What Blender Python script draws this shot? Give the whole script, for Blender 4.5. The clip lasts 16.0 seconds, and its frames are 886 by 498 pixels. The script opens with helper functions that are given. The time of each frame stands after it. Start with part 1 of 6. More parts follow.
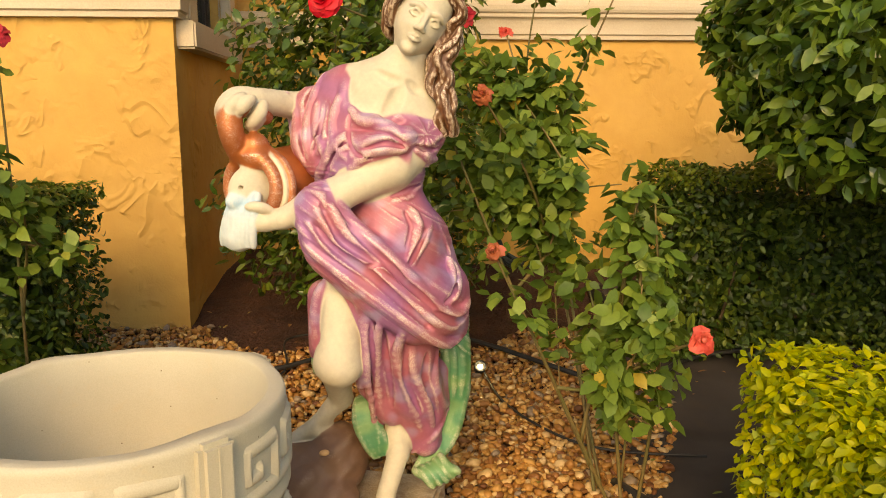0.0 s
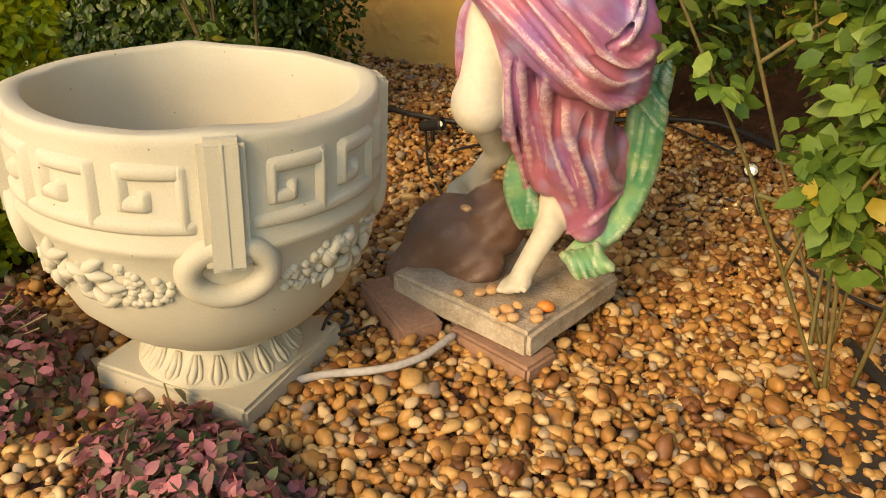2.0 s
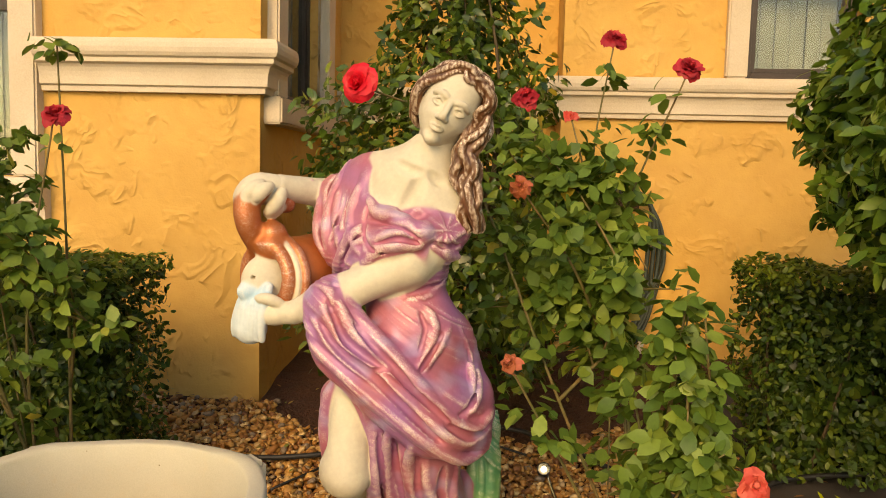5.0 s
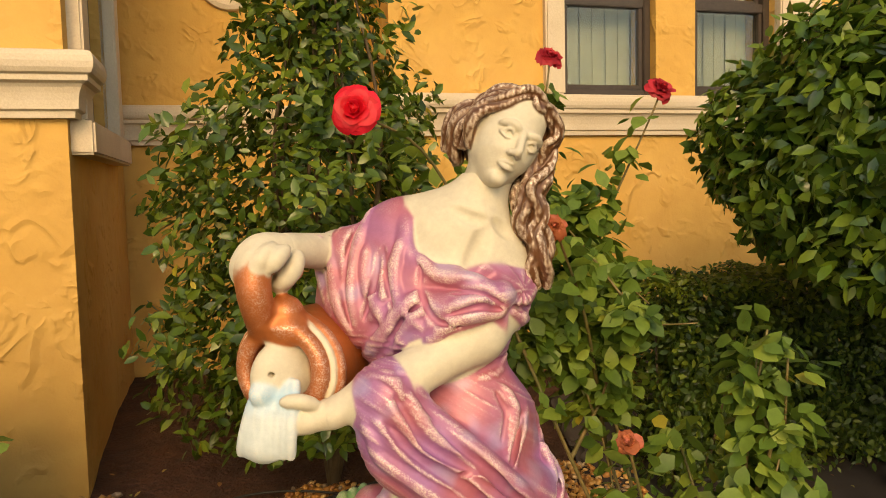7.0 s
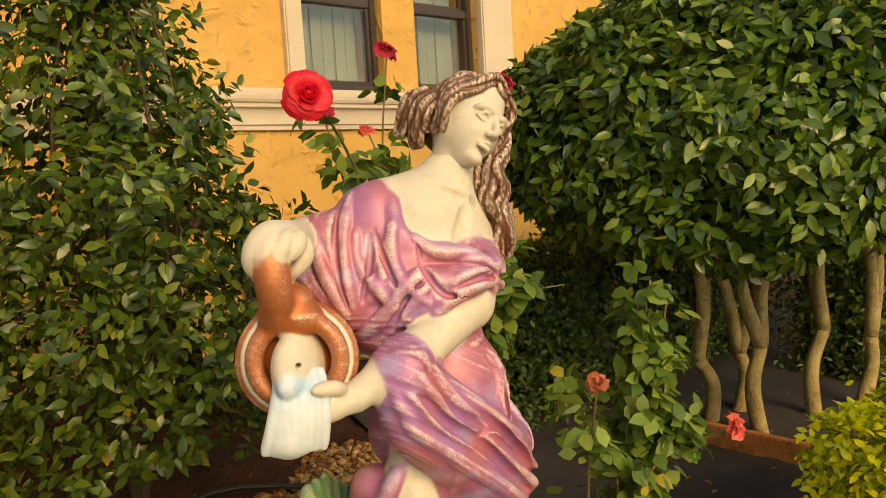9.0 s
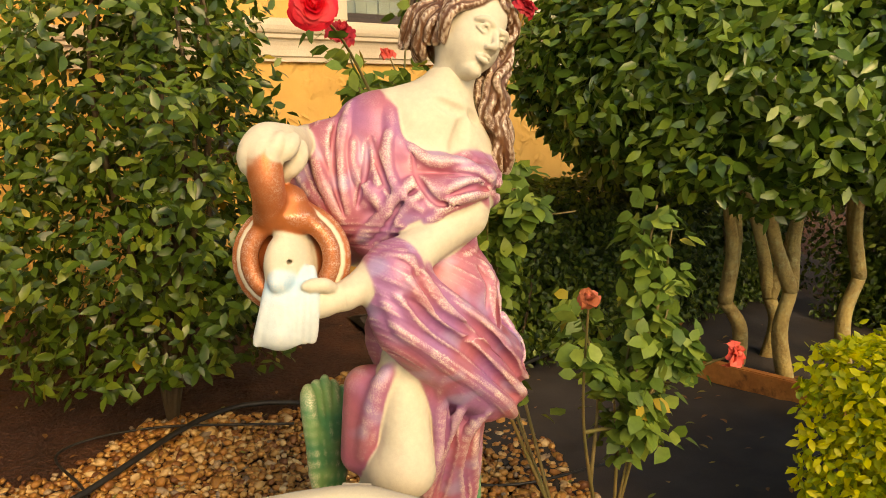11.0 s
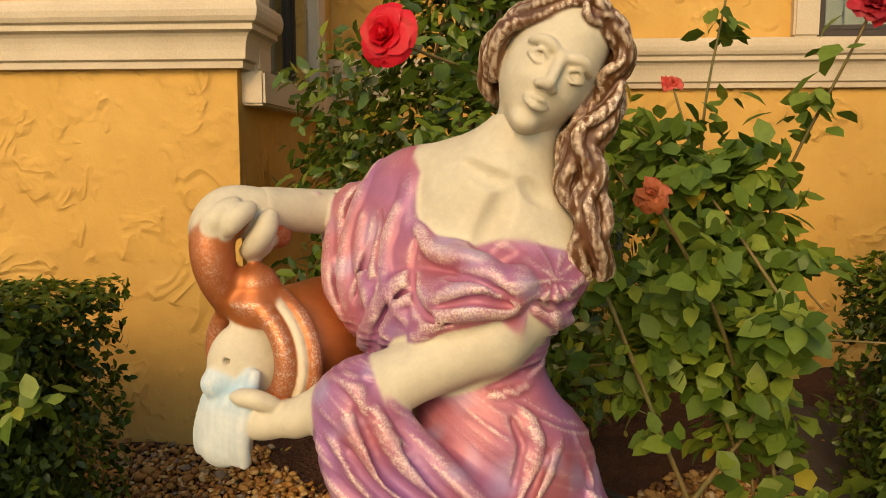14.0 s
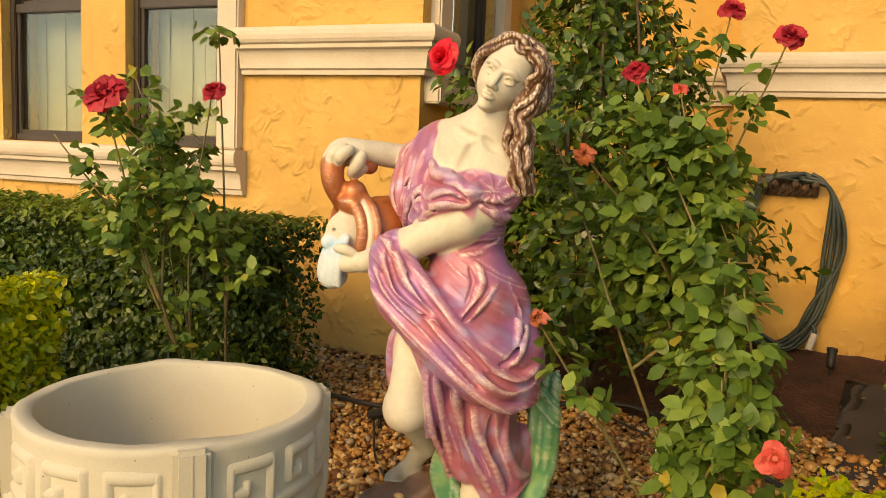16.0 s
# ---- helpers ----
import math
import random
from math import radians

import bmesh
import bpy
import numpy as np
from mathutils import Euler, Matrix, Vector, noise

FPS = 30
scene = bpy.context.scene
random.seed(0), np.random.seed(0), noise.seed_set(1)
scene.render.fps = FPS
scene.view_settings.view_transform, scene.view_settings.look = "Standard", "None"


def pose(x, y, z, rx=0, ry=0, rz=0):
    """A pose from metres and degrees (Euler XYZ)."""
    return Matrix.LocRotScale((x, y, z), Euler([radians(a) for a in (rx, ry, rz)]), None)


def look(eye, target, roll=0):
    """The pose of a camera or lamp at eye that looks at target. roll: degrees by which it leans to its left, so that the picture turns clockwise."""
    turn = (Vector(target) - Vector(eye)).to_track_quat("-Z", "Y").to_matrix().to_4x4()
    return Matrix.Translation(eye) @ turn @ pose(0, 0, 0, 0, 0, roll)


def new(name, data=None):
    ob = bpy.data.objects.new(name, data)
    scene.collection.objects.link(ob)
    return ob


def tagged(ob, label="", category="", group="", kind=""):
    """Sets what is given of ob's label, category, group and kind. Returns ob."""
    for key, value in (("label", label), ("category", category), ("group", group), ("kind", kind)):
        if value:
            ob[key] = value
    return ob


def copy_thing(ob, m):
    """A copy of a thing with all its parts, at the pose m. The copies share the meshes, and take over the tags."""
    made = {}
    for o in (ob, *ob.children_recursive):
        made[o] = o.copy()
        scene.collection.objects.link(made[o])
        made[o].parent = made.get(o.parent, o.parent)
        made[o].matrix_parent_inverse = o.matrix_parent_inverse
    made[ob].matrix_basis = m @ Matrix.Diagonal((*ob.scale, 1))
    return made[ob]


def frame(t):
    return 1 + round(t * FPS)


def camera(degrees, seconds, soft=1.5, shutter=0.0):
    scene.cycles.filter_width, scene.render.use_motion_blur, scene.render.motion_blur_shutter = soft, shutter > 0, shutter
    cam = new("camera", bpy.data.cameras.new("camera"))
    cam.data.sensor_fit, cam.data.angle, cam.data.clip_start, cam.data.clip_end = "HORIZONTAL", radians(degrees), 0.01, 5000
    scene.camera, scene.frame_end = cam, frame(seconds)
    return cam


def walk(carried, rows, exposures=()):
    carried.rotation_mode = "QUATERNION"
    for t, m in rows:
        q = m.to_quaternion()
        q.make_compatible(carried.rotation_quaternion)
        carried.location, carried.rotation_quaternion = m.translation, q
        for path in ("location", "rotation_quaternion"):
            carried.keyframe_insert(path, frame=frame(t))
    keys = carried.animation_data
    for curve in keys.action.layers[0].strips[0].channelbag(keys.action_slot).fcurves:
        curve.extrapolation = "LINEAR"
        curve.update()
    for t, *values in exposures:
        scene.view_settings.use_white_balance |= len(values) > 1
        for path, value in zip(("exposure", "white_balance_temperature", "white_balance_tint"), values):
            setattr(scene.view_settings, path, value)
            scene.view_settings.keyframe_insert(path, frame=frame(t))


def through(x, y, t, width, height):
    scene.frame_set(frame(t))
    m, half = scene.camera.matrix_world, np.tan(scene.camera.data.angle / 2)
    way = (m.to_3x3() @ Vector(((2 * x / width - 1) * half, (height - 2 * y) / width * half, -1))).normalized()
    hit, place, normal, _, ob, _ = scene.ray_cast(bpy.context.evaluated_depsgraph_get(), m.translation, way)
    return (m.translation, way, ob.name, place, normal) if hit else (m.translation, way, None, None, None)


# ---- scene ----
cam = camera(59.0, 16.0, soft=0.95)
PATH = [
    (0, (0.232, -0.07, 0.946), (0.087, 1.894, 0.6), -0.1),
    (0.5, (0.318, -0.041, 0.912), (0.008, 1.896, 0.522), 0.6),
    (1, (0.381, 0.08, 0.85), (-0.111, 1.939, 0.298), 1.3),
    (1.5, (0.459, 0.193, 0.824), (-0.23, 1.917, 0.079), 1.8),
    (2, (0.542, 0.306, 0.806), (-0.405, 1.832, -0.076), 3.0),
    (2.5, (0.561, 0.334, 0.81), (-0.552, 1.738, -0.079), 3.7),
    (3, (0.558, 0.317, 0.824), (-0.591, 1.764, 0.059), 4.3),
    (3.5, (0.521, 0.257, 0.856), (-0.534, 1.837, 0.231), 4.5),
    (4, (0.468, 0.164, 0.887), (-0.356, 1.922, 0.406), 4.4),
    (4.5, (0.438, 0.089, 0.933), (-0.145, 1.976, 0.619), 3.0),
    (4.6, (0.416, 0.088, 0.945), (-0.117, 1.994, 0.659), 2.9),
    (5, (0.403, 0.092, 0.994), (-0.063, 2.029, 0.812), 1.5),
    (5.2, (0.388, 0.119, 1.012), (-0.051, 2.064, 0.857), 1.0),
    (7.3, (-0.239, 0.35, 1.048), (0.153, 2.305, 0.892), -1.9),
    (7.5, (-0.286, 0.372, 1.047), (0.202, 2.306, 0.898), -2.4),
    (8, (-0.409, 0.435, 1.054), (0.303, 2.299, 0.916), -3.0),
    (8.5, (-0.518, 0.451, 1.049), (0.397, 2.223, 0.9), -3.2),
    (9, (-0.631, 0.428, 1.042), (0.439, 2.107, 0.85), -3.5),
    (9.2, (-0.657, 0.41, 1.035), (0.443, 2.064, 0.801), -3.5),
    (11.3, (-0.53, 0.337, 0.981), (0.328, 2.117, 0.668), -1.6),
    (11.5, (-0.464, 0.327, 0.985), (0.298, 2.153, 0.698), -1.2),
    (12, (-0.343, 0.36, 1.004), (0.197, 2.269, 0.746), -0.6),
    (12.5, (-0.202, 0.488, 1.015), (0.087, 2.454, 0.793), -0.9),
    (13, (-0.092, 0.593, 1.028), (0.032, 2.579, 0.821), -1.1),
    (13.5, (0.035, 0.66, 1.035), (-0.118, 2.642, 0.821), -0.7),
    (14, (0.153, 0.619, 1.027), (-0.281, 2.557, 0.79), -0.0),
    (14.5, (0.242, 0.504, 1.008), (-0.339, 2.398, 0.733), 0.5),
    (15, (0.381, 0.371, 0.996), (-0.328, 2.216, 0.692), 0.9),
    (15.5, (0.581, 0.239, 0.963), (-0.281, 2.023, 0.69), 2.0),
    (16, (0.74, 0.107, 0.961), (-0.257, 1.825, 0.73), 2.5),
]
walk(cam, [(t, look(eye, target, roll)) for t, eye, target, roll in PATH], [(0, 0.36, 9000, 9), (2.5, 0.58, 8000, 7), (5, 0.24, 9000, 9), (9, 0.16, 9000, 9), (11.5, 0.48, 9000, 9), (12.5, 0.24, 9000, 9), (13.5, -0.10, 9000, 9), (16, 0.28, 9000, 9)])

# ---------------------------------------------------------------- world, sun, exposure
world = bpy.data.worlds.new("evening_sky")
scene.world = world
world.use_nodes = True
wn, wl = world.node_tree.nodes, world.node_tree.links
sky = wn.new("ShaderNodeTexSky")
sky.sky_type, sky.sun_disc = "NISHITA", False
SUN_ELEV, SUN_AZ = radians(30), radians(184)     # azimuth counted clockwise from +y
sky.sun_elevation, sky.sun_rotation = SUN_ELEV, SUN_AZ
wn["Background"].inputs[1].default_value = 0.245
wl.new(sky.outputs[0], wn["Background"].inputs[0])
sun = new("sun", bpy.data.lights.new("sun", "SUN"))
sun.data.energy, sun.data.angle, sun.data.color = 2.05, radians(24), (1.0, 0.70, 0.38)
_to = Vector((math.sin(SUN_AZ) * math.cos(SUN_ELEV), math.cos(SUN_AZ) * math.cos(SUN_ELEV), math.sin(SUN_ELEV)))
sun.matrix_world = look(_to * 20, (0, 0, 0))


# ---------------------------------------------------------------- materials
def node_mat(name, rough=0.7, metal=0.0, spec=0.4):
    m = bpy.data.materials.new(name)
    m.use_nodes = True
    n, l = m.node_tree.nodes, m.node_tree.links
    b = n["Principled BSDF"]
    b.inputs["Roughness"].default_value, b.inputs["Metallic"].default_value = rough, metal
    b.inputs["Specular IOR Level"].default_value = spec
    return m, n, l, b


def ramp(n, stops):
    r = n.new("ShaderNodeValToRGB")
    e = r.color_ramp.elements
    while len(e) < len(stops):
        e.new(0.5)
    for k, (p, c) in zip(e, stops):
        k.position, k.color = p, (*c, 1)
    return r


def noise_tex(n, l, scale, detail=4, rough=0.55, vec=None):
    t = n.new("ShaderNodeTexNoise")
    t.inputs["Scale"].default_value, t.inputs["Detail"].default_value, t.inputs["Roughness"].default_value = scale, detail, rough
    if vec is None:
        g = n.new("ShaderNodeNewGeometry")
        vec = g.outputs["Position"]
    l.new(vec, t.inputs["Vector"])
    return t


def mixc(n, l, fac, a, b, mode="MIX"):
    m = n.new("ShaderNodeMix")
    m.data_type, m.blend_type = "RGBA", mode
    for sock, v in ((m.inputs[0], fac), (m.inputs[6], a), (m.inputs[7], b)):
        if hasattr(v, "is_linked") or hasattr(v, "links"):
            l.new(v, sock)
        else:
            sock.default_value = v if isinstance(v, (int, float)) else (*v, 1)
    return m.outputs[2]


def add_bump(n, l, b, height, strength, dist):
    k = n.new("ShaderNodeBump")
    k.inputs["Strength"].default_value, k.inputs["Distance"].default_value = strength, dist
    l.new(height, k.inputs["Height"])
    l.new(k.outputs[0], b.inputs["Normal"])


def surface(name, c1, c2, big=3.0, fine=60.0, rough=0.75, bump=0.3, dist=0.004, metal=0.0, spec=0.4, stain=None, grain=0.35):
    """A worn surface: two colours blended at a large and a fine scale, with relief."""
    m, n, l, b = node_mat(name, rough, metal, spec)
    t1, t2 = noise_tex(n, l, big), noise_tex(n, l, fine, 3)
    r = ramp(n, [(0.3, c1), (0.7, c2)])
    l.new(t1.outputs[0], r.inputs[0])
    col = mixc(n, l, grain, r.outputs[0], t2.outputs[0], "OVERLAY")
    if stain:
        t3 = noise_tex(n, l, big * 2.3, 6, 0.7)
        r3 = ramp(n, [(0.52, (0, 0, 0)), (0.72, (1, 1, 1))])
        l.new(t3.outputs[0], r3.inputs[0])
        col = mixc(n, l, r3.outputs[0], col, stain)
    l.new(col, b.inputs["Base Color"])
    add_bump(n, l, b, t2.outputs[0], bump, dist)
    return m


def leaf_mat(name, stops, rough=0.45, through=0.35, spec=0.4):
    """Leaves: colour varies from leaf to leaf; some light passes through."""
    m, n, l, b = node_mat(name, rough, 0, spec)
    g = n.new("ShaderNodeNewGeometry")
    r = ramp(n, stops)
    l.new(g.outputs["Random Per Island"], r.inputs[0])
    t = noise_tex(n, l, 90, 2)
    col = mixc(n, l, 0.25, r.outputs[0], t.outputs[0], "OVERLAY")
    l.new(col, b.inputs["Base Color"])
    tr = n.new("ShaderNodeBsdfTranslucent")
    l.new(col, tr.inputs["Color"])
    mx = n.new("ShaderNodeMixShader")
    mx.inputs[0].default_value = through
    l.new(b.outputs[0], mx.inputs[1])
    l.new(tr.outputs[0], mx.inputs[2])
    l.new(mx.outputs[0], n["Material Output"].inputs["Surface"])
    return m


def stucco_mat():
    """Hand-trowelled painted stucco: broad faint sweeps, knife ridges, fine grain."""
    m, n, l, b = node_mat("yellow_stucco", 0.82, 0, 0.25)
    g = n.new("ShaderNodeNewGeometry")
    t1 = noise_tex(n, l, 1.6, 4)
    t2 = noise_tex(n, l, 9, 5, 0.6)
    r = ramp(n, [(0.25, (0.53, 0.30, 0.078)), (0.55, (0.59, 0.35, 0.102)), (0.8, (0.65, 0.40, 0.135))])
    l.new(t1.outputs[0], r.inputs[0])
    col = mixc(n, l, 0.16, r.outputs[0], t2.outputs[0], "OVERLAY")
    l.new(col, b.inputs["Base Color"])
    # knife marks: short curved ridges where two slow noises meet, broken up by a third
    k1 = noise_tex(n, l, 5.2, 2, 0.5)
    k1.inputs["Distortion"].default_value = 1.1
    r2 = ramp(n, [(0.36, (0, 0, 0)), (0.48, (1, 1, 1)), (0.525, (0.55, 0.55, 0.55)), (0.66, (0, 0, 0))])
    l.new(k1.outputs[0], r2.inputs[0])
    k2 = noise_tex(n, l, 8.0, 2)
    r3 = ramp(n, [(0.50, (0, 0, 0)), (0.60, (1, 1, 1))])
    l.new(k2.outputs[0], r3.inputs[0])
    marks = mixc(n, l, 1.0, r2.outputs[0], r3.outputs[0], "MULTIPLY")
    t4 = noise_tex(n, l, 4.5, 3)
    h1 = mixc(n, l, 0.55, marks, t4.outputs[0])
    fine = noise_tex(n, l, 130, 2)
    h = mixc(n, l, 0.06, h1, fine.outputs[0])
    add_bump(n, l, b, h, 0.65, 0.035)
    return m


M_STUCCO = stucco_mat()
M_TRIM = surface("cast_stone_trim", (0.52, 0.43, 0.31), (0.61, 0.52, 0.39), 4, 150, 0.8, 0.35, 0.003, grain=0.18)
M_FRAME = surface("dark_bronze_frame", (0.035, 0.024, 0.017), (0.05, 0.035, 0.025), 5, 80, 0.45, 0.1, 0.001)
M_BLIND = surface("pale_blinds", (0.15, 0.165, 0.135), (0.21, 0.225, 0.185), 3, 60, 0.8, 0.1)
M_ROOMSHADE = surface("room_shade", (0.03, 0.03, 0.03), (0.05, 0.05, 0.045), 3, 30, 0.9, 0.1)
M_SOIL = surface("brown_mulch_soil", (0.035, 0.014, 0.008), (0.085, 0.034, 0.018), 7, 70, 0.95, 1.0, 0.02)
M_CLOTH = surface("black_weed_cloth", (0.026, 0.022, 0.021), (0.055, 0.047, 0.043), 4, 300, 0.88, 0.35, 0.002, stain=(0.05, 0.038, 0.028))


def plaster_mat():
    """Cream-painted cast concrete with faint yellow weathering and small dark pits."""
    m, n, l, b = node_mat("cream_cast_urn", 0.74, 0, 0.35)
    t1, t2, t3 = noise_tex(n, l, 5, 5), noise_tex(n, l, 420, 3), noise_tex(n, l, 38, 6, 0.7)
    r = ramp(n, [(0.3, (0.445, 0.405, 0.295)), (0.7, (0.50, 0.46, 0.35))])
    l.new(t1.outputs[0], r.inputs[0])
    col = mixc(n, l, 0.14, r.outputs[0], t2.outputs[0], "OVERLAY")
    st = ramp(n, [(0.56, (0, 0, 0)), (0.75, (0.55, 0.55, 0.55))])
    l.new(t3.outputs[0], st.inputs[0])
    col = mixc(n, l, st.outputs[0], col, (0.50, 0.42, 0.28))
    g = n.new("ShaderNodeNewGeometry")
    v = n.new("ShaderNodeTexVoronoi")
    v.inputs["Scale"].default_value = 46
    l.new(g.outputs["Position"], v.inputs["Vector"])
    pit = ramp(n, [(0.045, (1, 1, 1)), (0.075, (0, 0, 0))])
    l.new(v.outputs["Distance"], pit.inputs[0])
    few = ramp(n, [(0.53, (0, 0, 0)), (0.58, (1, 1, 1))])
    l.new(noise_tex(n, l, 14, 2).outputs[0], few.inputs[0])
    k = mixc(n, l, 1.0, pit.outputs[0], few.outputs[0], "MULTIPLY")
    col = mixc(n, l, k, col, (0.16, 0.12, 0.07))
    l.new(col, b.inputs["Base Color"])
    h = mixc(n, l, 0.5, t2.outputs[0], t3.outputs[0])
    add_bump(n, l, b, h, 0.35, 0.0022)
    return m


M_PLASTER = plaster_mat()
M_RUBBER = surface("black_rubber", (0.012, 0.012, 0.012), (0.025, 0.024, 0.023), 9, 150, 0.5, 0.15, 0.001)
M_HOSE = surface("dark_green_hose", (0.024, 0.036, 0.032), (0.045, 0.06, 0.055), 9, 200, 0.4, 0.1, 0.001)
M_IRON = surface("rusty_iron", (0.05, 0.028, 0.018), (0.10, 0.055, 0.03), 12, 150, 0.7, 0.4, 0.002)
M_PIPE = surface("grey_conduit", (0.40, 0.37, 0.33), (0.52, 0.48, 0.43), 12, 120, 0.55, 0.15, 0.001)
M_BRICK = surface("old_red_brick", (0.26, 0.145, 0.09), (0.38, 0.22, 0.14), 14, 130, 0.9, 0.6, 0.003)
M_BARK = surface("lichen_bark", (0.20, 0.14, 0.055), (0.40, 0.31, 0.12), 14, 90, 0.9, 0.8, 0.006, stain=(0.36, 0.33, 0.16))
M_BOARD = surface("orange_stained_board", (0.36, 0.13, 0.035), (0.52, 0.22, 0.06), 8, 60, 0.7, 0.5, 0.003, stain=(0.12, 0.05, 0.02))
M_STEM = surface("rose_cane", (0.09, 0.10, 0.03), (0.20, 0.13, 0.05), 12, 90, 0.6, 0.2, 0.001)
M_TWIG = surface("dark_twig", (0.06, 0.04, 0.02), (0.10, 0.07, 0.035), 12, 90, 0.8, 0.2, 0.001)
M_HEDGE = leaf_mat("hedge_leaf", [(0, (0.024, 0.048, 0.008)), (0.6, (0.058, 0.108, 0.015)), (1, (0.16, 0.21, 0.026))], 0.4, 0.25)
M_HEDGETIP = leaf_mat("hedge_tip_leaf", [(0, (0.09, 0.15, 0.015)), (1, (0.22, 0.27, 0.03))], 0.45, 0.35)
M_GOLD = leaf_mat("golden_leaf", [(0, (0.20, 0.27, 0.008)), (0.5, (0.42, 0.44, 0.012)), (1, (0.62, 0.56, 0.018))], 0.45, 0.4)
M_GOLDIN = leaf_mat("golden_inner_leaf", [(0, (0.15, 0.24, 0.008)), (0.6, (0.38, 0.44, 0.015)), (1, (0.60, 0.58, 0.02))], 0.45, 0.35)
M_CONE = leaf_mat("camellia_leaf", [(0, (0.028, 0.056, 0.007)), (0.6, (0.070, 0.125, 0.013)), (0.985, (0.16, 0.21, 0.025)), (1, (0.45, 0.30, 0.03))], 0.33, 0.25, 0.5)
M_TREE = leaf_mat("tree_leaf", [(0, (0.038, 0.078, 0.012)), (0.6, (0.085, 0.16, 0.02)), (1, (0.18, 0.26, 0.03))], 0.26, 0.2, 0.5)
M_TREETIP = leaf_mat("tree_tip_leaf", [(0, (0.09, 0.17, 0.02)), (1, (0.20, 0.28, 0.04))], 0.35, 0.3, 0.5)
M_ROSELEAF = leaf_mat("rose_leaf", [(0, (0.062, 0.122, 0.018)), (0.6, (0.13, 0.21, 0.03)), (0.975, (0.22, 0.29, 0.045)), (1, (0.42, 0.28, 0.03))], 0.5, 0.3)
M_PURPLE = leaf_mat("purple_leaf", [(0, (0.06, 0.10, 0.035)), (0.4, (0.15, 0.10, 0.06)), (0.7, (0.32, 0.12, 0.12)), (1, (0.55, 0.20, 0.22))], 0.5, 0.3)
M_RED = leaf_mat("red_petal", [(0, (0.62, 0.006, 0.02)), (1, (0.82, 0.02, 0.05))], 0.5, 0.35)
M_DARKRED = leaf_mat("dark_red_petal", [(0, (0.30, 0.01, 0.02)), (1, (0.55, 0.03, 0.045))], 0.55, 0.3)
M_FADED = leaf_mat("faded_petal", [(0, (0.30, 0.075, 0.03)), (0.5, (0.46, 0.14, 0.055)), (1, (0.56, 0.15, 0.10))], 0.7, 0.3)
M_CORAL = leaf_mat("coral_petal", [(0, (0.62, 0.07, 0.05)), (1, (0.75, 0.17, 0.12))], 0.6, 0.3)


def pebble_mat():
    m, n, l, b = node_mat("river_pebble", 0.5, 0, 0.4)
    g = n.new("ShaderNodeNewGeometry")
    r = ramp(n, [(0, (0.13, 0.048, 0.018)), (0.18, (0.27, 0.115, 0.032)), (0.45, (0.40, 0.195, 0.050)), (0.7, (0.48, 0.28, 0.092)), (0.88, (0.60, 0.42, 0.21)), (0.97, (0.22, 0.165, 0.12))])
    l.new(g.outputs["Random Per Island"], r.inputs[0])
    t, t2 = noise_tex(n, l, 70, 5, 0.65), noise_tex(n, l, 300, 2)
    col = mixc(n, l, 0.45, r.outputs[0], t.outputs[0], "OVERLAY")
    l.new(col, b.inputs["Base Color"])
    add_bump(n, l, b, t2.outputs[0], 0.25, 0.001)
    return m


M_PEBBLE = pebble_mat()


def glass_mat():
    m, n, l, b = node_mat("window_glass", 0.03, 0, 0.5)
    b.inputs["Transmission Weight"].default_value = 1.0
    b.inputs["Base Color"].default_value = (0.80, 0.86, 0.80, 1)
    b.inputs["IOR"].default_value = 1.45
    return m


M_GLASS = glass_mat()


def lamp_mat(strength):
    m, n, l, b = node_mat("lamp_lens", 0.2)
    b.inputs["Base Color"].default_value = (0.25, 0.2, 0.12, 1)
    b.inputs["Emission Color"].default_value = (1, 0.85, 0.55, 1)
    b.inputs["Emission Strength"].default_value = strength
    return m


M_LENS, M_LENSDIM = lamp_mat(40), lamp_mat(0.6)

# ---------------------------------------------------------------- building helpers
TH = radians(8.6)
HC, HS = math.cos(TH), math.sin(TH)
HOUSE = Matrix.Rotation(TH, 4, "Z")


def link_mesh(name, me, mats, parent=None, label="", smooth=False):
    for m in (mats if isinstance(mats, (list, tuple)) else [mats]):
        me.materials.append(m)
    if smooth:
        me.polygons.foreach_set("use_smooth", [True] * len(me.polygons))
    ob = new(name, me)
    if parent is not None:
        ob.parent = parent
    if label:
        ob["label"] = label
    return ob


def part(name, bm, mat, parent=None, label="", smooth=False):
    me = bpy.data.meshes.new(name)
    bm.to_mesh(me)
    bm.free()
    return link_mesh(name, me, mat, parent, label, smooth)


def thing(name, label, category, group="", m=None, kind=""):
    ob = new(name)
    if m is not None:
        ob.matrix_basis = m
    return tagged(ob, label, category, group, kind)


def add_box(bm, x0, x1, y0, y1, z0, z1, bevel=0.0):
    r = bmesh.ops.create_cube(bm, size=1.0)
    for v in r["verts"]:
        v.co = Vector(((x0 + x1) / 2 + v.co.x * (x1 - x0), (y0 + y1) / 2 + v.co.y * (y1 - y0), (z0 + z1) / 2 + v.co.z * (z1 - z0)))
    if bevel:
        es = list({e for v in r["verts"] for e in v.link_edges})
        bmesh.ops.bevel(bm, geom=es, offset=bevel, segments=2, affect="EDGES")
    return bm


def box(*a, bevel=0.0):
    return add_box(bmesh.new(), *a, bevel=bevel)


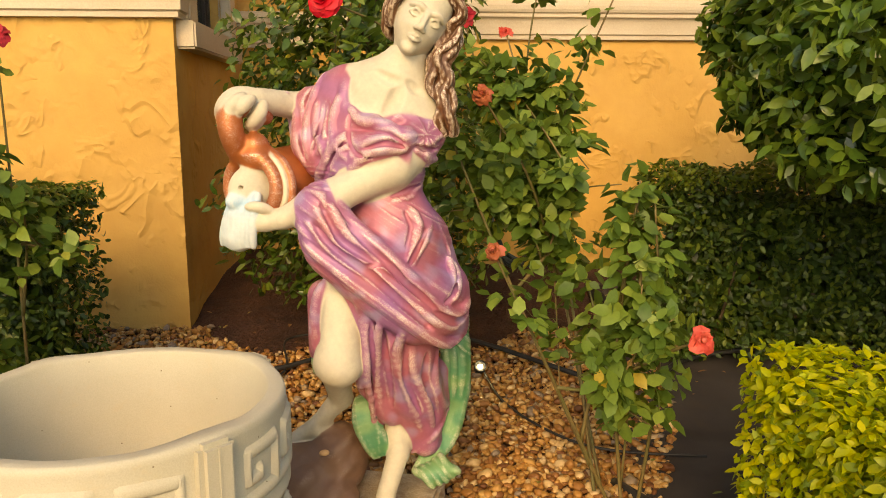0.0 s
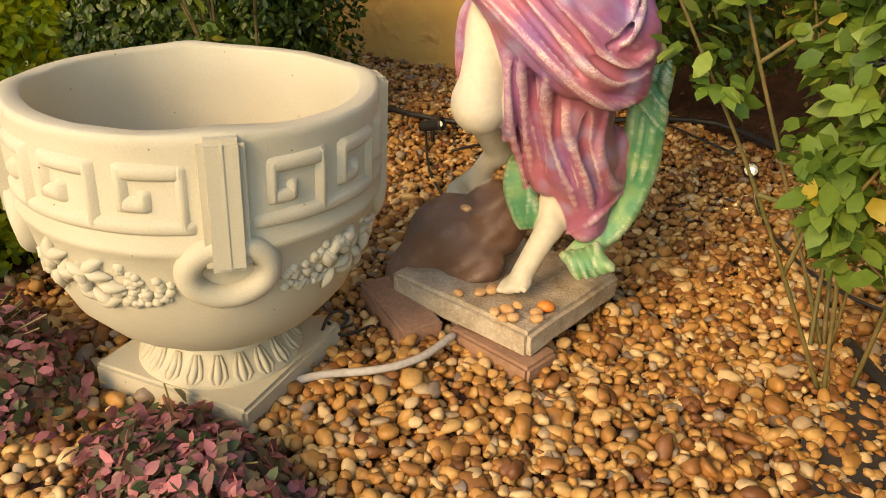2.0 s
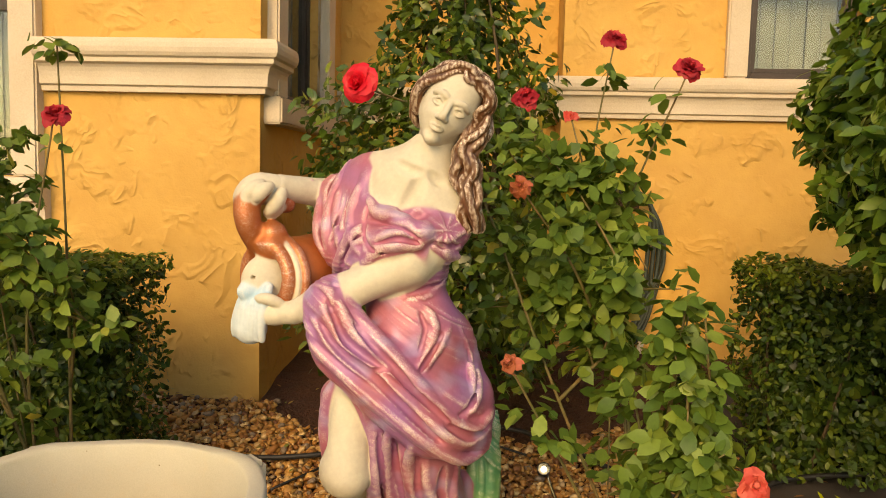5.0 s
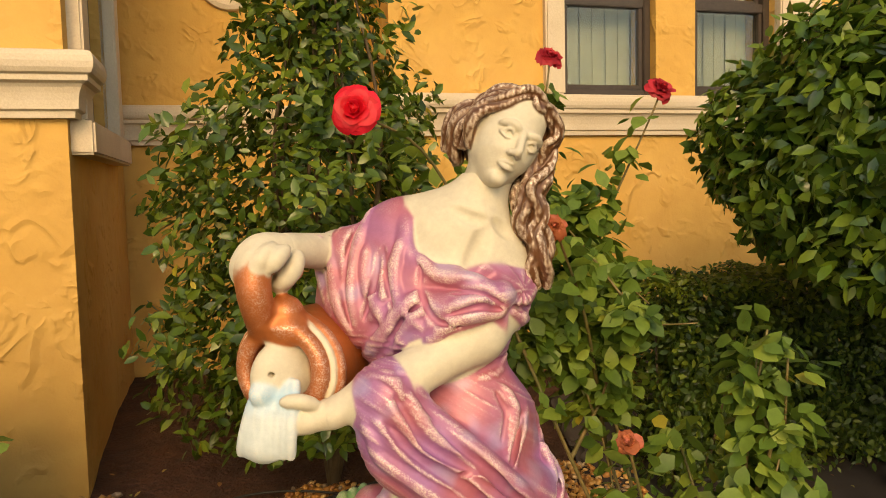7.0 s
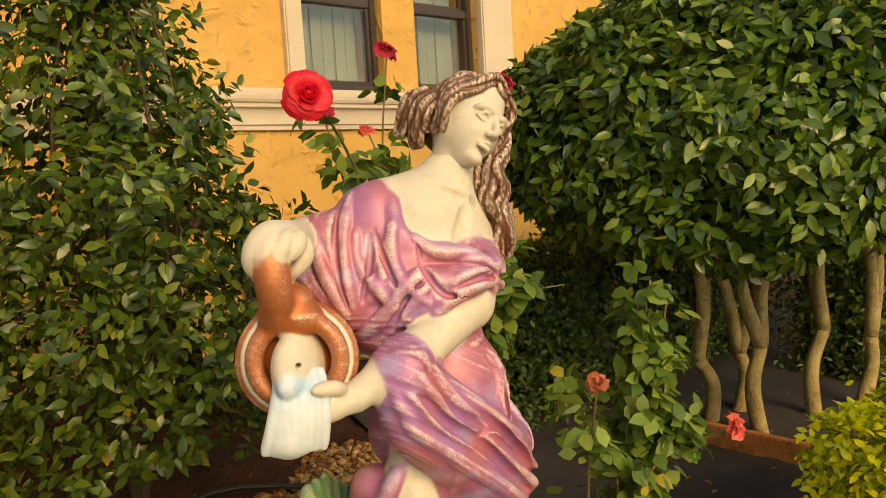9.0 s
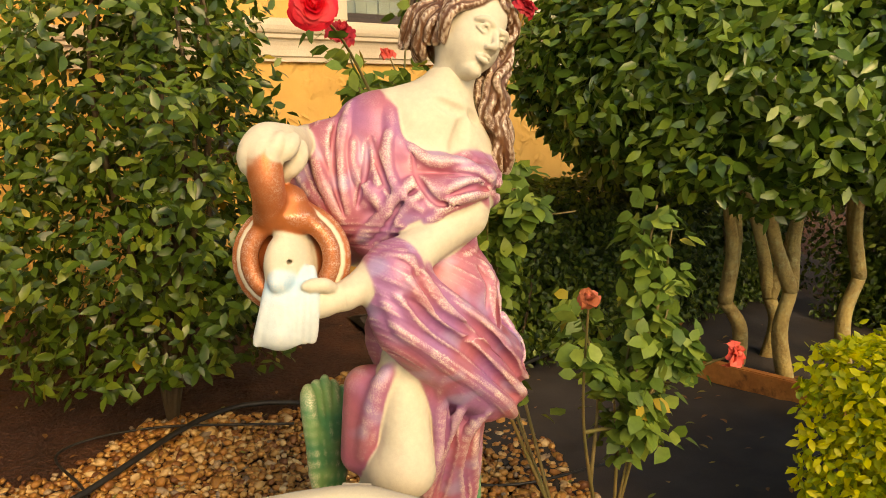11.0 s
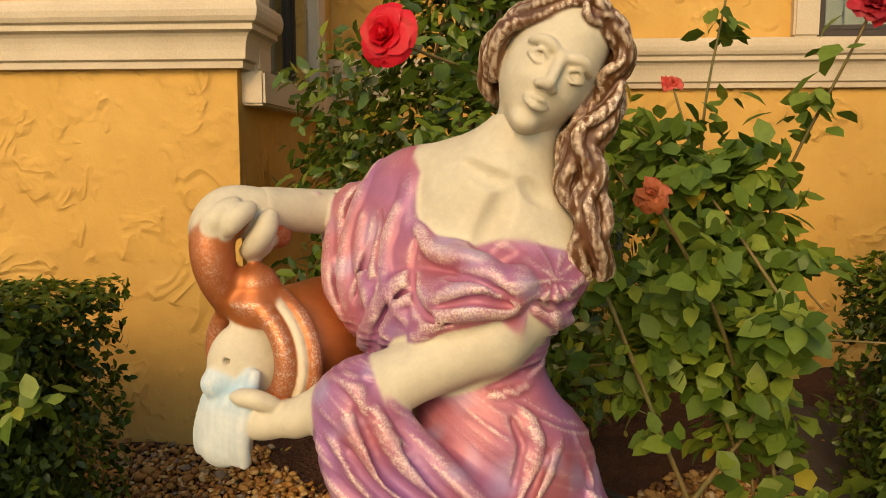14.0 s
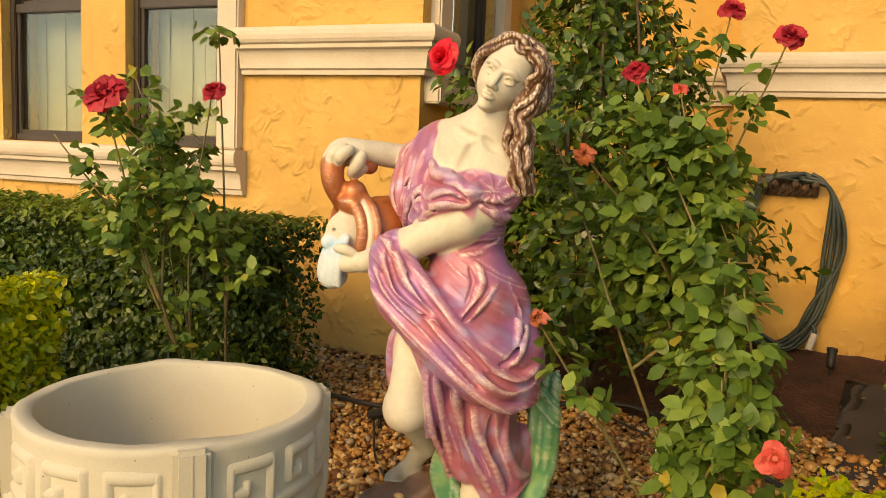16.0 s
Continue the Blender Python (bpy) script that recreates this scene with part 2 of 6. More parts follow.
def tube_bm(points, radii, seg=8, bm=None, squash=1.0):
    """A tube along points, with a radius at each one."""
    bm = bm or bmesh.new()
    pts = [Vector(p) for p in points]
    if isinstance(radii, (int, float)):
        radii = [radii] * len(pts)
    rings, side = [], None
    for i, p in enumerate(pts):
        d = (pts[min(i + 1, len(pts) - 1)] - pts[max(i - 1, 0)]).normalized()
        if side is None:
            side = d.orthogonal().normalized()
        side = (side - d * side.dot(d)).normalized()
        up = d.cross(side)
        rings.append([bm.verts.new(p + (side * math.cos(2 * math.pi * k / seg) + up * math.sin(2 * math.pi * k / seg) * squash) * radii[i]) for k in range(seg)])
    for a, b in zip(rings, rings[1:]):
        for k in range(seg):
            bm.faces.new((a[k], a[(k + 1) % seg], b[(k + 1) % seg], b[k]))
    bm.faces.new(rings[0][::-1])
    bm.faces.new(rings[-1])
    return bm


def smooth_line(pts, steps=6):
    """Catmull-Rom through the given points."""
    p = [Vector(q) for q in pts]
    p = [2 * p[0] - p[1]] + p + [2 * p[-1] - p[-2]]
    out = []
    for i in range(1, len(p) - 2):
        for k in range(steps):
            t = k / steps
            out.append(0.5 * ((2 * p[i]) + (p[i + 1] - p[i - 1]) * t + (2 * p[i - 1] - 5 * p[i] + 4 * p[i + 1] - p[i + 2]) * t * t + (3 * p[i] - p[i - 1] - 3 * p[i + 1] + p[i + 2]) * t ** 3))
    return out + [p[-2]]


def lathe_bm(profile, seg=64, bm=None):
    bm = bm or bmesh.new()
    rings = [[bm.verts.new((r * math.cos(2 * math.pi * k / seg), r * math.sin(2 * math.pi * k / seg), z)) for k in range(seg)] for r, z in profile]
    for a, b in zip(rings, rings[1:]):
        for k in range(seg):
            bm.faces.new((a[k], a[(k + 1) % seg], b[(k + 1) % seg], b[k]))
    return bm


def sweep_bm(profile, path, bm=None):
    """A moulding: profile (out, up) swept along a plan path of (u, v, out_u, out_v) stations."""
    bm = bm or bmesh.new()
    rows = [[bm.verts.new((u + o * nu, v + o * nv, z)) for o, z in profile] for u, v, nu, nv in path]
    k = len(profile)
    for a, b in zip(rows, rows[1:]):
        for i in range(k):
            bm.faces.new((a[i], a[(i + 1) % k], b[(i + 1) % k], b[i]))
    bm.faces.new(rows[0][::-1])
    bm.faces.new(rows[-1])
    bmesh.ops.recalc_face_normals(bm, faces=bm.faces[:])
    return bm


# ---------------------------------------------------------------- ground
def ground_z(x, y):
    """The beds rise gently towards the house."""
    v = -x * HS + y * HC
    t = min(max((v - 1.9) / 1.8, 0.0), 1.0)
    return 0.2 * t * t * (3 - 2 * t)


def sheet_bm(x0, x1, y0, y1, step, lift, rough, scale):
    bm = bmesh.new()
    nx, ny = int(round((x1 - x0) / step)), int(round((y1 - y0) / step))
    rows = []
    for j in range(ny + 1):
        row = []
        for i in range(nx + 1):
            x, y = x0 + (x1 - x0) * i / nx, y0 + (y1 - y0) * j / ny
            row.append(bm.verts.new((x, y, ground_z(x, y) + lift + rough * noise.fractal((x * scale, y * scale, 0.3), 0.8, 2.0, 4))))
        rows.append(row)
    for a, b in zip(rows, rows[1:]):
        for i in range(nx):
            bm.faces.new((a[i], a[i + 1], b[i + 1], b[i]))
    return bm


def big_ground():
    bm = sheet_bm(-4.0, 5.0, -2.0, 5.0, 0.05, -0.012, 0.012, 6)
    rim = [v for v in bm.verts if v.is_boundary]
    # skirt out to the horizon
    r = bmesh.ops.extrude_edge_only(bm, edges=[e for e in bm.edges if e.is_boundary])
    for v in [g for g in r["geom"] if isinstance(g, bmesh.types.BMVert)]:
        d = Vector((v.co.x - 0.5, v.co.y - 1.5, 0))
        v.co = Vector((v.co.x + d.x * 120, v.co.y + d.y * 120, 0.0))
    return bm


ground = part("ground", big_ground(), M_SOIL, smooth=True)
tagged(ground, "dark brown mulched soil of the planting bed", "ground", kind="structure")


def cloth():
    bm = sheet_bm(0.55, 3.6, 1.0, 3.45, 0.035, 0.006, 0.016, 3.5)
    for v in bm.verts:
        if v.co.x < 0.62:
            v.co.x += 0.05 * noise.noise((0, v.co.y * 5, 1)) + 0.07 * (v.co.y - 1.8)
    ob = part("weed_cloth", bm, M_CLOTH, smooth=True)
    tagged(ob, "creased black weed-barrier cloth laid over the soil", "ground cloth", kind="structure")


cloth()

# ---------------------------------------------------------------- the house
house = thing("house", "yellow stucco house with cream cast-stone mouldings", "house", m=HOUSE)
TOP = 3.3


def wall(along, c0, c1, face, back, z0, z1, holes=()):
    """One wall with openings cut through it; along u or along v."""
    cs = sorted({c0, c1, *[q for h in holes for q in h[:2]]})
    zs = sorted({z0, z1, *[q for h in holes for q in h[2:]]})
    bm = bmesh.new()
    vs = {}

    def vert(i, k, s):
        if (i, k, s) not in vs:
            d = (face, back)[s]
            vs[i, k, s] = bm.verts.new((cs[i], d, zs[k]) if along == "u" else (d, cs[i], zs[k]))
        return vs[i, k, s]

    def solid(i, k):
        if not (0 <= i < len(cs) - 1 and 0 <= k < len(zs) - 1):
            return False
        m, n = (cs[i] + cs[i + 1]) / 2, (zs[k] + zs[k + 1]) / 2
        return not any(h[0] < m < h[1] and h[2] < n < h[3] for h in holes)

    for i in range(len(cs) - 1):
        for k in range(len(zs) - 1):
            if not solid(i, k):
                continue
            for s in (0, 1):
                bm.faces.new([vert(i, k, s), vert(i + 1, k, s), vert(i + 1, k + 1, s), vert(i, k + 1, s)])
            for di, dk, p, q in ((-1, 0, (i, k), (i, k + 1)), (1, 0, (i + 1, k), (i + 1, k + 1)), (0, -1, (i, k), (i + 1, k)), (0, 1, (i, k + 1), (i + 1, k + 1))):
                if not solid(i + di, k + dk):
                    bm.faces.new([vert(*p, 0), vert(*q, 0), vert(*q, 1), vert(*p, 1)])
    bmesh.ops.recalc_face_normals(bm, faces=bm.faces[:])
    return part("wall", bm, M_STUCCO, house)


# front block with two windows, its side, the recess, the long right wall
wall("u", -6, -0.76, 2.934, 3.18, -0.1, TOP, [(-2.063, -1.505, 0.957, 2.6), (-2.87, -2.335, 0.957, 2.6)])
wall("v", 2.934, 4.5, -0.5405, -0.76, -0.1, TOP, [(3.145, 3.84, 1.285, 2.7)])
wall("u", -0.5405, 0.63, 4.30, 4.5, -0.1, TOP)
wall("v", 3.74, 4.30, 0.626, 0.80, -0.1, TOP)
wall("u", 0.80, 6.00, 3.74, 3.98, -0.1, TOP, [(1.445, 1.935, 1.474, 2.9), (2.15, 2.615, 1.474, 2.9)])
wall("v", 3.74, 9, 6.24, 6.00, -0.1, TOP)
part("roof", box(-6.3, 6.6, 2.75, 9, TOP, TOP + 0.15), surface("roof_soffit", (0.5, 0.4, 0.28), (0.58, 0.47, 0.34)), house)


def band_profile(z0, z1, out):
    """Bull-nose above, cove, fillet below."""
    h = z1 - z0
    p = [(-0.01, z0), (0.28 * out, z0), (0.30 * out, z0 + 0.10 * h), (0.42 * out, z0 + 0.13 * h)]
    for k in range(6):
        a = math.pi / 2 * k / 5
        p.append((0.42 * out + 0.28 * out * (1 - math.cos(a)), z0 + (0.15 + 0.37 * math.sin(a)) * h))
    p += [(0.78 * out, z0 + 0.54 * h), (0.78 * out, z0 + 0.62 * h)]
    for k in range(7):
        a = -math.pi / 2 + math.pi * k / 6
        p.append((0.80 * out + 0.20 * out * math.cos(a), z0 + (0.81 + 0.18 * math.sin(a)) * h))
    p.append((-0.01, z1))
    return p


def band(path, z0, z1, out):
    ob = part("moulding", sweep_bm(band_profile(z0, z1, out), path), M_TRIM, house, "cream cast-stone band with a rounded top edge")
    return ob


S2 = 1.0
band([(-1.385, 2.934, 0, -1), (-0.5405, 2.934, S2, -1), (-0.5405, 3.12, 1, 0)], 1.285, 1.48, 0.095)
band([(-6, 2.934, 0, -1), (-1.372, 2.934, 0, -1)], 0.757, 0.955, 0.095)
band([(0.626, 3.74, -1, -1), (6.24, 3.74, 0, -1)], 1.285, 1.47, 0.08)
band([(0.626, 4.3, -1, 0), (0.626, 3.74, -1, -1)], 1.285, 1.47, 0.08)
band([(-0.5405, 4.30, 0, -1), (0.626, 4.30, 0, -1)], 1.285, 1.47, 0.08)


def trim(*a):
    return part("trim", box(*a, bevel=0.008), M_TRIM, house)


trim(-1.505, -1.395, 2.885, 2.95, 0.957, 2.75)
trim(1.35, 1.445, 3.70, 3.76, 1.472, 3.05)
trim(2.615, 2.86, 3.70, 3.76, 1.472, 3.05)
trim(-0.56, -0.495, 3.015, 3.145, 1.285, 2.85)
trim(-0.56, -0.495, 3.84, 3.97, 1.285, 2.85)
trim(-0.56, -0.47, 2.975, 3.99, 1.18, 1.285)


def window(u0, u1, z0, z1, rail, face, along="u"):
    """A double-hung window; along u it sits in a front wall, along v in the side wall."""
    win = new("window")
    win.parent = house
    win["label"] = "dark bronze double-hung window with pale blinds"

    def b(a0, a1, d0, d1, c0, c1, bevel=0.0):
        return box(a0, a1, face + d0, face + d1, c0, c1, bevel=bevel) if along == "u" else box(face - d1, face - d0, a0, a1, c0, c1, bevel=bevel)

    f = 0.035
    fr = bmesh.new()
    for q in ((u0, u0 + f, 0.05, 0.14, z0, z1), (u1 - f, u1, 0.05, 0.14, z0, z1), (u0 + f, u1 - f, 0.05, 0.14, z0, z0 + f), (u0 + f, u1 - f, 0.05, 0.14, z1 - f, z1)):
        if along == "u":
            add_box(fr, q[0], q[1], face + q[2], face + q[3], q[4], q[5], 0.004)
        else:
            add_box(fr, face - q[3], face - q[2], q[0], q[1], q[4], q[5], 0.004)
    part("window_frame", fr, M_FRAME, win)
    part("meeting_rail", b(u0 + f, u1 - f, 0.055, 0.12, rail, rail + 0.045, 0.004), M_FRAME, win)
    for k, (c0, c1, d) in enumerate(((z0 + f, rail, 0.075), (rail + 0.045, z1 - f, 0.1))):
        sash = bmesh.new()
        for a0, a1, e0, e1 in ((u0 + f, u0 + f + 0.022, c0, c1), (u1 - f - 0.022, u1 - f, c0, c1), (u0 + f + 0.022, u1 - f - 0.022, c0, c0 + 0.022)):
            if along == "u":
                add_box(sash, a0, a1, face + d - 0.012, face + d + 0.012, e0, e1, 0.003)
            else:
                add_box(sash, face - d - 0.012, face - d + 0.012, a0, a1, e0, e1, 0.003)
        s = part("sash", sash, M_FRAME, win)
        p = part("pane", b(u0 + f + 0.02, u1 - f - 0.02, d, d + 0.004, c0 + 0.02, c1), M_GLASS, s)
        p.visible_shadow = False
    n = int((u1 - u0) / 0.075)
    for i in range(n):
        a = u0 + f + (u1 - u0 - 2 * f) * i / n
        part("blind_slat", b(a + 0.003, a + (u1 - u0 - 2 * f) / n - 0.003, 0.185 + 0.006 * (i % 2), 0.189 + 0.006 * (i % 2), z0 + f, z1 - f), M_BLIND, win)
    # added panel behind the blinds; its near-black colour stands in for the room's shade
    part("room_shade_panel", b(u0 - 0.05, u1 + 0.05, 0.27, 0.3, z0 - 0.05, z1 + 0.05), M_ROOMSHADE, win)


window(-2.063, -1.505, 0.957, 2.6, 1.60, 2.934)
window(-2.87, -2.335, 0.957, 2.6, 1.60, 2.934)
window(1.445, 1.935, 1.474, 2.9, 1.90, 3.74)
window(2.15, 2.615, 1.474, 2.9, 1.90, 3.74)
window(3.145, 3.84, 1.285, 2.7, 1.95, -0.5405, "v")


def ornament():
    # round plaque in the recess and a small rosette on the pier between the windows
    bm = lathe_bm([(0.0, 0.028), (0.10, 0.024), (0.125, 0.03), (0.145, 0.022), (0.15, 0.0), (0.0, 0.0)], 40)
    ob = part("medallion", bm, M_TRIM, house, "round cream plaster medallion")
    ob.matrix_basis = pose(-0.03, 4.298, 2.07, 90, 0, 0)
    bm = lathe_bm([(0.0, 0.018), (0.012, 0.018), (0.018, 0.01), (0.03, 0.014), (0.032, 0.0), (0.0, 0.0)], 20)
    for k in range(8):
        a = 2 * math.pi * k / 8
        r = bmesh.ops.create_uvsphere(bm, u_segments=8, v_segments=6, radius=0.014)
        for v in r["verts"]:
            v.co = Vector((v.co.x + 0.034 * math.cos(a), v.co.y + 0.034 * math.sin(a), 0.006 + v.co.z * 0.7))
    ob = part("rosette", bm, M_TRIM, house, "small cream flower-shaped rosette")
    ob.matrix_basis = pose(2.05, 3.738, 1.99, 90, 0, 0)


ornament()

# ---------------------------------------------------------------- foliage helpers
RNG = np.random.default_rng(7)


def unit(a):
    return a / np.maximum(np.linalg.norm(a, axis=-1, keepdims=True), 1e-9)


def leaves_mesh(name, pos, nrm, size, wide=0.5, fold=0.25, droop=0.2, up=0.4, wild=0.6):
    """One mesh of many leaves. Each leaf springs from pos, faces nrm (blurred by wild) and bends."""
    n = len(pos)
    size = np.broadcast_to(size, (n,)) * RNG.uniform(0.65, 1.25, n)
    face = unit(nrm + wild * RNG.normal(size=(n, 3)) + np.array([0, 0, up]))
    along = unit(np.cross(face, RNG.normal(size=(n, 3))))
    along = unit(along + 0.5 * unit(nrm) + np.array([0, 0, -0.15]))
    face = unit(face - along * np.sum(face * along, 1, keepdims=True))
    side = np.cross(along, face)
    w, L = (size * wide * 0.5)[:, None], size[:, None]
    f, d = fold * RNG.uniform(0.2, 1.4, n)[:, None], droop * RNG.uniform(-0.3, 1.5, n)[:, None]
    a = pos
    m1 = pos + along * L * 0.33 - face * L * d * 0.08
    m2 = pos + along * L * 0.68 - face * L * d * 0.4
    tip = pos + along * L - face * L * d
    l1, r1 = m1 - side * w * 0.92 + face * w * f, m1 + side * w * 0.92 + face * w * f
    l2, r2 = m2 - side * w * 0.78 + face * w * f, m2 + side * w * 0.78 + face * w * f
    co = np.stack([a, l1, m1, r1, l2, m2, r2, tip], 1).reshape(-1, 3)
    faces = np.array([[0, 2, 1, -1], [0, 3, 2, -1], [1, 2, 5, 4], [2, 3, 6, 5], [4, 5, 7, -1], [5, 6, 7, -1]])
    base = (np.arange(n) * 8)[:, None]
    tri = faces[[0, 1, 4, 5]][:, :3]
    quad = faces[[2, 3]]
    me = bpy.data.meshes.new(name)
    loops = np.concatenate([(base + tri.reshape(1, -1)), (base + quad.reshape(1, -1))], 1).ravel()
    sizes = np.tile([3, 3, 3, 3, 4, 4], n)
    starts = np.concatenate([[0], np.cumsum(sizes)[:-1]])
    me.vertices.add(n * 8)
    me.vertices.foreach_set("co", co.astype(np.float32).ravel())
    me.loops.add(len(loops))
    me.loops.foreach_set("vertex_index", loops.astype(np.int32))
    me.polygons.add(len(sizes))
    me.polygons.foreach_set("loop_start", starts.astype(np.int32))
    me.polygons.foreach_set("use_smooth", np.ones(len(sizes), bool))
    me.update(calc_edges=True)
    me.validate()
    return me


def lump(p, scale, seed=0.0):
    return np.array([noise.noise((q[0] * scale + seed, q[1] * scale, q[2] * scale)) for q in p])


def box_shell(n, x0, x1, y0, y1, z0, z1, deep=0.05, faces=("top", "front", "back", "left", "right")):
    """Points and outward normals over the sides of a clipped hedge, uneven by lumps, with depth."""
    areas = {"top": (x1 - x0) * (y1 - y0), "front": (x1 - x0) * (z1 - z0), "back": (x1 - x0) * (z1 - z0), "left": (y1 - y0) * (z1 - z0), "right": (y1 - y0) * (z1 - z0)}
    tot = sum(areas[f] for f in faces)
    P, N = [], []
    for f in faces:
        k = int(n * areas[f] / tot)
        x, y, z = RNG.uniform(x0, x1, k), RNG.uniform(y0, y1, k), RNG.uniform(z0, z1, k)
        nn = np.zeros((k, 3))
        if f == "top": z[:] = z1; nn[:, 2] = 1
        if f == "front": y[:] = y0; nn[:, 1] = -1
        if f == "back": y[:] = y1; nn[:, 1] = 1
        if f == "left": x[:] = x0; nn[:, 0] = -1
        if f == "right": x[:] = x1; nn[:, 0] = 1
        P.append(np.stack([x, y, z], 1)); N.append(nn)
    P, N = np.concatenate(P), np.concatenate(N)
    off = 0.035 * lump(P, 7) + 0.02 * lump(P, 17, 3) - np.abs(RNG.exponential(deep, len(P)))
    return P + N * off[:, None], N


def rot(P, m):
    a = np.array(m)
    return P @ a[:3, :3].T + a[:3, 3]


def dark_core(name, x0, x1, y0, y1, z0, z1, parent):
    bm = bmesh.new()
    for k in range(26):
        a = Vector((random.uniform(x0, x1), random.uniform(y0, y1), z0))
        b = a + Vector((random.uniform(-0.12, 0.12), random.uniform(-0.12, 0.12), (z1 - z0) * random.uniform(0.7, 1.0)))
        m = (a + b) / 2 + Vector((random.uniform(-0.05, 0.05), random.uniform(-0.05, 0.05), 0))
        tube_bm(smooth_line([a, m, b], 3), [0.008, 0.007, 0.006, 0.005, 0.004, 0.004, 0.003], 5, bm)
    return part(name, bm, M_TWIG, parent)


def hedge(label, dims, n, size, mat, tipmat, ntip, deep=0.06, wide=0.55, m=HOUSE, gaps=0.0, tips=0.03):
    x0, x1, y0, y1, z0, z1 = dims
    th = thing("hedge", label, "hedge", m=m)
    P, N = box_shell(n, x0, x1, y0, y1, z0, z1, deep)
    if gaps:
        keep = (lump(P, 9, 5) > -0.28) | (P[:, 2] > z1 - 0.12)
        P, N = P[keep], N[keep]
    link_mesh("foliage", leaves_mesh("foliage", P, N, size, wide), mat, th)
    P, N = box_shell(ntip, x0, x1, y0, y1, z1 - tips, z1 + 0.012, 0.006, ("top", "front", "left", "right"))
    link_mesh("new_growth", leaves_mesh("new_growth", P, N, size, wide, up=0.9), tipmat, th)
    dark_core("branchwork", x0 + 0.08, x1 - 0.08, y0 + 0.08, y1 - 0.08, z0 - 0.08, z1 - 0.05, th)
    # inner shade: a denser inner layer
    P, N = box_shell(n // 2, x0 + 0.09, x1 - 0.09, y0 + 0.09, y1 - 0.09, z0, z1 - 0.09, 0.05)
    link_mesh("inner_foliage", leaves_mesh("inner_foliage", P, N, size * 1.7, 0.7), mat, th)
    return th


hedge("clipped dark green box hedge in front of the house", (-2.9, -0.665, 2.0, 2.42, 0.03, 0.715), 28000, 0.026, M_HEDGE, M_HEDGETIP, 5200, gaps=1)
hedge("clipped dark green hedge along the house wall", (1.19, 3.35, 2.42, 2.82, 0.09, 0.725), 22000, 0.028, M_HEDGE, M_HEDGETIP, 4200, gaps=1)
hedge("clipped golden yellow-green shrub beside the weed cloth", (0.845, 1.75, 0.70, 1.15, 0.0, 0.525), 17000, 0.023, M_GOLDIN, M_GOLD, 11000, m=HOUSE, tips=0.40)
hedge("clipped golden yellow-green shrub beside the urn", (-1.75, -0.765, 0.95, 1.37, 0.0, 0.62), 18000, 0.025, M_GOLDIN, M_GOLD, 8000, m=HOUSE, tips=0.45)

hedge("clipped green hedge behind the round tree", (3.0, 4.9, 1.75, 2.25, 0.0, 0.75), 12000, 0.032, M_HEDGE, M_HEDGETIP, 2400)


def blob_shell(n, c, r, lobes, deep, seed, squash=None):
    d = unit(RNG.normal(size=(n, 3)))
    R = np.array(r)
    rad = 1 + lobes * lump(d, 2.6, seed) + lobes * 0.5 * lump(d, 6, seed + 4) - np.abs(RNG.exponential(deep, n))
    P = np.array(c) + d * R * rad[:, None]
    return P, unit(d / R)


def limb(bm, pts, r0, r1):
    line = smooth_line(pts, 5)
    k = len(line)
    tube_bm(line, [r0 + (r1 - r0) * i / (k - 1) + 0.003 * noise.noise((i, r0 * 90, 0)) for i in range(k)], 8, bm)


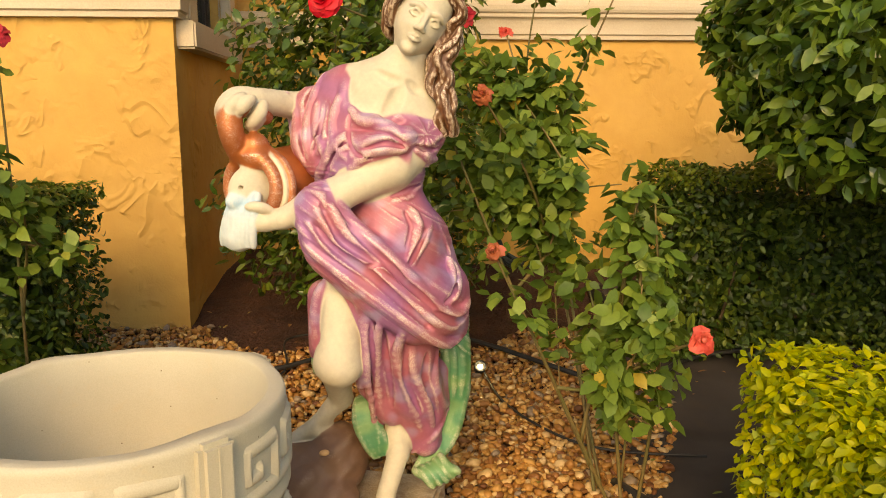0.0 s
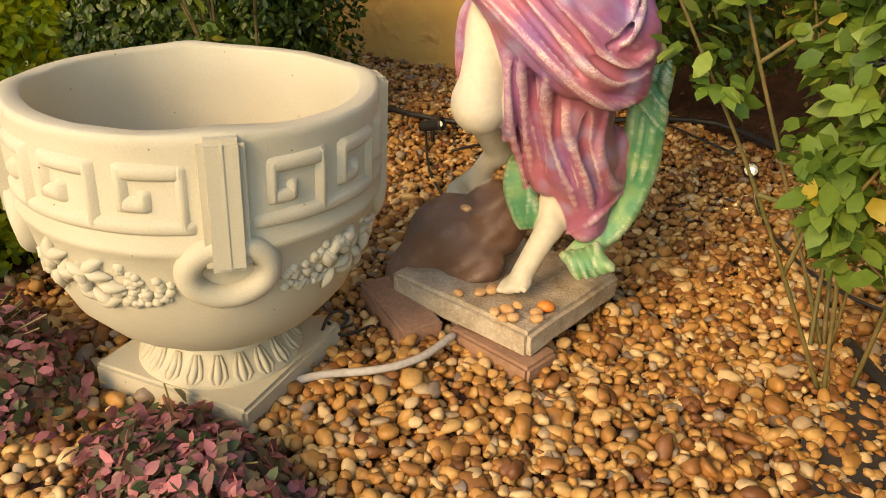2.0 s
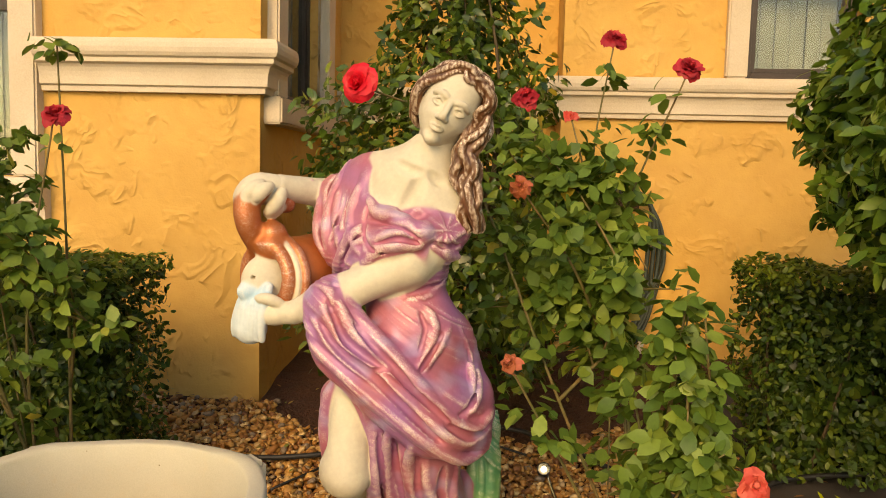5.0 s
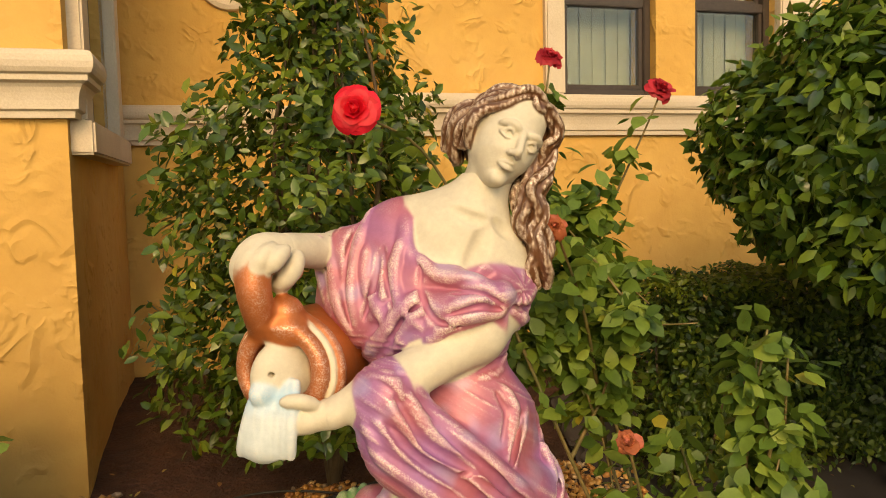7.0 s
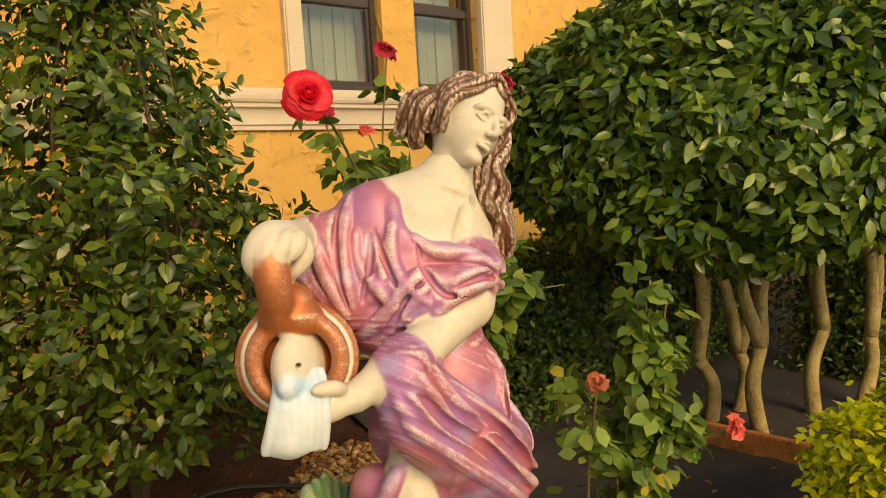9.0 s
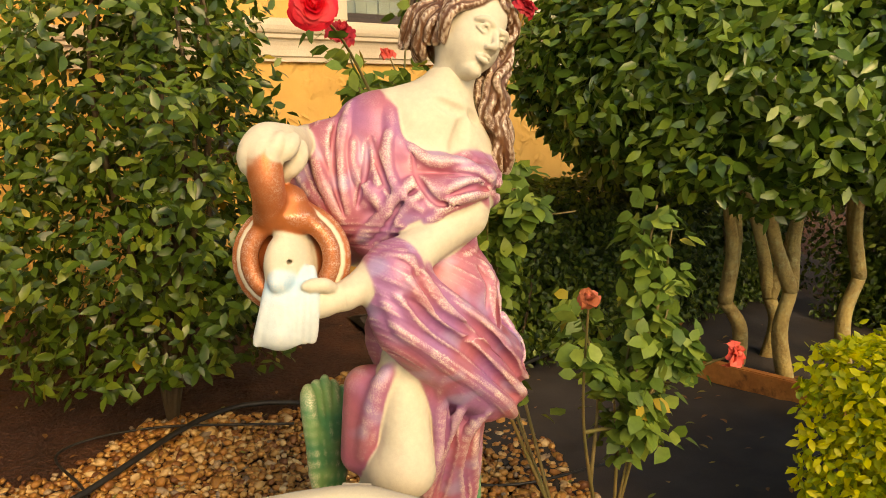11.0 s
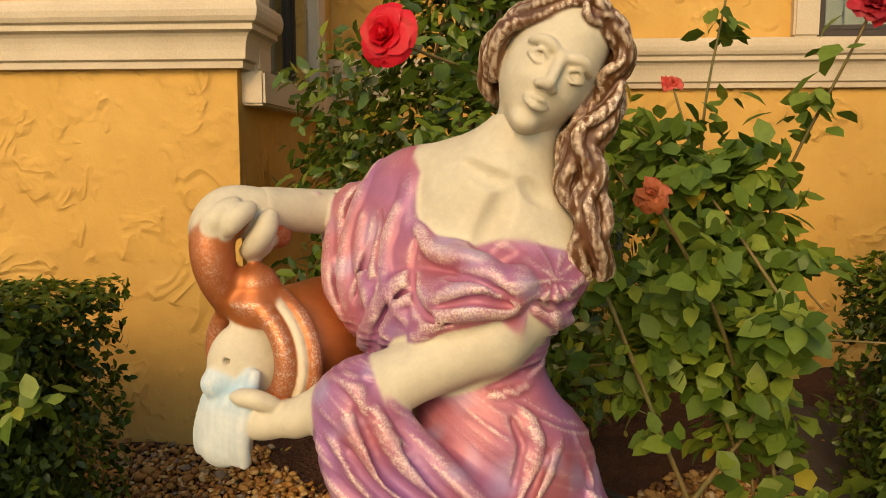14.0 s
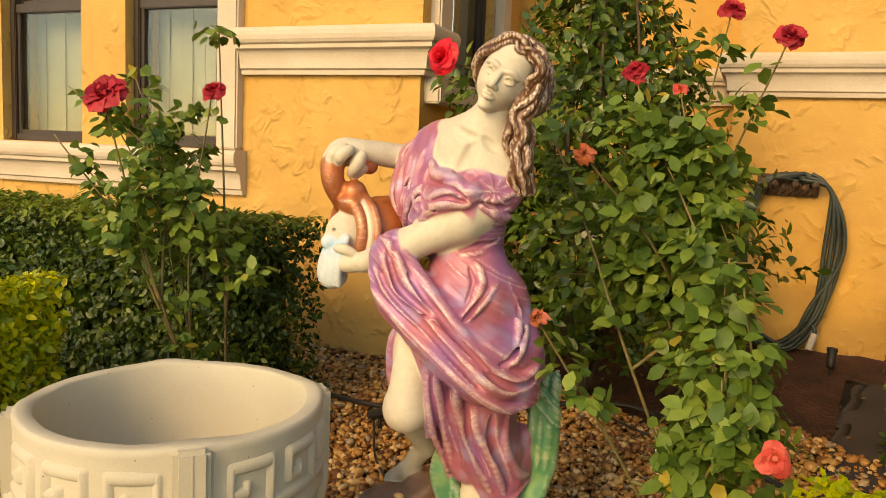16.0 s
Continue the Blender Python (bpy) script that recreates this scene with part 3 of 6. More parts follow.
def ball_tree():
    th = thing("tree", "round-clipped evergreen tree with several crooked lichen-covered trunks", "tree")
    c = (1.76, 2.06, 1.14)
    for i, (bx, by, fork, ends) in enumerate((
            (1.84, 2.42, (1.68, 2.34, 0.30), ((1.56, 2.24, 0.74), (1.76, 2.38, 0.75))),
            (1.88, 2.22, (1.86, 2.20, 0.34), ((1.68, 2.16, 0.78), (2.02, 2.24, 0.8))),
            (1.98, 2.40, (2.00, 2.40, 0.26), ((1.9, 2.5, 0.8), (2.12, 2.34, 0.8))),
            (2.22, 2.22, (2.26, 2.20, 0.34), ((2.14, 2.12, 0.78), (2.3, 2.26, 0.8))),
            (2.36, 2.12, (2.42, 2.10, 0.30), ((2.3, 2.06, 0.8), (2.46, 2.1, 0.8))))):
        bm = bmesh.new()
        g = ground_z(bx, by)
        limb(bm, [(bx, by, g - 0.03), ((bx + fork[0]) / 2 + 0.05 * (-1) ** i, (by + fork[1]) / 2, fork[2] * 0.55), fork], 0.032, 0.025)
        for e in ends:
            limb(bm, [fork, ((fork[0] + e[0]) / 2 + 0.035 * (-1) ** i, (fork[1] + e[1]) / 2, (fork[2] + e[2]) / 2), e, (e[0] + (c[0] - e[0]) * 0.1, e[1], e[2] + 0.35)], 0.027, 0.012)
        part("trunk", bm, M_BARK, th, smooth=True)
    P, N = blob_shell(26000, c, (0.95, 0.90, 0.54), 0.12, 0.06, 2.0)
    keep = P[:, 2] > 0.76 + 0.12 * lump(P, 3, 6)
    link_mesh("crown", leaves_mesh("crown", P[keep], N[keep], 0.052, 0.48), M_TREE, th)
    P, N = blob_shell(5200, c, (0.97, 0.92, 0.555), 0.12, 0.015, 2.0)
    keep = (P[:, 2] > 0.8) & (lump(P, 4, 9) > -0.08)
    link_mesh("new_growth", leaves_mesh("new_growth", P[keep], N[keep], 0.050, 0.48, up=0.7), M_TREETIP, th)
    P, N = blob_shell(6500, c, (0.80, 0.76, 0.42), 0.1, 0.2, 5.0)
    keep = P[:, 2] > 0.80
    P, N = P[keep], N[keep]
    link_mesh("inner_foliage", leaves_mesh("inner_foliage", P, N, 0.09, 0.6), M_TREE, th)


ball_tree()


def cone_bush():
    th = thing("shrub", "tall glossy dark green camellia shrub against the house wall", "shrub")
    bx, by = -0.22, 2.82
    g = ground_z(bx, by)
    n = 19000
    z = RNG.uniform(0.2, 2.05, n)
    prof = np.interp(z, [0.1, 0.3, 0.8, 1.15, 1.35, 1.6, 2.05], [0.30, 0.41, 0.45, 0.35, 0.22, 0.18, 0.05])
    keep = RNG.uniform(0, 0.46, n) < prof
    z, prof = z[keep], prof[keep]
    a = RNG.uniform(0, 2 * np.pi, len(z))
    d = np.stack([np.cos(a), np.sin(a), np.zeros(len(z))], 1)
    q = np.stack([np.cos(a) * 0.5, np.sin(a) * 0.5, z], 1)
    rad = prof * (1 + 0.75 * lump(q, 4.5) + 0.45 * lump(q, 11, 2)) - np.abs(RNG.exponential(0.06, len(z)))
    P = np.array([bx, by, g]) + d * rad[:, None] + np.array([0, 0, 1]) * z[:, None]
    link_mesh("crown", leaves_mesh("crown", P, unit(d + np.array([0, 0, 0.3])), 0.047, 0.5), M_CONE, th)
    bm = bmesh.new()
    for k in range(14):
        t = random.uniform(0, 6.28)
        r = random.uniform(0.1, 0.32)
        limb(bm, [(bx, by, g - 0.03), (bx + 0.4 * r * math.cos(t), by + 0.4 * r * math.sin(t), g + 0.4), (bx + r * math.cos(t), by + r * math.sin(t), g + random.uniform(0.8, 1.1)), (bx + 0.5 * r * math.cos(t), by + 0.5 * r * math.sin(t), g + random.uniform(1.2, 1.8))], 0.014, 0.004)
    part("branchwork", bm, M_TWIG, th, smooth=True)


cone_bush()


# ---------------------------------------------------------------- roses
def bloom_mesh(r, layers=7, ragged=0.25):
    """Overlapping cupped petals round a tight heart."""
    bm = bmesh.new()
    for k in range(layers):
        f = k / (layers - 1)
        count = 3 + k
        lean = radians(4 + 84 * f ** 0.9)
        for j in range(count):
            a = 2 * math.pi * (j + 0.5 * (k % 2)) / count + random.uniform(-0.25, 0.25)
            L, w = r * (0.62 + 0.40 * f) * random.uniform(1 - 0.35 * ragged, 1 + 0.12 * ragged), r * (0.30 + 0.30 * f)
            rad = Vector((math.cos(a), math.sin(a), 0))
            tan = Vector((-math.sin(a), math.cos(a), 0))
            base = Vector((0, 0, -0.4 * r)) + rad * (0.03 + 0.10 * f) * r
            sag = ragged * random.uniform(-0.2, 0.6)
            grid = []
            for v in range(4):
                t = v / 3
                el = math.pi / 2 - lean * (0.45 + 0.55 * t) - sag * t
                c = base + rad * L * math.cos(el) * t + Vector((0, 0, 1)) * L * math.sin(el) * t
                ww = w * math.sin(math.pi * (0.16 + 0.62 * t))
                row = []
                for u in (-1, -0.5, 0, 0.5, 1):
                    cup = 0.45 * w * u * u * (1 - 0.7 * f)
                    wav = ragged * r * 0.22 * random.uniform(-1, 1) * t
                    curl = -0.10 * r * f * (t > 0.9)
                    row.append(bm.verts.new(c + tan * ww * u - rad * cup + Vector((0, 0, wav + curl))))
                grid.append(row)
            for g0, g1 in zip(grid, grid[1:]):
                for i in range(4):
                    bm.faces.new((g0[i], g0[i + 1], g1[i + 1], g1[i]))
    r0 = bmesh.ops.create_icosphere(bm, subdivisions=2, radius=r * 0.2)
    for v in r0["verts"]:
        v.co.z -= 0.05 * r
    return bm


def rose_sprays(pts, nleaf, size, spread=0.05, bare=0.3):
    """Leaf places along canes: leaflets in threes and fives on short stalks."""
    P, N = [], []
    for line in pts:
        for _ in range(nleaf):
            i = random.randrange(max(1, int(bare * len(line))), len(line))
            c = line[i].lerp(line[i - 1], random.random())
            d = Vector((random.uniform(-1, 1), random.uniform(-1, 1), random.uniform(-0.1, 0.5))).normalized()
            s = d.cross(Vector((0, 0, 1))).normalized()
            st = spread * random.uniform(0.5, 1.4)
            for k, o in ((1.0, 0), (0.62, 0.38), (0.62, -0.38), (0.35, 0.32), (0.35, -0.32)):
                P.append(c + d * st * k + s * st * o)
                N.append(d * k + s * o * 1.5)
    return np.array([tuple(p) for p in P]), np.array([tuple(v) for v in N])


def rose_bush(label, base, tips, nleaf, size=0.04, spread=0.05, extra=0, foot=0.05, bare=0.3, clear=lambda p: p[:, 2] > 0.0):
    th = thing("rose_bush", label, "rose bush")
    lines, blooms = [], []
    bx, by = base
    g = ground_z(bx, by)
    for (tx, ty, tz), kind, r, *via in tips:
        b0 = Vector((bx + random.uniform(-foot, foot), by + random.uniform(-foot, foot), g - 0.02))
        if len(lines) >= 3:
            # later shoots branch off the first three canes
            old = lines[random.randrange(3)]
            b0 = old[int(len(old) * random.uniform(0.3, 0.5))].copy()
        tip = Vector((tx, ty, tz))
        mid = b0.lerp(tip, 0.5) + Vector((random.uniform(-0.04, 0.04), random.uniform(-0.04, 0.04), 0.05 * (tz - g)))
        line = smooth_line([b0, b0.lerp(Vector(via[0]), 0.5), Vector(via[0]), tip] if via else [b0, mid, tip], 8)
        k = len(line)
        part("cane", tube_bm(line, [0.0048 - 0.0028 * i / (k - 1) for i in range(k)], 6), M_STEM, th, smooth=True)
        lines.append(line)
        if kind:
            blooms.append((tx, ty, tz))
            mats = {"red": M_RED, "dark": M_DARKRED, "faded": M_FADED, "coral": M_CORAL}
            words = {"red": "full bright red rose bloom", "dark": "dark red half-wilted rose bloom", "faded": "withered orange-brown rose bloom", "coral": "fading coral-red rose bloom"}
            bl = part("bloom", bloom_mesh(r, 7 if kind in ("red", "dark") else 5, {"red": 0.3, "dark": 0.7, "faded": 1.9, "coral": 1.2}[kind]), mats[kind], th, words[kind], True)
            d = (line[-1] - line[-4]).normalized() + (Vector((0.1, -1.6, 0.0)) if kind == "red" else Vector((0, -0.4, -0.2) if kind == "faded" else (0.1, -1.0, 0.2)))
            bl.matrix_basis = Matrix.Translation(tip) @ d.normalized().to_track_quat("Z", "Y").to_matrix().to_4x4()
            cup = bmesh.new()
            bmesh.ops.create_cone(cup, cap_ends=True, segments=8, radius1=r * 0.1, radius2=r * 0.28, depth=r * 0.4)
            sp = part("sepals", cup, M_ROSELEAF, th)
            sp.matrix_basis = bl.matrix_basis @ pose(0, 0, -0.45 * r)
    for _ in range(extra):
        a, b = random.choice(lines), random.choice(lines)
        s = a[random.randrange(2, len(a) - 4)]
        e = b[random.randrange(3, len(b) - 3)] + Vector((random.uniform(-0.13, 0.13), random.uniform(-0.13, 0.13), random.uniform(0, 0.12)))
        line = smooth_line([s, s.lerp(e, 0.5) + Vector((0, 0, 0.03)), e], 4)
        part("side_shoot", tube_bm(line, [0.003 - 0.0015 * i / (len(line) - 1) for i in range(len(line))], 5), M_STEM, th, smooth=True)
        lines.append(line)
    P, N = rose_sprays(lines, nleaf, size, spread, bare)
    keep = clear(P)
    for b in blooms:
        keep &= np.linalg.norm(P - np.array(b), axis=1) > 0.075
    P, N = P[keep], N[keep]
    link_mesh("leafage", leaves_mesh("leafage", P, N, size, 0.72, 0.12, 0.25, up=0.7, wild=0.35), M_ROSELEAF, th)["kind"] = "stuff"
    return th


rose_bush("large leafy rose bush with red and withered blooms", (0.50, 1.80),
          [((-0.135, 1.562, 1.177), "red", 0.036, (0.03, 1.75, 1.06)), ((0.34, 2.155, 1.363), "dark", 0.031, (0.30, 2.12, 0.98)), ((0.512, 1.902, 1.252), "dark", 0.03, (0.37, 1.95, 0.84)), ((0.124, 2.099, 1.212), "dark", 0.034, (0.22, 2.08, 0.86)),
           ((0.19, 1.583, 0.984), "faded", 0.020), ((0.24, 2.1, 1.16), "coral", 0.02), ((0.1, 1.95, 1.08), "", 0), ((0.36, 2.02, 0.85), "", 0), ((0.43, 1.95, 0.62), "", 0), ((0.05, 1.85, 0.85), "", 0), ((0.2, 1.8, 0.75), "", 0), ((0.35, 1.75, 0.8), "", 0)], 20, 0.042, 0.052, 26, 0.05, 0.40,
          lambda p: (p[:, 2] > np.where(p[:, 0] < 0.42, 0.37, 0.16)) & ((p[:, 0] < 0.40) | (p[:, 2] > 0.86) | (p[:, 2] < 0.66)))
rose_bush("low rose bush with withered blooms beside the weed cloth", (0.53, 1.66),
          [((0.218, 1.329, 0.70), "faded", 0.019), ((0.502, 1.472, 0.815), "", 0), ((0.53, 1.46, 0.77), "", 0), ((0.47, 1.485, 0.73), "", 0), ((0.612, 1.361, 0.528), "coral", 0.028), ((0.55, 1.5, 0.3), "", 0), ((0.42, 1.62, 0.6), "", 0)], 18, 0.040, 0.048, 8, 0.03, 0.40,
          lambda p: (p[:, 0] > np.interp(p[:, 2], [0.1, 0.45, 0.6], [0.52, 0.42, 0.1])) & (p[:, 2] > 0.07))
rose_bush("tall rose bush with red blooms beside the clipped hedge", (-0.98, 1.78),
          [((-1.005, 1.381, 1.098), "dark", 0.054), ((-0.896, 1.647, 1.124), "dark", 0.032), ((-0.93, 1.7, 1.28), "", 0), ((-1.15, 1.6, 1.15), "", 0), ((-1.25, 1.7, 1.05), "", 0), ((-0.85, 1.62, 0.75), "", 0), ((-1.1, 1.55, 0.85), "", 0), ((-0.78, 1.7, 0.6), "", 0), ((-1.38, 1.55, 1.12), "", 0), ((-1.30, 1.45, 0.98), "", 0), ((-1.42, 1.62, 0.90), "", 0)], 11, 0.042, 0.05, 14, 0.07, 0.30)


def purple_mound(c, r, label):
    th = thing("shrub", label, "shrub")
    n = 2000
    d = unit(RNG.normal(size=(n, 3)))
    d[:, 2] = np.abs(d[:, 2])
    P = np.array(c) + d * np.array(r) * (1 + 0.3 * lump(d, 3, c[0]) - np.abs(RNG.exponential(0.15, n)))[:, None]
    P[:, 2] = np.maximum(P[:, 2], 0.005)
    link_mesh("foliage", leaves_mesh("foliage", P, d, 0.026, 0.62), M_PURPLE, th)["kind"] = "stuff"
    bm = bmesh.new()
    for k in range(40):
        e = Vector(c) + Vector((random.uniform(-1, 1) * r[0] * 0.8, random.uniform(-1, 1) * r[1] * 0.8, r[2] * random.uniform(0.5, 1.0)))
        tube_bm(smooth_line([(c[0], c[1], -0.01), Vector(c).lerp(e, 0.5) + Vector((0, 0, 0.02)), e], 3), 0.0016, 4, bm)
    part("twigwork", bm, M_STEM, th)


purple_mound((-0.66, 0.78, 0.0), (0.22, 0.15, 0.14), "small purple-leaved loropetalum shrub in the pebble bed")
purple_mound((-0.17, 0.83, 0.0), (0.19, 0.11, 0.085), "low straggly purple-leaved shrub at the foot of the urn")


# ---------------------------------------------------------------- the urn
def urn():
    th = thing("urn", "cream cast planter urn with Greek key band, standing empty on pebbles", "urn", m=pose(-0.374, 1.076, 0.0, 0, 0, 8.5) @ Matrix.Diagonal((1.045, 1.045, 1, 1)))
    seg = 96

    def corner(a):
        """1 at the four posts, 0 between them."""
        k = abs(((math.degrees(a) - 45) + 45) % 90 - 45)
        return math.exp(-(k / 13) ** 2)

    prof = [(0.0, 0.098), (0.095, 0.098), (0.10, 0.105), (0.125, 0.118), (0.165, 0.15), (0.20, 0.195), (0.222, 0.25), (0.233, 0.30), (0.239, 0.340), (0.2445, 0.346), (0.2445, 0.354), (0.2405, 0.360),
            (0.2405, 0.470), (0.2415, 0.488), (0.2415, 0.496), (0.2385, 0.5010), (0.2360, 0.5020), (0.2175, 0.5020), (0.2152, 0.5008), (0.2138, 0.497), (0.210, 0.44), (0.203, 0.37), (0.190, 0.32), (0.165, 0.290), (0.10, 0.276), (0.0, 0.272)]
    bm = bmesh.new()
    rings = []
    for i, (r, z) in enumerate(prof):
        ring = []
        for k in range(seg):
            a = 2 * math.pi * k / seg
            c = corner(a)
            up = 0.006 * c if 12 <= i <= 17 else 0.0
            rr = r + (0.005 * c if 8 <= i <= 15 else 0.0) + 0.0012 * noise.noise((math.cos(a) * 6, math.sin(a) * 6, z * 30))
            ring.append(bm.verts.new((rr * math.cos(a), rr * math.sin(a), z + up + 0.0015 * noise.noise((a * 5, 0, i)))))
        rings.append(ring)
    for p, q in zip(rings[:-1], rings[1:]):
        for k in range(seg):
            bm.faces.new((p[k], p[(k + 1) % seg], q[(k + 1) % seg], q[k]))
    bmesh.ops.remove_doubles(bm, verts=bm.verts[:], dist=1e-5)
    bmesh.ops.recalc_face_normals(bm, faces=bm.faces[:])
    wide = Matrix.Diagonal((1.045, 1.045, 1, 1))
    part("bowl", bm, M_PLASTER, th, smooth=True).matrix_basis = wide
    foot = [(0.0, 0.03), (0.128, 0.03), (0.131, 0.046), (0.129, 0.052), (0.118, 0.062), (0.104, 0.078), (0.096, 0.092), (0.098, 0.102), (0.106, 0.108), (0.0, 0.110)]
    base = part("foot", lathe_bm(foot, 64), M_PLASTER, th, smooth=True)
    for k in range(20):
        # leaf-shaped lobes round the foot
        a0 = 2 * math.pi * k / 20
        bm = bmesh.new()
        for da, w in ((-0.07, 0.0042), (0.0, 0.0062), (0.07, 0.0042)):
            tube_bm([(r * math.cos(a0 + da * f), r * math.sin(a0 + da * f), z) for r, z, f in ((0.100, 0.088, 0.5), (0.110, 0.070, 1.2), (0.121, 0.058, 1.4), (0.128, 0.051, 0.6))], [w * 0.6, w, w, w * 0.5], 6, bm)
        part("leaf_lobe", bm, M_PLASTER, base, smooth=True)
    bm = box(-0.142, 0.142, -0.142, 0.142, -0.01, 0.046, bevel=0.006)
    pl = part("plinth", bm, M_PLASTER, th)
    pl.matrix_basis = pose(0.0, 0.004, 0, 0, 0, 2)
    bm = bmesh.new()
    add_box(bm, 0.236, 0.2725, -0.027, 0.027, 0.325, 0.5035, 0.008)
    add_box(bm, 0.270, 0.2737, -0.0022, 0.0022, 0.330, 0.498, 0.0008)
    post = part("post", bm, M_PLASTER, th, "square corner post with a fine seam")
    n = 28
    ringpts = []
    for k in range(n + 1):
        a = 2 * math.pi * k / n
        z = 0.318 + 0.040 * math.cos(a)
        r = 1.045 * float(np.interp(z, [0.25, 0.30, 0.34, 0.36], [0.222, 0.233, 0.239, 0.240]))
        w = 0.049 * math.sin(a)
        ringpts.append((math.sqrt(r * r - w * w) + 0.002, w, z))
    hoop = part("ring_handle", tube_bm(ringpts, 0.0178, 14), M_PLASTER, th, "moulded ring below the post", True)
    for q in range(4):
        m = Matrix.Rotation(radians(45 + 90 * q), 4, "Z")
        if q:
            copy_a, copy_b = post.copy(), hoop.copy()
            scene.collection.objects.link(copy_a)
            scene.collection.objects.link(copy_b)
        else:
            copy_a, copy_b = post, hoop
        copy_a.matrix_basis = m
        copy_b.matrix_basis = m

    def bar(bm, a0, a1, z0, z1, out=0.0080):
        """A raised bar on the band, between two angles (degrees) and heights, with soft shoulders."""
        k = max(2, int(abs(a1 - a0) / 2.0) + 1)
        e, rows = 0.0042, []
        for i in range(k + 1):
            last = i in (0, k)
            a = radians(a0 + (a1 - a0) * i / k + (0 if not last else (-0.5 if i == 0 else 0.5)))
            o = -0.0015 if last else out
            rows.append([bm.verts.new((r * math.cos(a), r * math.sin(a), z)) for r, z in ((0.2385, z0 - e), (0.2400 + o * 0.7, z0 + 0.0005), (0.2400 + o, z0 + e), (0.2400 + o, z1 - e), (0.2400 + o * 0.7, z1 - 0.0005), (0.2385, z1 + e))])
        for p, q in zip(rows, rows[1:]):
            for j in range(5):
                bm.faces.new((p[j], q[j], q[j + 1], p[j + 1]))

    # Greek key: in each of the four runs between the posts three hooked keys on one running bar
    for q in range(4):
        bm = bmesh.new()
        lo, hi, t, step = 0.376, 0.466, 0.0175, 25.0
        d = math.degrees(t / 0.246)
        bar(bm, 90 * q - 38.5, 90 * q + 38.5, lo, lo + t)
        for k in range(3):
            c = 90 * q - 38.0 + step * k
            bar(bm, c + 20.5, c + 20.5 + d, lo + 0.004, hi)
            bar(bm, c + 4.5, c + 20.5 + d, hi - t, hi)
            bar(bm, c + 4.5, c + 4.5 + d, lo + 0.030, hi - 0.002)
            bar(bm, c + 4.5, c + 14.5, lo + 0.030, lo + 0.030 + t)
            bar(bm, c + 14.5 - d, c + 14.5, lo + 0.032, lo + 0.056)
        part("greek_key", bm, M_PLASTER, th, "raised Greek key band", True).matrix_basis = wide

    # grapes and leaves between the rings
    def bowl_at(a, z):
        r = np.interp(z, [0.118, 0.15, 0.195, 0.25, 0.30, 0.345], [0.125, 0.165, 0.20, 0.222, 0.233, 0.237])
        return Vector((r * math.cos(a), r * math.sin(a), z))

    for q in range(4):
        bm = bmesh.new()
        for _ in range(80):
            side = random.choice((-1, 1))
            f = random.random()
            a = radians(90 * q + side * (9 + 16 * f + random.uniform(-4, 4)))
            p = bowl_at(a, 0.292 - 0.01 * f + random.uniform(-0.036, 0.036) * (1 - 0.55 * f))
            r = bmesh.ops.create_icosphere(bm, subdivisions=1, radius=random.uniform(0.006, 0.009))
            for v in r["verts"]:
                v.co += p
        for k in range(16):
            a = radians(90 * q + random.uniform(-13, 13))
            p = bowl_at(a, random.uniform(0.262, 0.322))
            out = Vector((math.cos(a), math.sin(a), 0))
            tan = Vector((-math.sin(a), math.cos(a), 0))
            an = random.uniform(0, 6.28)
            ax = tan * math.cos(an) + Vector((0, 0, 1)) * math.sin(an)
            line = [p - ax * 0.02 + out * 0.001, p + out * 0.005, p + ax * 0.02 + out * 0.002]
            tube_bm(smooth_line(line, 3), [0.003, 0.006, 0.009, 0.0095, 0.008, 0.005, 0.002], 6, bm)
        bunch = part("grape_relief", bm, M_PLASTER, th, "raised bunches of grapes and leaves", True)
        bunch["kind"] = "stuff"
        bunch.matrix_basis = wide


urn()


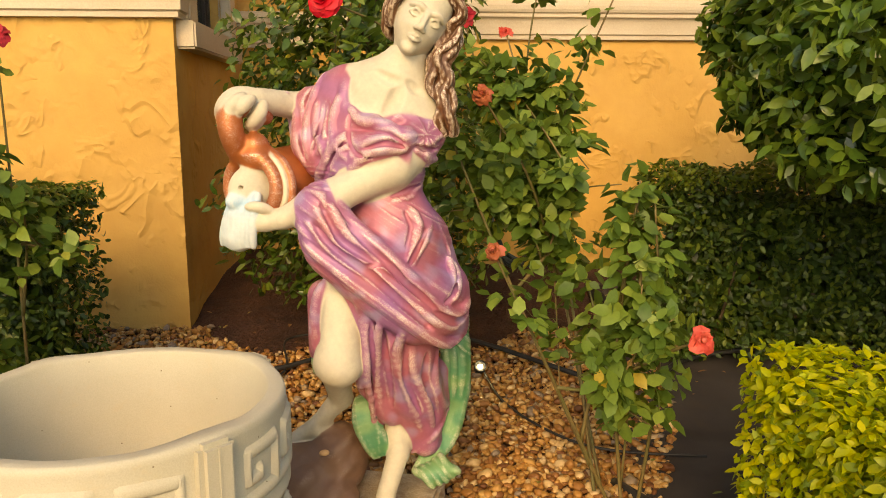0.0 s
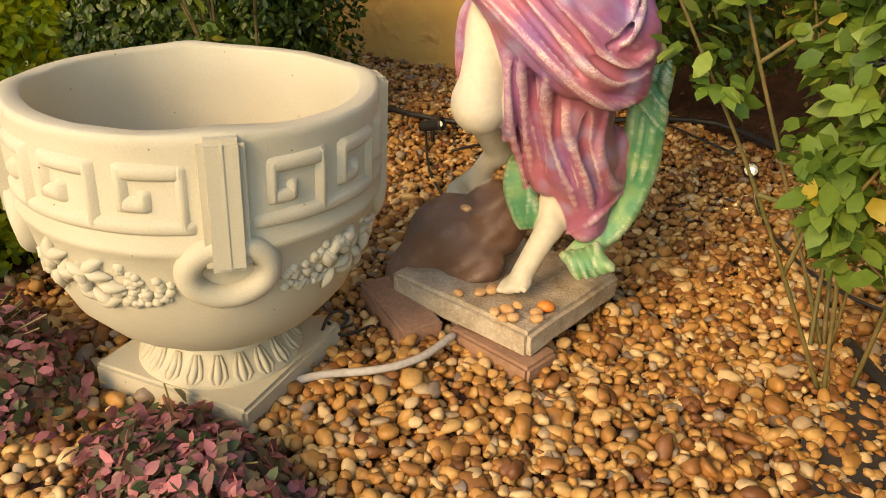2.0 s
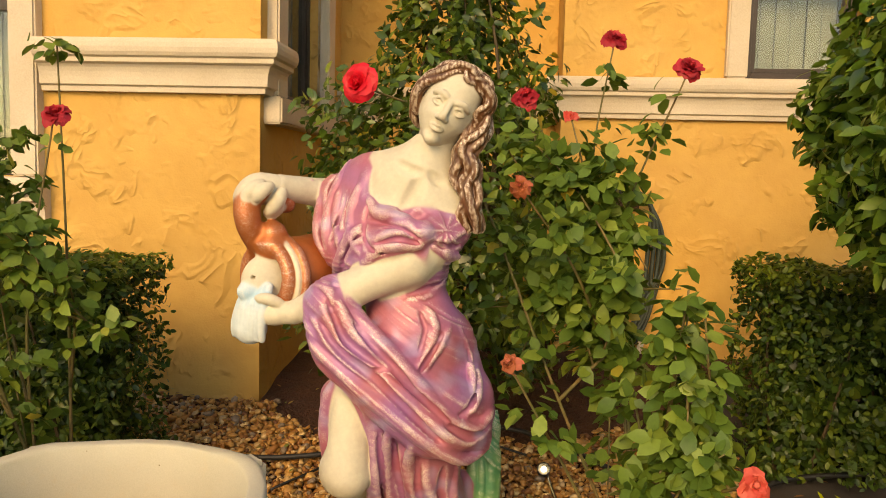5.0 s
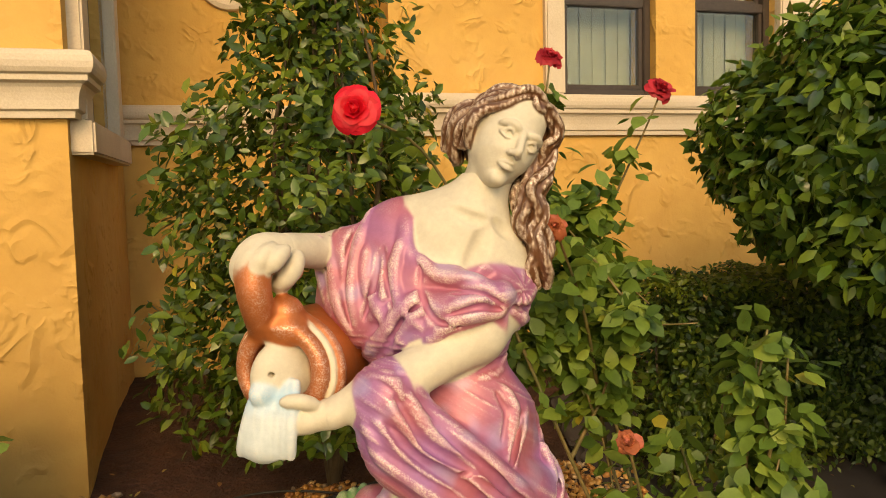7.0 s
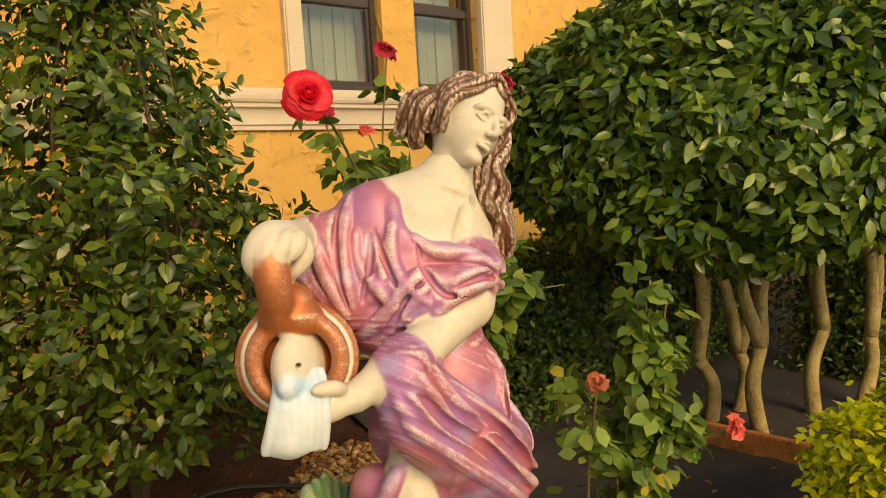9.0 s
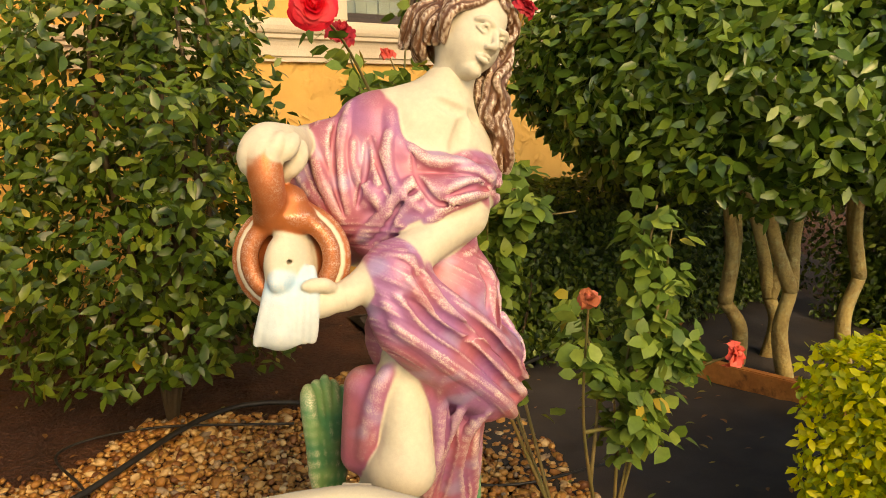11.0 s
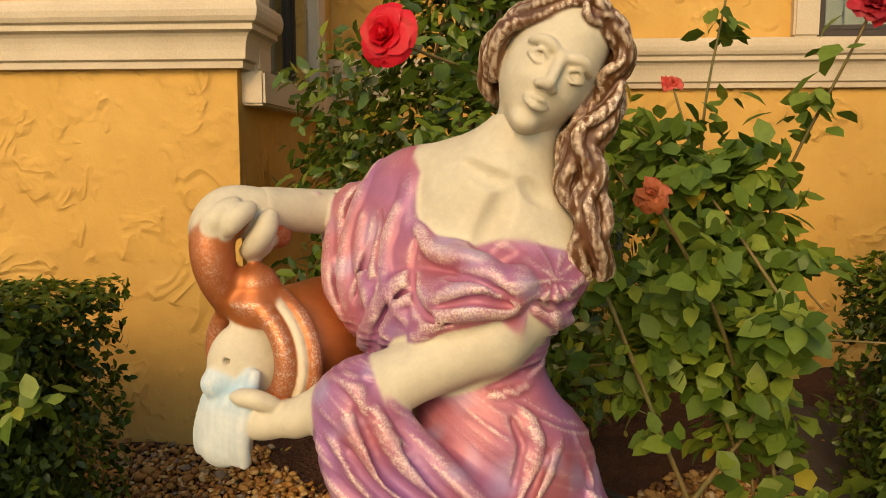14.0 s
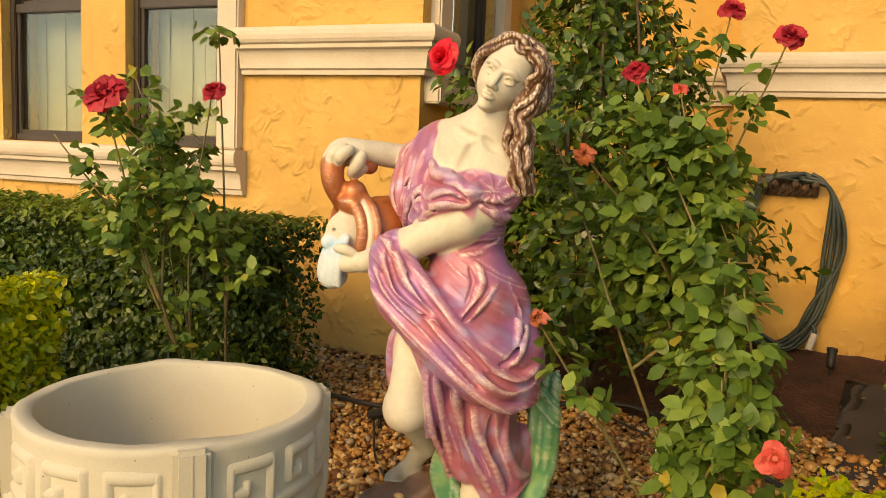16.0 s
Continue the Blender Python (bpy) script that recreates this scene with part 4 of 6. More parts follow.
# ---------------------------------------------------------------- pebbles
def pebble_field():
    ico = bmesh.new()
    bmesh.ops.create_icosphere(ico, subdivisions=2, radius=1.0)
    ico.verts.ensure_lookup_table()
    base = np.array([v.co for v in ico.verts])
    tri = np.array([[v.index for v in f.verts] for f in ico.faces])
    ico.free()
    ico = bmesh.new()
    bmesh.ops.create_icosphere(ico, subdivisions=1, radius=1.0)
    ico.verts.ensure_lookup_table()
    base1 = np.array([v.co for v in ico.verts])
    tri1 = np.array([[v.index for v in f.verts] for f in ico.faces])
    ico.free()
    rng = np.random.default_rng(11)

    def inside(x, y):
        u, v = x * HC + y * HS, -x * HS + y * HC
        edge = 0.60 + 0.28 * (y - 1.6) - 0.10 * max(0.0, y - 2.3) * 3
        if y < 1.75:
            edge = 0.60 + 0.75 * (1.75 - y)
        return x < edge and v < 2.9 and not (u > -0.45 and v > 2.76 + 0.08 * math.sin(9 * u)) and not (-0.47 < x < -0.28 and 0.98 < y < 1.17) and y > 0.5 - 0.2 * x

    def build(name, cells, size, bs, tr, jit, label):
        V, F, k = [], [], 0
        for x, y, lift in cells:
            s = size * rng.choice([0.62, 0.8, 1.0, 1.0, 1.25, 1.55], p=[0.2, 0.25, 0.22, 0.15, 0.12, 0.06]) * rng.uniform(0.85, 1.15)
            sc = np.array([rng.uniform(0.85, 1.3), rng.uniform(0.7, 1.0), rng.uniform(0.48, 0.75)]) * s * 0.5
            off = rng.uniform(-1, 1, 3)
            p = bs * (1 + 0.19 * np.sin(bs @ rng.normal(0, 2.0, 3) + off[0] * 3)[:, None] + 0.13 * np.sin(bs @ rng.normal(0, 3.5, 3) + off[1] * 3)[:, None]) * sc
            a, t1, t2 = rng.uniform(0, 6.28), rng.normal(0, 0.35), rng.normal(0, 0.35)
            R = np.array(Euler((t1, t2, a)).to_matrix())
            p = p @ R.T + np.array([x, y, ground_z(x, y) + lift + sc[2] * 0.55])
            V.append(p)
            F.append(tr + k)
            k += len(bs)
        V, F = np.concatenate(V), np.concatenate(F)
        me = bpy.data.meshes.new(name)
        me.vertices.add(len(V))
        me.vertices.foreach_set("co", V.astype(np.float32).ravel())
        me.loops.add(F.size)
        me.loops.foreach_set("vertex_index", F.astype(np.int32).ravel())
        me.polygons.add(len(F))
        me.polygons.foreach_set("loop_start", np.arange(0, F.size, 3, dtype=np.int32))
        me.polygons.foreach_set("use_smooth", np.ones(len(F), bool))
        me.update(calc_edges=True)
        ob = link_mesh(name, me, M_PEBBLE)
        tagged(ob, label, "pebbles", kind="stuff")

    near, far = [], []
    step = 0.0168
    for layer, lift in ((0, -0.010), (1, 0.002)):
        for j in range(int(2.5 / step)):
            for i in range(int(3.3 / step)):
                x = -1.9 + (i + 0.5 * (j % 2)) * step + rng.uniform(-0.45, 0.45) * step
                y = 0.45 + j * step + rng.uniform(-0.45, 0.45) * step
                if not inside(x, y) or rng.random() < (0.05 if layer == 0 else 0.42):
                    continue
                if x < -0.95 and y < 1.7:
                    continue
                close = -0.75 < x < 0.9 and y < 1.95
                (near if close else far).append((x, y, lift + rng.uniform(-0.003, 0.006)))
    far = [c for c in far if c[0] > -1.75]
    build("pebbles", near, 0.0235, base, tri, 0, "tan, orange and brown river pebbles covering the bed")
    build("pebbles", far, 0.0245, base1, tri1, 0, "tan river pebbles running back to the house")


pebble_field()


# ---------------------------------------------------------------- statue plinth, bricks, conduit, cables, lamps, hose
def plinth_slab():
    bm = box(-0.165, 0.165, -0.16, 0.16, 0.03, 0.085, bevel=0.008)
    bmesh.ops.subdivide_edges(bm, edges=bm.edges[:], cuts=3, use_grid_fill=True)
    for v in bm.verts:
        v.co += Vector((noise.noise(v.co * 30), noise.noise(v.co * 30 + Vector((5, 0, 0))), noise.noise(v.co * 25 + Vector((0, 7, 0))))) * 0.004
    m = surface("grey_washed_slab", (0.34, 0.26, 0.175), (0.52, 0.44, 0.33), 26, 190, 0.75, 0.9, 0.004, stain=(0.58, 0.51, 0.40))
    ob = part("plinth", bm, m, smooth=False)
    ob.matrix_basis = pose(-0.075, 1.545, 0.0, 0, 0, -7)
    tagged(ob, "grey weathered square plinth under the statue, set on bricks", "plinth")
    brick = part("brick", box(-0.095, 0.095, -0.045, 0.045, -0.02, 0.045, bevel=0.006), M_BRICK)
    brick.matrix_basis = pose(-0.22, 1.385, 0.0, 0, 4, -28)
    tagged(brick, "worn red-brown brick lying beside the statue plinth", "brick", "bricks under the statue")
    b2 = copy_thing(brick, pose(0.0, 1.40, -0.012, 0, 0, -10))
    b3 = copy_thing(brick, pose(0.0, 1.66, -0.012, 0, 0, 80))
    # pebbles that lie on the plinth, one orange
    for k, (x, y, z, r, c) in enumerate(((0.004, 1.40, 0.098, 0.013, 0), (0.025, 1.385, 0.096, 0.012, 0), (0.012, 1.372, 0.094, 0.010, 0), (-0.012, 1.385, 0.094, 0.011, 0), (0.022, 1.405, 0.110, 0.010, 0),
                                         (0.057, 1.452, 0.098, 0.015, 1), (0.048, 1.43, 0.094, 0.011, 0), (-0.07, 1.43, 0.094, 0.012, 0), (-0.055, 1.45, 0.096, 0.014, 0), (-0.10, 1.405, 0.093, 0.010, 0), (-0.135, 1.471, 0.232, 0.010, 0), (0.06, 1.41, 0.093, 0.012, 0))):
        bm = bmesh.new()
        bmesh.ops.create_icosphere(bm, subdivisions=2, radius=r)
        for v in bm.verts:
            v.co = Vector((v.co.x * 1.15, v.co.y * 0.9, v.co.z * 0.65)) * (1 + 0.15 * noise.noise(v.co * 60 + Vector((k, 0, 0))))
        mat = surface("orange_stone" if c else "tan_stone", (0.55, 0.17, 0.03) if c else (0.46, 0.24, 0.09), (0.62, 0.23, 0.05) if c else (0.62, 0.40, 0.20), 40, 150, 0.5, 0.2, 0.001) if k in (0, 5) else bpy.data.materials["tan_stone"]
        ob = part("pebble", bm, mat, smooth=True)
        ob.matrix_basis = pose(x, y, z, 0, 0, 37 * k)
        tagged(ob, "smooth orange pebble on the plinth" if c else "smooth tan pebble lying at the statue's feet", "pebble", "pebbles on the plinth")


plinth_slab()


def lay(points, r, mat, name, label, cat, seg=8, lift=0.0):
    line = smooth_line([(x, y, ground_z(x, y) + z + lift) for x, y, z in points], 8)
    ob = part(name, tube_bm(line, r, seg), mat, smooth=True)
    return tagged(ob, label, cat)


lay([(-0.24, 1.09, 0.010), (-0.20, 1.14, 0.016), (-0.13, 1.20, 0.022), (-0.09, 1.27, 0.026), (-0.08, 1.36, 0.03)], 0.0075, M_PIPE, "conduit", "grey plastic conduit running out of the pebbles to the plinth", "conduit")
lay([(-1.60, 2.25, 0.03), (-1.29, 2.35, 0.03), (-0.87, 2.34, 0.03), (-0.55, 2.43, 0.03), (-0.01, 2.77, 0.03), (0.62, 2.42, 0.04), (0.9, 2.62, 0.05), (1.3, 2.75, 0.06)], 0.009, M_RUBBER, "drip_pipe", "black irrigation pipe lying across the pebbles", "pipe")
lay([(-0.75, 2.25, 0.03), (-0.6, 2.05, 0.02), (-0.45, 1.9, 0.018), (-0.40, 1.75, 0.02), (-0.36, 1.65, 0.02)], 0.004, M_RUBBER, "cable", "thin black lamp cable on the pebbles", "cable")
lay([(-0.27, 1.20, 0.0), (-0.262, 1.215, 0.06), (-0.255, 1.24, 0.075), (-0.25, 1.265, 0.05), (-0.262, 1.25, 0.03), (-0.268, 1.23, 0.05), (-0.25, 1.25, 0.02), (-0.23, 1.33, 0.014)], 0.003, M_RUBBER, "cable", "thin black cable looped beside the urn", "cable")
lay([(0.17, 2.53, 0.03), (0.25, 2.3, 0.02), (0.4, 2.1, 0.018), (0.55, 2.0, 0.02), (0.8, 1.98, 0.02)], 0.004, M_RUBBER, "cable", "thin black lamp cable on the pebbles", "cable")
lay([(-0.62, 2.2, 0.02), (-0.5, 2.45, 0.02), (-0.55, 2.7, 0.02), (-0.3, 2.75, 0.02), (0.1, 2.6, 0.03)], 0.004, M_RUBBER, "cable", "thin black cable near the house corner", "cable")


def spot_lamp(x, y, aim, lit, label, sunk=0.0):
    g = ground_z(x, y) - sunk
    th = thing("garden_spotlight", label, "garden light", "garden spotlights", m=Matrix.Translation((x, y, g)))
    part("stake", tube_bm([(0, 0, -0.05), (0, 0, 0.045)], 0.006, 8), M_RUBBER, th)
    rotm = Vector(aim).to_track_quat("Z", "Y").to_matrix().to_4x4()
    body = part("housing", lathe_bm([(0.0, -0.045), (0.014, -0.045), (0.017, -0.03), (0.018, 0.02), (0.021, 0.024), (0.021, 0.034), (0.018, 0.034), (0.017, 0.026), (0.0, 0.026)], 20), M_RUBBER, th, "black lamp housing", True)
    body.matrix_basis = Matrix.Translation((0, 0, 0.06)) @ rotm
    lens = part("lens", lathe_bm([(0.0, 0.031), (0.006, 0.030), (0.009, 0.027)], 20), M_LENS if lit else M_LENSDIM, th, "glowing lens" if lit else "dimly lit lens", True)
    lens.matrix_basis = body.matrix_basis.copy()
    return th


spot_lamp(0.165, 2.52, (0.15, -0.8, 0.55), True, "small black garden spotlight, lit, among the pebbles", 0.035)
spot_lamp(-0.722, 2.248, (0.9, 0.1, 0.3), False, "small black garden spotlight on a stake beside the hedge")
spot_lamp(0.56, 3.52, (0.0, 0.45, 0.9), True, "small garden spotlight lighting the house wall")
for x, y, z, tx, ty, tz, e in ((0.165, 2.47, 0.09, 0.25, 1.9, 0.25, 1.2), (0.56, 3.50, 0.30, 0.62, 3.85, 0.75, 2.2)):
    lt = new("spotlight_beam", bpy.data.lights.new("spotlight_beam", "SPOT"))
    lt.data.energy, lt.data.color, lt.data.spot_size, lt.data.spot_blend, lt.data.shadow_soft_size = e, (1, 0.75, 0.30), radians(110), 1.0, 0.02
    lt.matrix_world = look((x, y, z), (tx, ty, tz))


def hose():
    th = thing("garden_hose", "dark green garden hose coiled over an iron wall hanger", "hose", m=HOUSE)
    for k in range(9):
        d = 0.012 * (k % 3) + 0.004
        w0, w1 = 0.012 * (k % 4), 0.014 * (k // 2)
        pts = [(0.90 + 0.008 * k, 3.70 - d, 0.962 - w0), (1.02 + w0 * 0.5, 3.69 - d, 0.92 - w0 * 0.5), (1.095 - w0 * 1.4, 3.685 - d, 0.78), (1.105 - w0 * 1.9, 3.685 - d, 0.60), (1.06 - w1, 3.68 - d, 0.40), (0.98 - w1 * 0.8, 3.67 - d, 0.235 + w0 * 1.5 - 0.02 * (k % 2)),
               (0.86, 3.67 - d, 0.185 + w1 * 0.9), (0.75 + w0, 3.68 - d, 0.28 + w1), (0.70 + w1 * 0.6, 3.685 - d, 0.55), (0.71 + w0, 3.69 - d, 0.8), (0.78 + w0, 3.69 - d, 0.93), (0.87 + 0.008 * k, 3.70 - d, 0.962 - w0)]
        part("coil", tube_bm(smooth_line(pts, 6), 0.0085, 8), M_HOSE, th, smooth=True)
    part("tail", tube_bm(smooth_line([(1.0, 3.66, 0.33), (1.03, 3.65, 0.30), (1.025, 3.64, 0.24), (1.015, 3.63, 0.215)], 4), 0.009, 8), M_HOSE, th, smooth=True)
    nz = part("hose_end", tube_bm([(1.03, 3.64, 0.285), (1.012, 3.63, 0.215)], 0.014, 10), M_PIPE, th, "pale grey hose end")
    bm = bmesh.new()
    add_box(bm, 0.75, 1.00, 3.728, 3.74, 0.86, 0.955, 0.003)
    for k in range(8):
        tube_bm(smooth_line([(0.76 + 0.03 * k, 3.72, 0.87), (0.775 + 0.03 * k, 3.665, 0.885), (0.77 + 0.03 * k, 3.64, 0.915)], 3), 0.004, 6, bm)
    for k in range(6):
        r = bmesh.ops.create_icosphere(bm, subdivisions=1, radius=0.016)
        for v in r["verts"]:
            v.co = Vector((0.78 + 0.04 * k + v.co.x, 3.655 + v.co.y * 0.5, 0.90 + 0.015 * (k % 2) + v.co.z))
    hang = part("hose_hanger", bm, M_IRON)
    hang.matrix_basis = HOUSE
    tagged(hang, "rusty ornate iron hose hanger fixed to the wall", "hose hanger")


hose()


def planter_boards():
    for k, (x0, y0, x1, y1, lab) in enumerate(((1.585, 2.56, 1.70, 1.86, "orange-stained timber edging board round the tree"), (1.585, 2.58, 2.1, 2.95, "orange-stained timber edging board round the tree"))):
        d = Vector((x1 - x0, y1 - y0, 0))
        bm = box(0, d.length, -0.018, 0.018, -0.02, 0.06, bevel=0.004)
        ob = part("edging_board", bm, M_BOARD)
        ob.matrix_basis = pose(x0, y0, ground_z(x0, y0), 0, 0, math.degrees(math.atan2(d.y, d.x)))
        tagged(ob, lab, "edging board", "edging boards")
    lay([(0.53, 1.83, 0.01), (0.62, 1.7, 0.012), (0.78, 1.57, 0.012), (1.0, 1.42, 0.012)], 0.013, M_RUBBER, "edging_strip", "black plastic edging strip between pebbles and cloth", "edging")


planter_boards()


def wall_lights():
    # small stake light in front of the right wall
    th = thing("stake_light", "thin dark stake light in front of the house wall", "garden light", m=HOUSE @ Matrix.Translation((2.86, 3.4, 0.19)))
    part("stake", tube_bm([(0, 0, -0.05), (0, 0, 0.60)], 0.008, 8), M_FRAME, th)
    part("lamp_head", lathe_bm([(0.0, 0.60), (0.03, 0.605), (0.045, 0.62), (0.02, 0.64), (0.03, 0.66), (0.0, 0.69)], 16), M_FRAME, th)


wall_lights()


def fallen_leaves():
    n = 260
    x, y = RNG.uniform(-1.3, 2.4, n), RNG.uniform(1.3, 3.3, n)
    keep = ~((x < 0.2) & (y < 1.9))
    x, y = x[keep], y[keep]
    z = np.array([ground_z(p, q) for p, q in zip(x, y)]) + np.where(x < 0.6, 0.022, 0.02)
    up = np.tile(np.array([0, 0, 1.0]), (len(x), 1))
    m = leaf_mat("fallen_leaf", [(0, (0.16, 0.07, 0.025)), (0.5, (0.26, 0.13, 0.04)), (0.8, (0.30, 0.22, 0.05)), (1, (0.12, 0.18, 0.03))], 0.7, 0.1)
    ob = link_mesh("fallen_leaves", leaves_mesh("fallen_leaves", np.stack([x, y, z], 1), up, 0.026, 0.5, 0.3, 0.3, up=2.0, wild=0.3), m)
    tagged(ob, "scattered dry brown and yellowed leaves on cloth and pebbles", "fallen leaves", kind="stuff")


fallen_leaves()

# ---------------------------------------------------------------- the statue, modelled as one solid and skinned
class Solid:
    """A solid grown from rounded pieces on a fine grid; axes: a across, q away from the path, z up."""

    def __init__(self, lo, hi, step):
        self.lo, self.step = np.array(lo, np.float32), step
        self.n = np.ceil((np.array(hi) - lo) / step).astype(int) + 1
        self.d = np.full(self.n, 0.05, np.float32)
        self.pieces = []

    def span(self, lo, hi):
        i0 = np.clip(np.floor((lo - self.lo) / self.step).astype(int), 0, self.n)
        i1 = np.clip(np.ceil((hi - self.lo) / self.step).astype(int) + 1, 0, self.n)
        return tuple(slice(a, b) for a, b in zip(i0, i1))

    def grid(self, s):
        ax = [self.lo[i] + self.step * np.arange(s[i].start, s[i].stop, dtype=np.float32) for i in range(3)]
        return np.meshgrid(*ax, indexing="ij", sparse=True)

    @staticmethod
    def cap_d(x, y, z, p, q, r1, r2):
        d = q - p
        t = np.clip(((x - p[0]) * d[0] + (y - p[1]) * d[1] + (z - p[2]) * d[2]) / max(float(d @ d), 1e-9), 0, 1)
        return np.sqrt((x - p[0] - t * d[0]) ** 2 + (y - p[1] - t * d[1]) ** 2 + (z - p[2] - t * d[2]) ** 2) - (r1 + (r2 - r1) * t)

    @staticmethod
    def ell_d(x, y, z, c, r, roll, yaw):
        x, y, z = x - c[0], y - c[1], z - c[2]
        cy, sy = math.cos(yaw), math.sin(yaw)
        x, y = x * cy + y * sy, -x * sy + y * cy
        co, si = math.cos(roll), math.sin(roll)
        x, z = x * co - z * si, x * si + z * co
        k = np.sqrt((x / r[0]) ** 2 + (y / r[1]) ** 2 + (z / r[2]) ** 2)
        return (k - 1) * min(r) * np.clip(k, 0.6, 1.6) ** 0.3

    def put(self, kind, args, paint, k, lo, hi, sign=1):
        pad = k + 0.012
        s = self.span(np.array(lo) - pad, np.array(hi) + pad)
        if min(q.stop - q.start for q in s) <= 0:
            return
        x, y, z = self.grid(s)
        e = (self.cap_d if kind == "cap" else self.ell_d)(x, y, z, *args).astype(np.float32)
        a = self.d[s]
        if sign > 0:
            h = np.maximum(k - np.abs(a - e), 0) / k
            self.d[s] = np.minimum(a, e) - h * h * k / 4
            if paint:
                self.pieces.append((paint, kind, args, np.array(lo), np.array(hi)))
        else:
            h = np.maximum(k - np.abs(a + e), 0) / k
            self.d[s] = np.maximum(a, -e) + h * h * k / 4

    def cap(self, paint, p, q, r1, r2=None, k=0.015, sign=1):
        p, q, r2 = np.array(p, float), np.array(q, float), r1 if r2 is None else r2
        r = max(r1, r2)
        self.put("cap", (p, q, r1, r2), paint, k, np.minimum(p, q) - r, np.maximum(p, q) + r, sign)

    def ell(self, paint, c, r, roll=0.0, k=0.015, sign=1, yaw=0.0):
        m = max(r)
        self.put("ell", (np.array(c, float), r, radians(roll), radians(yaw)), paint, k, np.array(c) - m, np.array(c) + m, sign)

    def chain(self, paint, pts, r, k=0.012, sign=1, steps=4, ends=0.45):
        """A bent roll through pts, thinner towards its ends."""
        line = [np.array(p) for p in smooth_line(pts, steps)]
        n = len(line) - 1
        rr = [r * (ends + (1 - ends) * math.sin(math.pi * min(max(i / n, 0.0), 1.0)) ** 0.5) for i in range(n + 1)]
        for i in range(n):
            self.cap(paint, line[i], line[i + 1], rr[i], rr[i + 1], k, sign)

    def front(self, a, z, depth=0.0):
        """The place on the front of the solid at (a, z)."""
        i = int(round((a - self.lo[0]) / self.step))
        j = int(round((z - self.lo[2]) / self.step))
        col = self.d[min(max(i, 0), self.n[0] - 1), :, min(max(j, 0), self.n[2] - 1)]
        hit = np.nonzero(col < 0)[0]
        q = self.lo[1] + self.step * hit[0] if len(hit) else None
        return None if q is None else (a, q + depth, z)

    def fold(self, paint, pts, r, depth=0.3, sign=1, k=None):
        """A ridge (or with sign -1 a groove) laid on the front along points (a, z)."""
        flat = smooth_line([(a, 0, z) for a, z in pts], 5)
        on = [self.front(p[0], p[2]) for p in flat]
        on = [Vector(p) for p in on if p]
        if len(on) < 3:
            return
        for _ in range(3):
            ys = [p.y for p in on]
            for i in range(1, len(on) - 1):
                on[i].y = (ys[i - 1] + ys[i] + ys[i + 1]) / 3
        n = len(on) - 1
        for i in range(n):
            f0, f1 = (0.25 + 0.75 * math.sin(math.pi * j / n) ** 0.6 if 0 < j < n else 0.25 for j in (i, i + 1))
            o = Vector((0, r * depth, 0))
            self.cap(paint, on[i] + o, on[i + 1] + o, r * f0, r * f1, k or r * 1.1, sign)

    def skin(self):
        """Surface nets: one vertex in each crossed cell, quads across crossed edges."""
        d, st = self.d, self.step
        ins = d < 0
        c = np.zeros(tuple(self.n - 1), np.int8)
        for i in (0, 1):
            for j in (0, 1):
                for k in (0, 1):
                    c += ins[i:self.n[0] - 1 + i, j:self.n[1] - 1 + j, k:self.n[2] - 1 + k]
        cells = np.argwhere((c > 0) & (c < 8))
        idx = np.full(c.shape, -1, np.int32)
        idx[tuple(cells.T)] = np.arange(len(cells))
        acc, cnt = np.zeros((len(cells), 3)), np.zeros(len(cells))
        corners = [np.array(q) for q in ((0, 0, 0), (1, 0, 0), (0, 1, 0), (1, 1, 0), (0, 0, 1), (1, 0, 1), (0, 1, 1), (1, 1, 1))]
        for ax in range(3):
            e = np.eye(3, dtype=int)[ax]
            for q in corners:
                if q[ax]:
                    continue
                d0, d1 = d[tuple((cells + q).T)], d[tuple((cells + q + e).T)]
                on = (d0 < 0) != (d1 < 0)
                t = d0[on] / (d0[on] - d1[on])
                acc[on] += q + np.outer(t, e)
                cnt[on] += 1
        v = self.lo + st * (cells + acc / cnt[:, None])
        faces = []
        for ax in range(3):
            e = np.eye(3, dtype=int)[ax]
            b, g = np.eye(3, dtype=int)[(ax + 1) % 3], np.eye(3, dtype=int)[(ax + 2) % 3]
            sl0 = tuple(slice(1, self.n[i] - 1) for i in range(3))
            sl1 = tuple(slice(1 + e[i], self.n[i] - 1 + e[i]) for i in range(3))
            x = np.argwhere(ins[sl0] != ins[sl1]) + 1
            x = x[np.all(x + e < self.n, 1)]
            w = [idx[tuple(np.minimum(x - o, np.array(c.shape) - 1).T)] for o in (b * 0, b, b + g, g)]
            flip = ins[tuple(x.T)]
            f = np.stack(w, 1)
            f[~flip] = f[~flip][:, ::-1]
            faces.append(f[np.all(f >= 0, 1)])
        return v, np.concatenate(faces)

    def paints(self, v):
        """For each vertex, how near each paint's pieces lie."""
        names = sorted({p[0] for p in self.pieces})
        best = {m: np.full(len(v), 0.05) for m in names}
        for m, kind, args, lo, hi in self.pieces:
            on = np.nonzero(np.all((v > lo - 0.02) & (v < hi + 0.02), 1))[0]
            if len(on):
                e = (self.cap_d if kind == "cap" else self.ell_d)(v[on, 0], v[on, 1], v[on, 2], *args)
                best[m][on] = np.minimum(best[m][on], e)
        return names, np.stack([best[m] for m in names], 1)


S = Solid((-0.36, -0.24, 0.0), (0.20, 0.20, 1.07), 0.0026)
T = Solid((-0.075, -0.20, 0.86), (0.165, 0.05, 1.23), 0.0018)
U = Solid((-0.42, -0.17, 0.64), (-0.08, 0.13, 1.02), 0.0021)
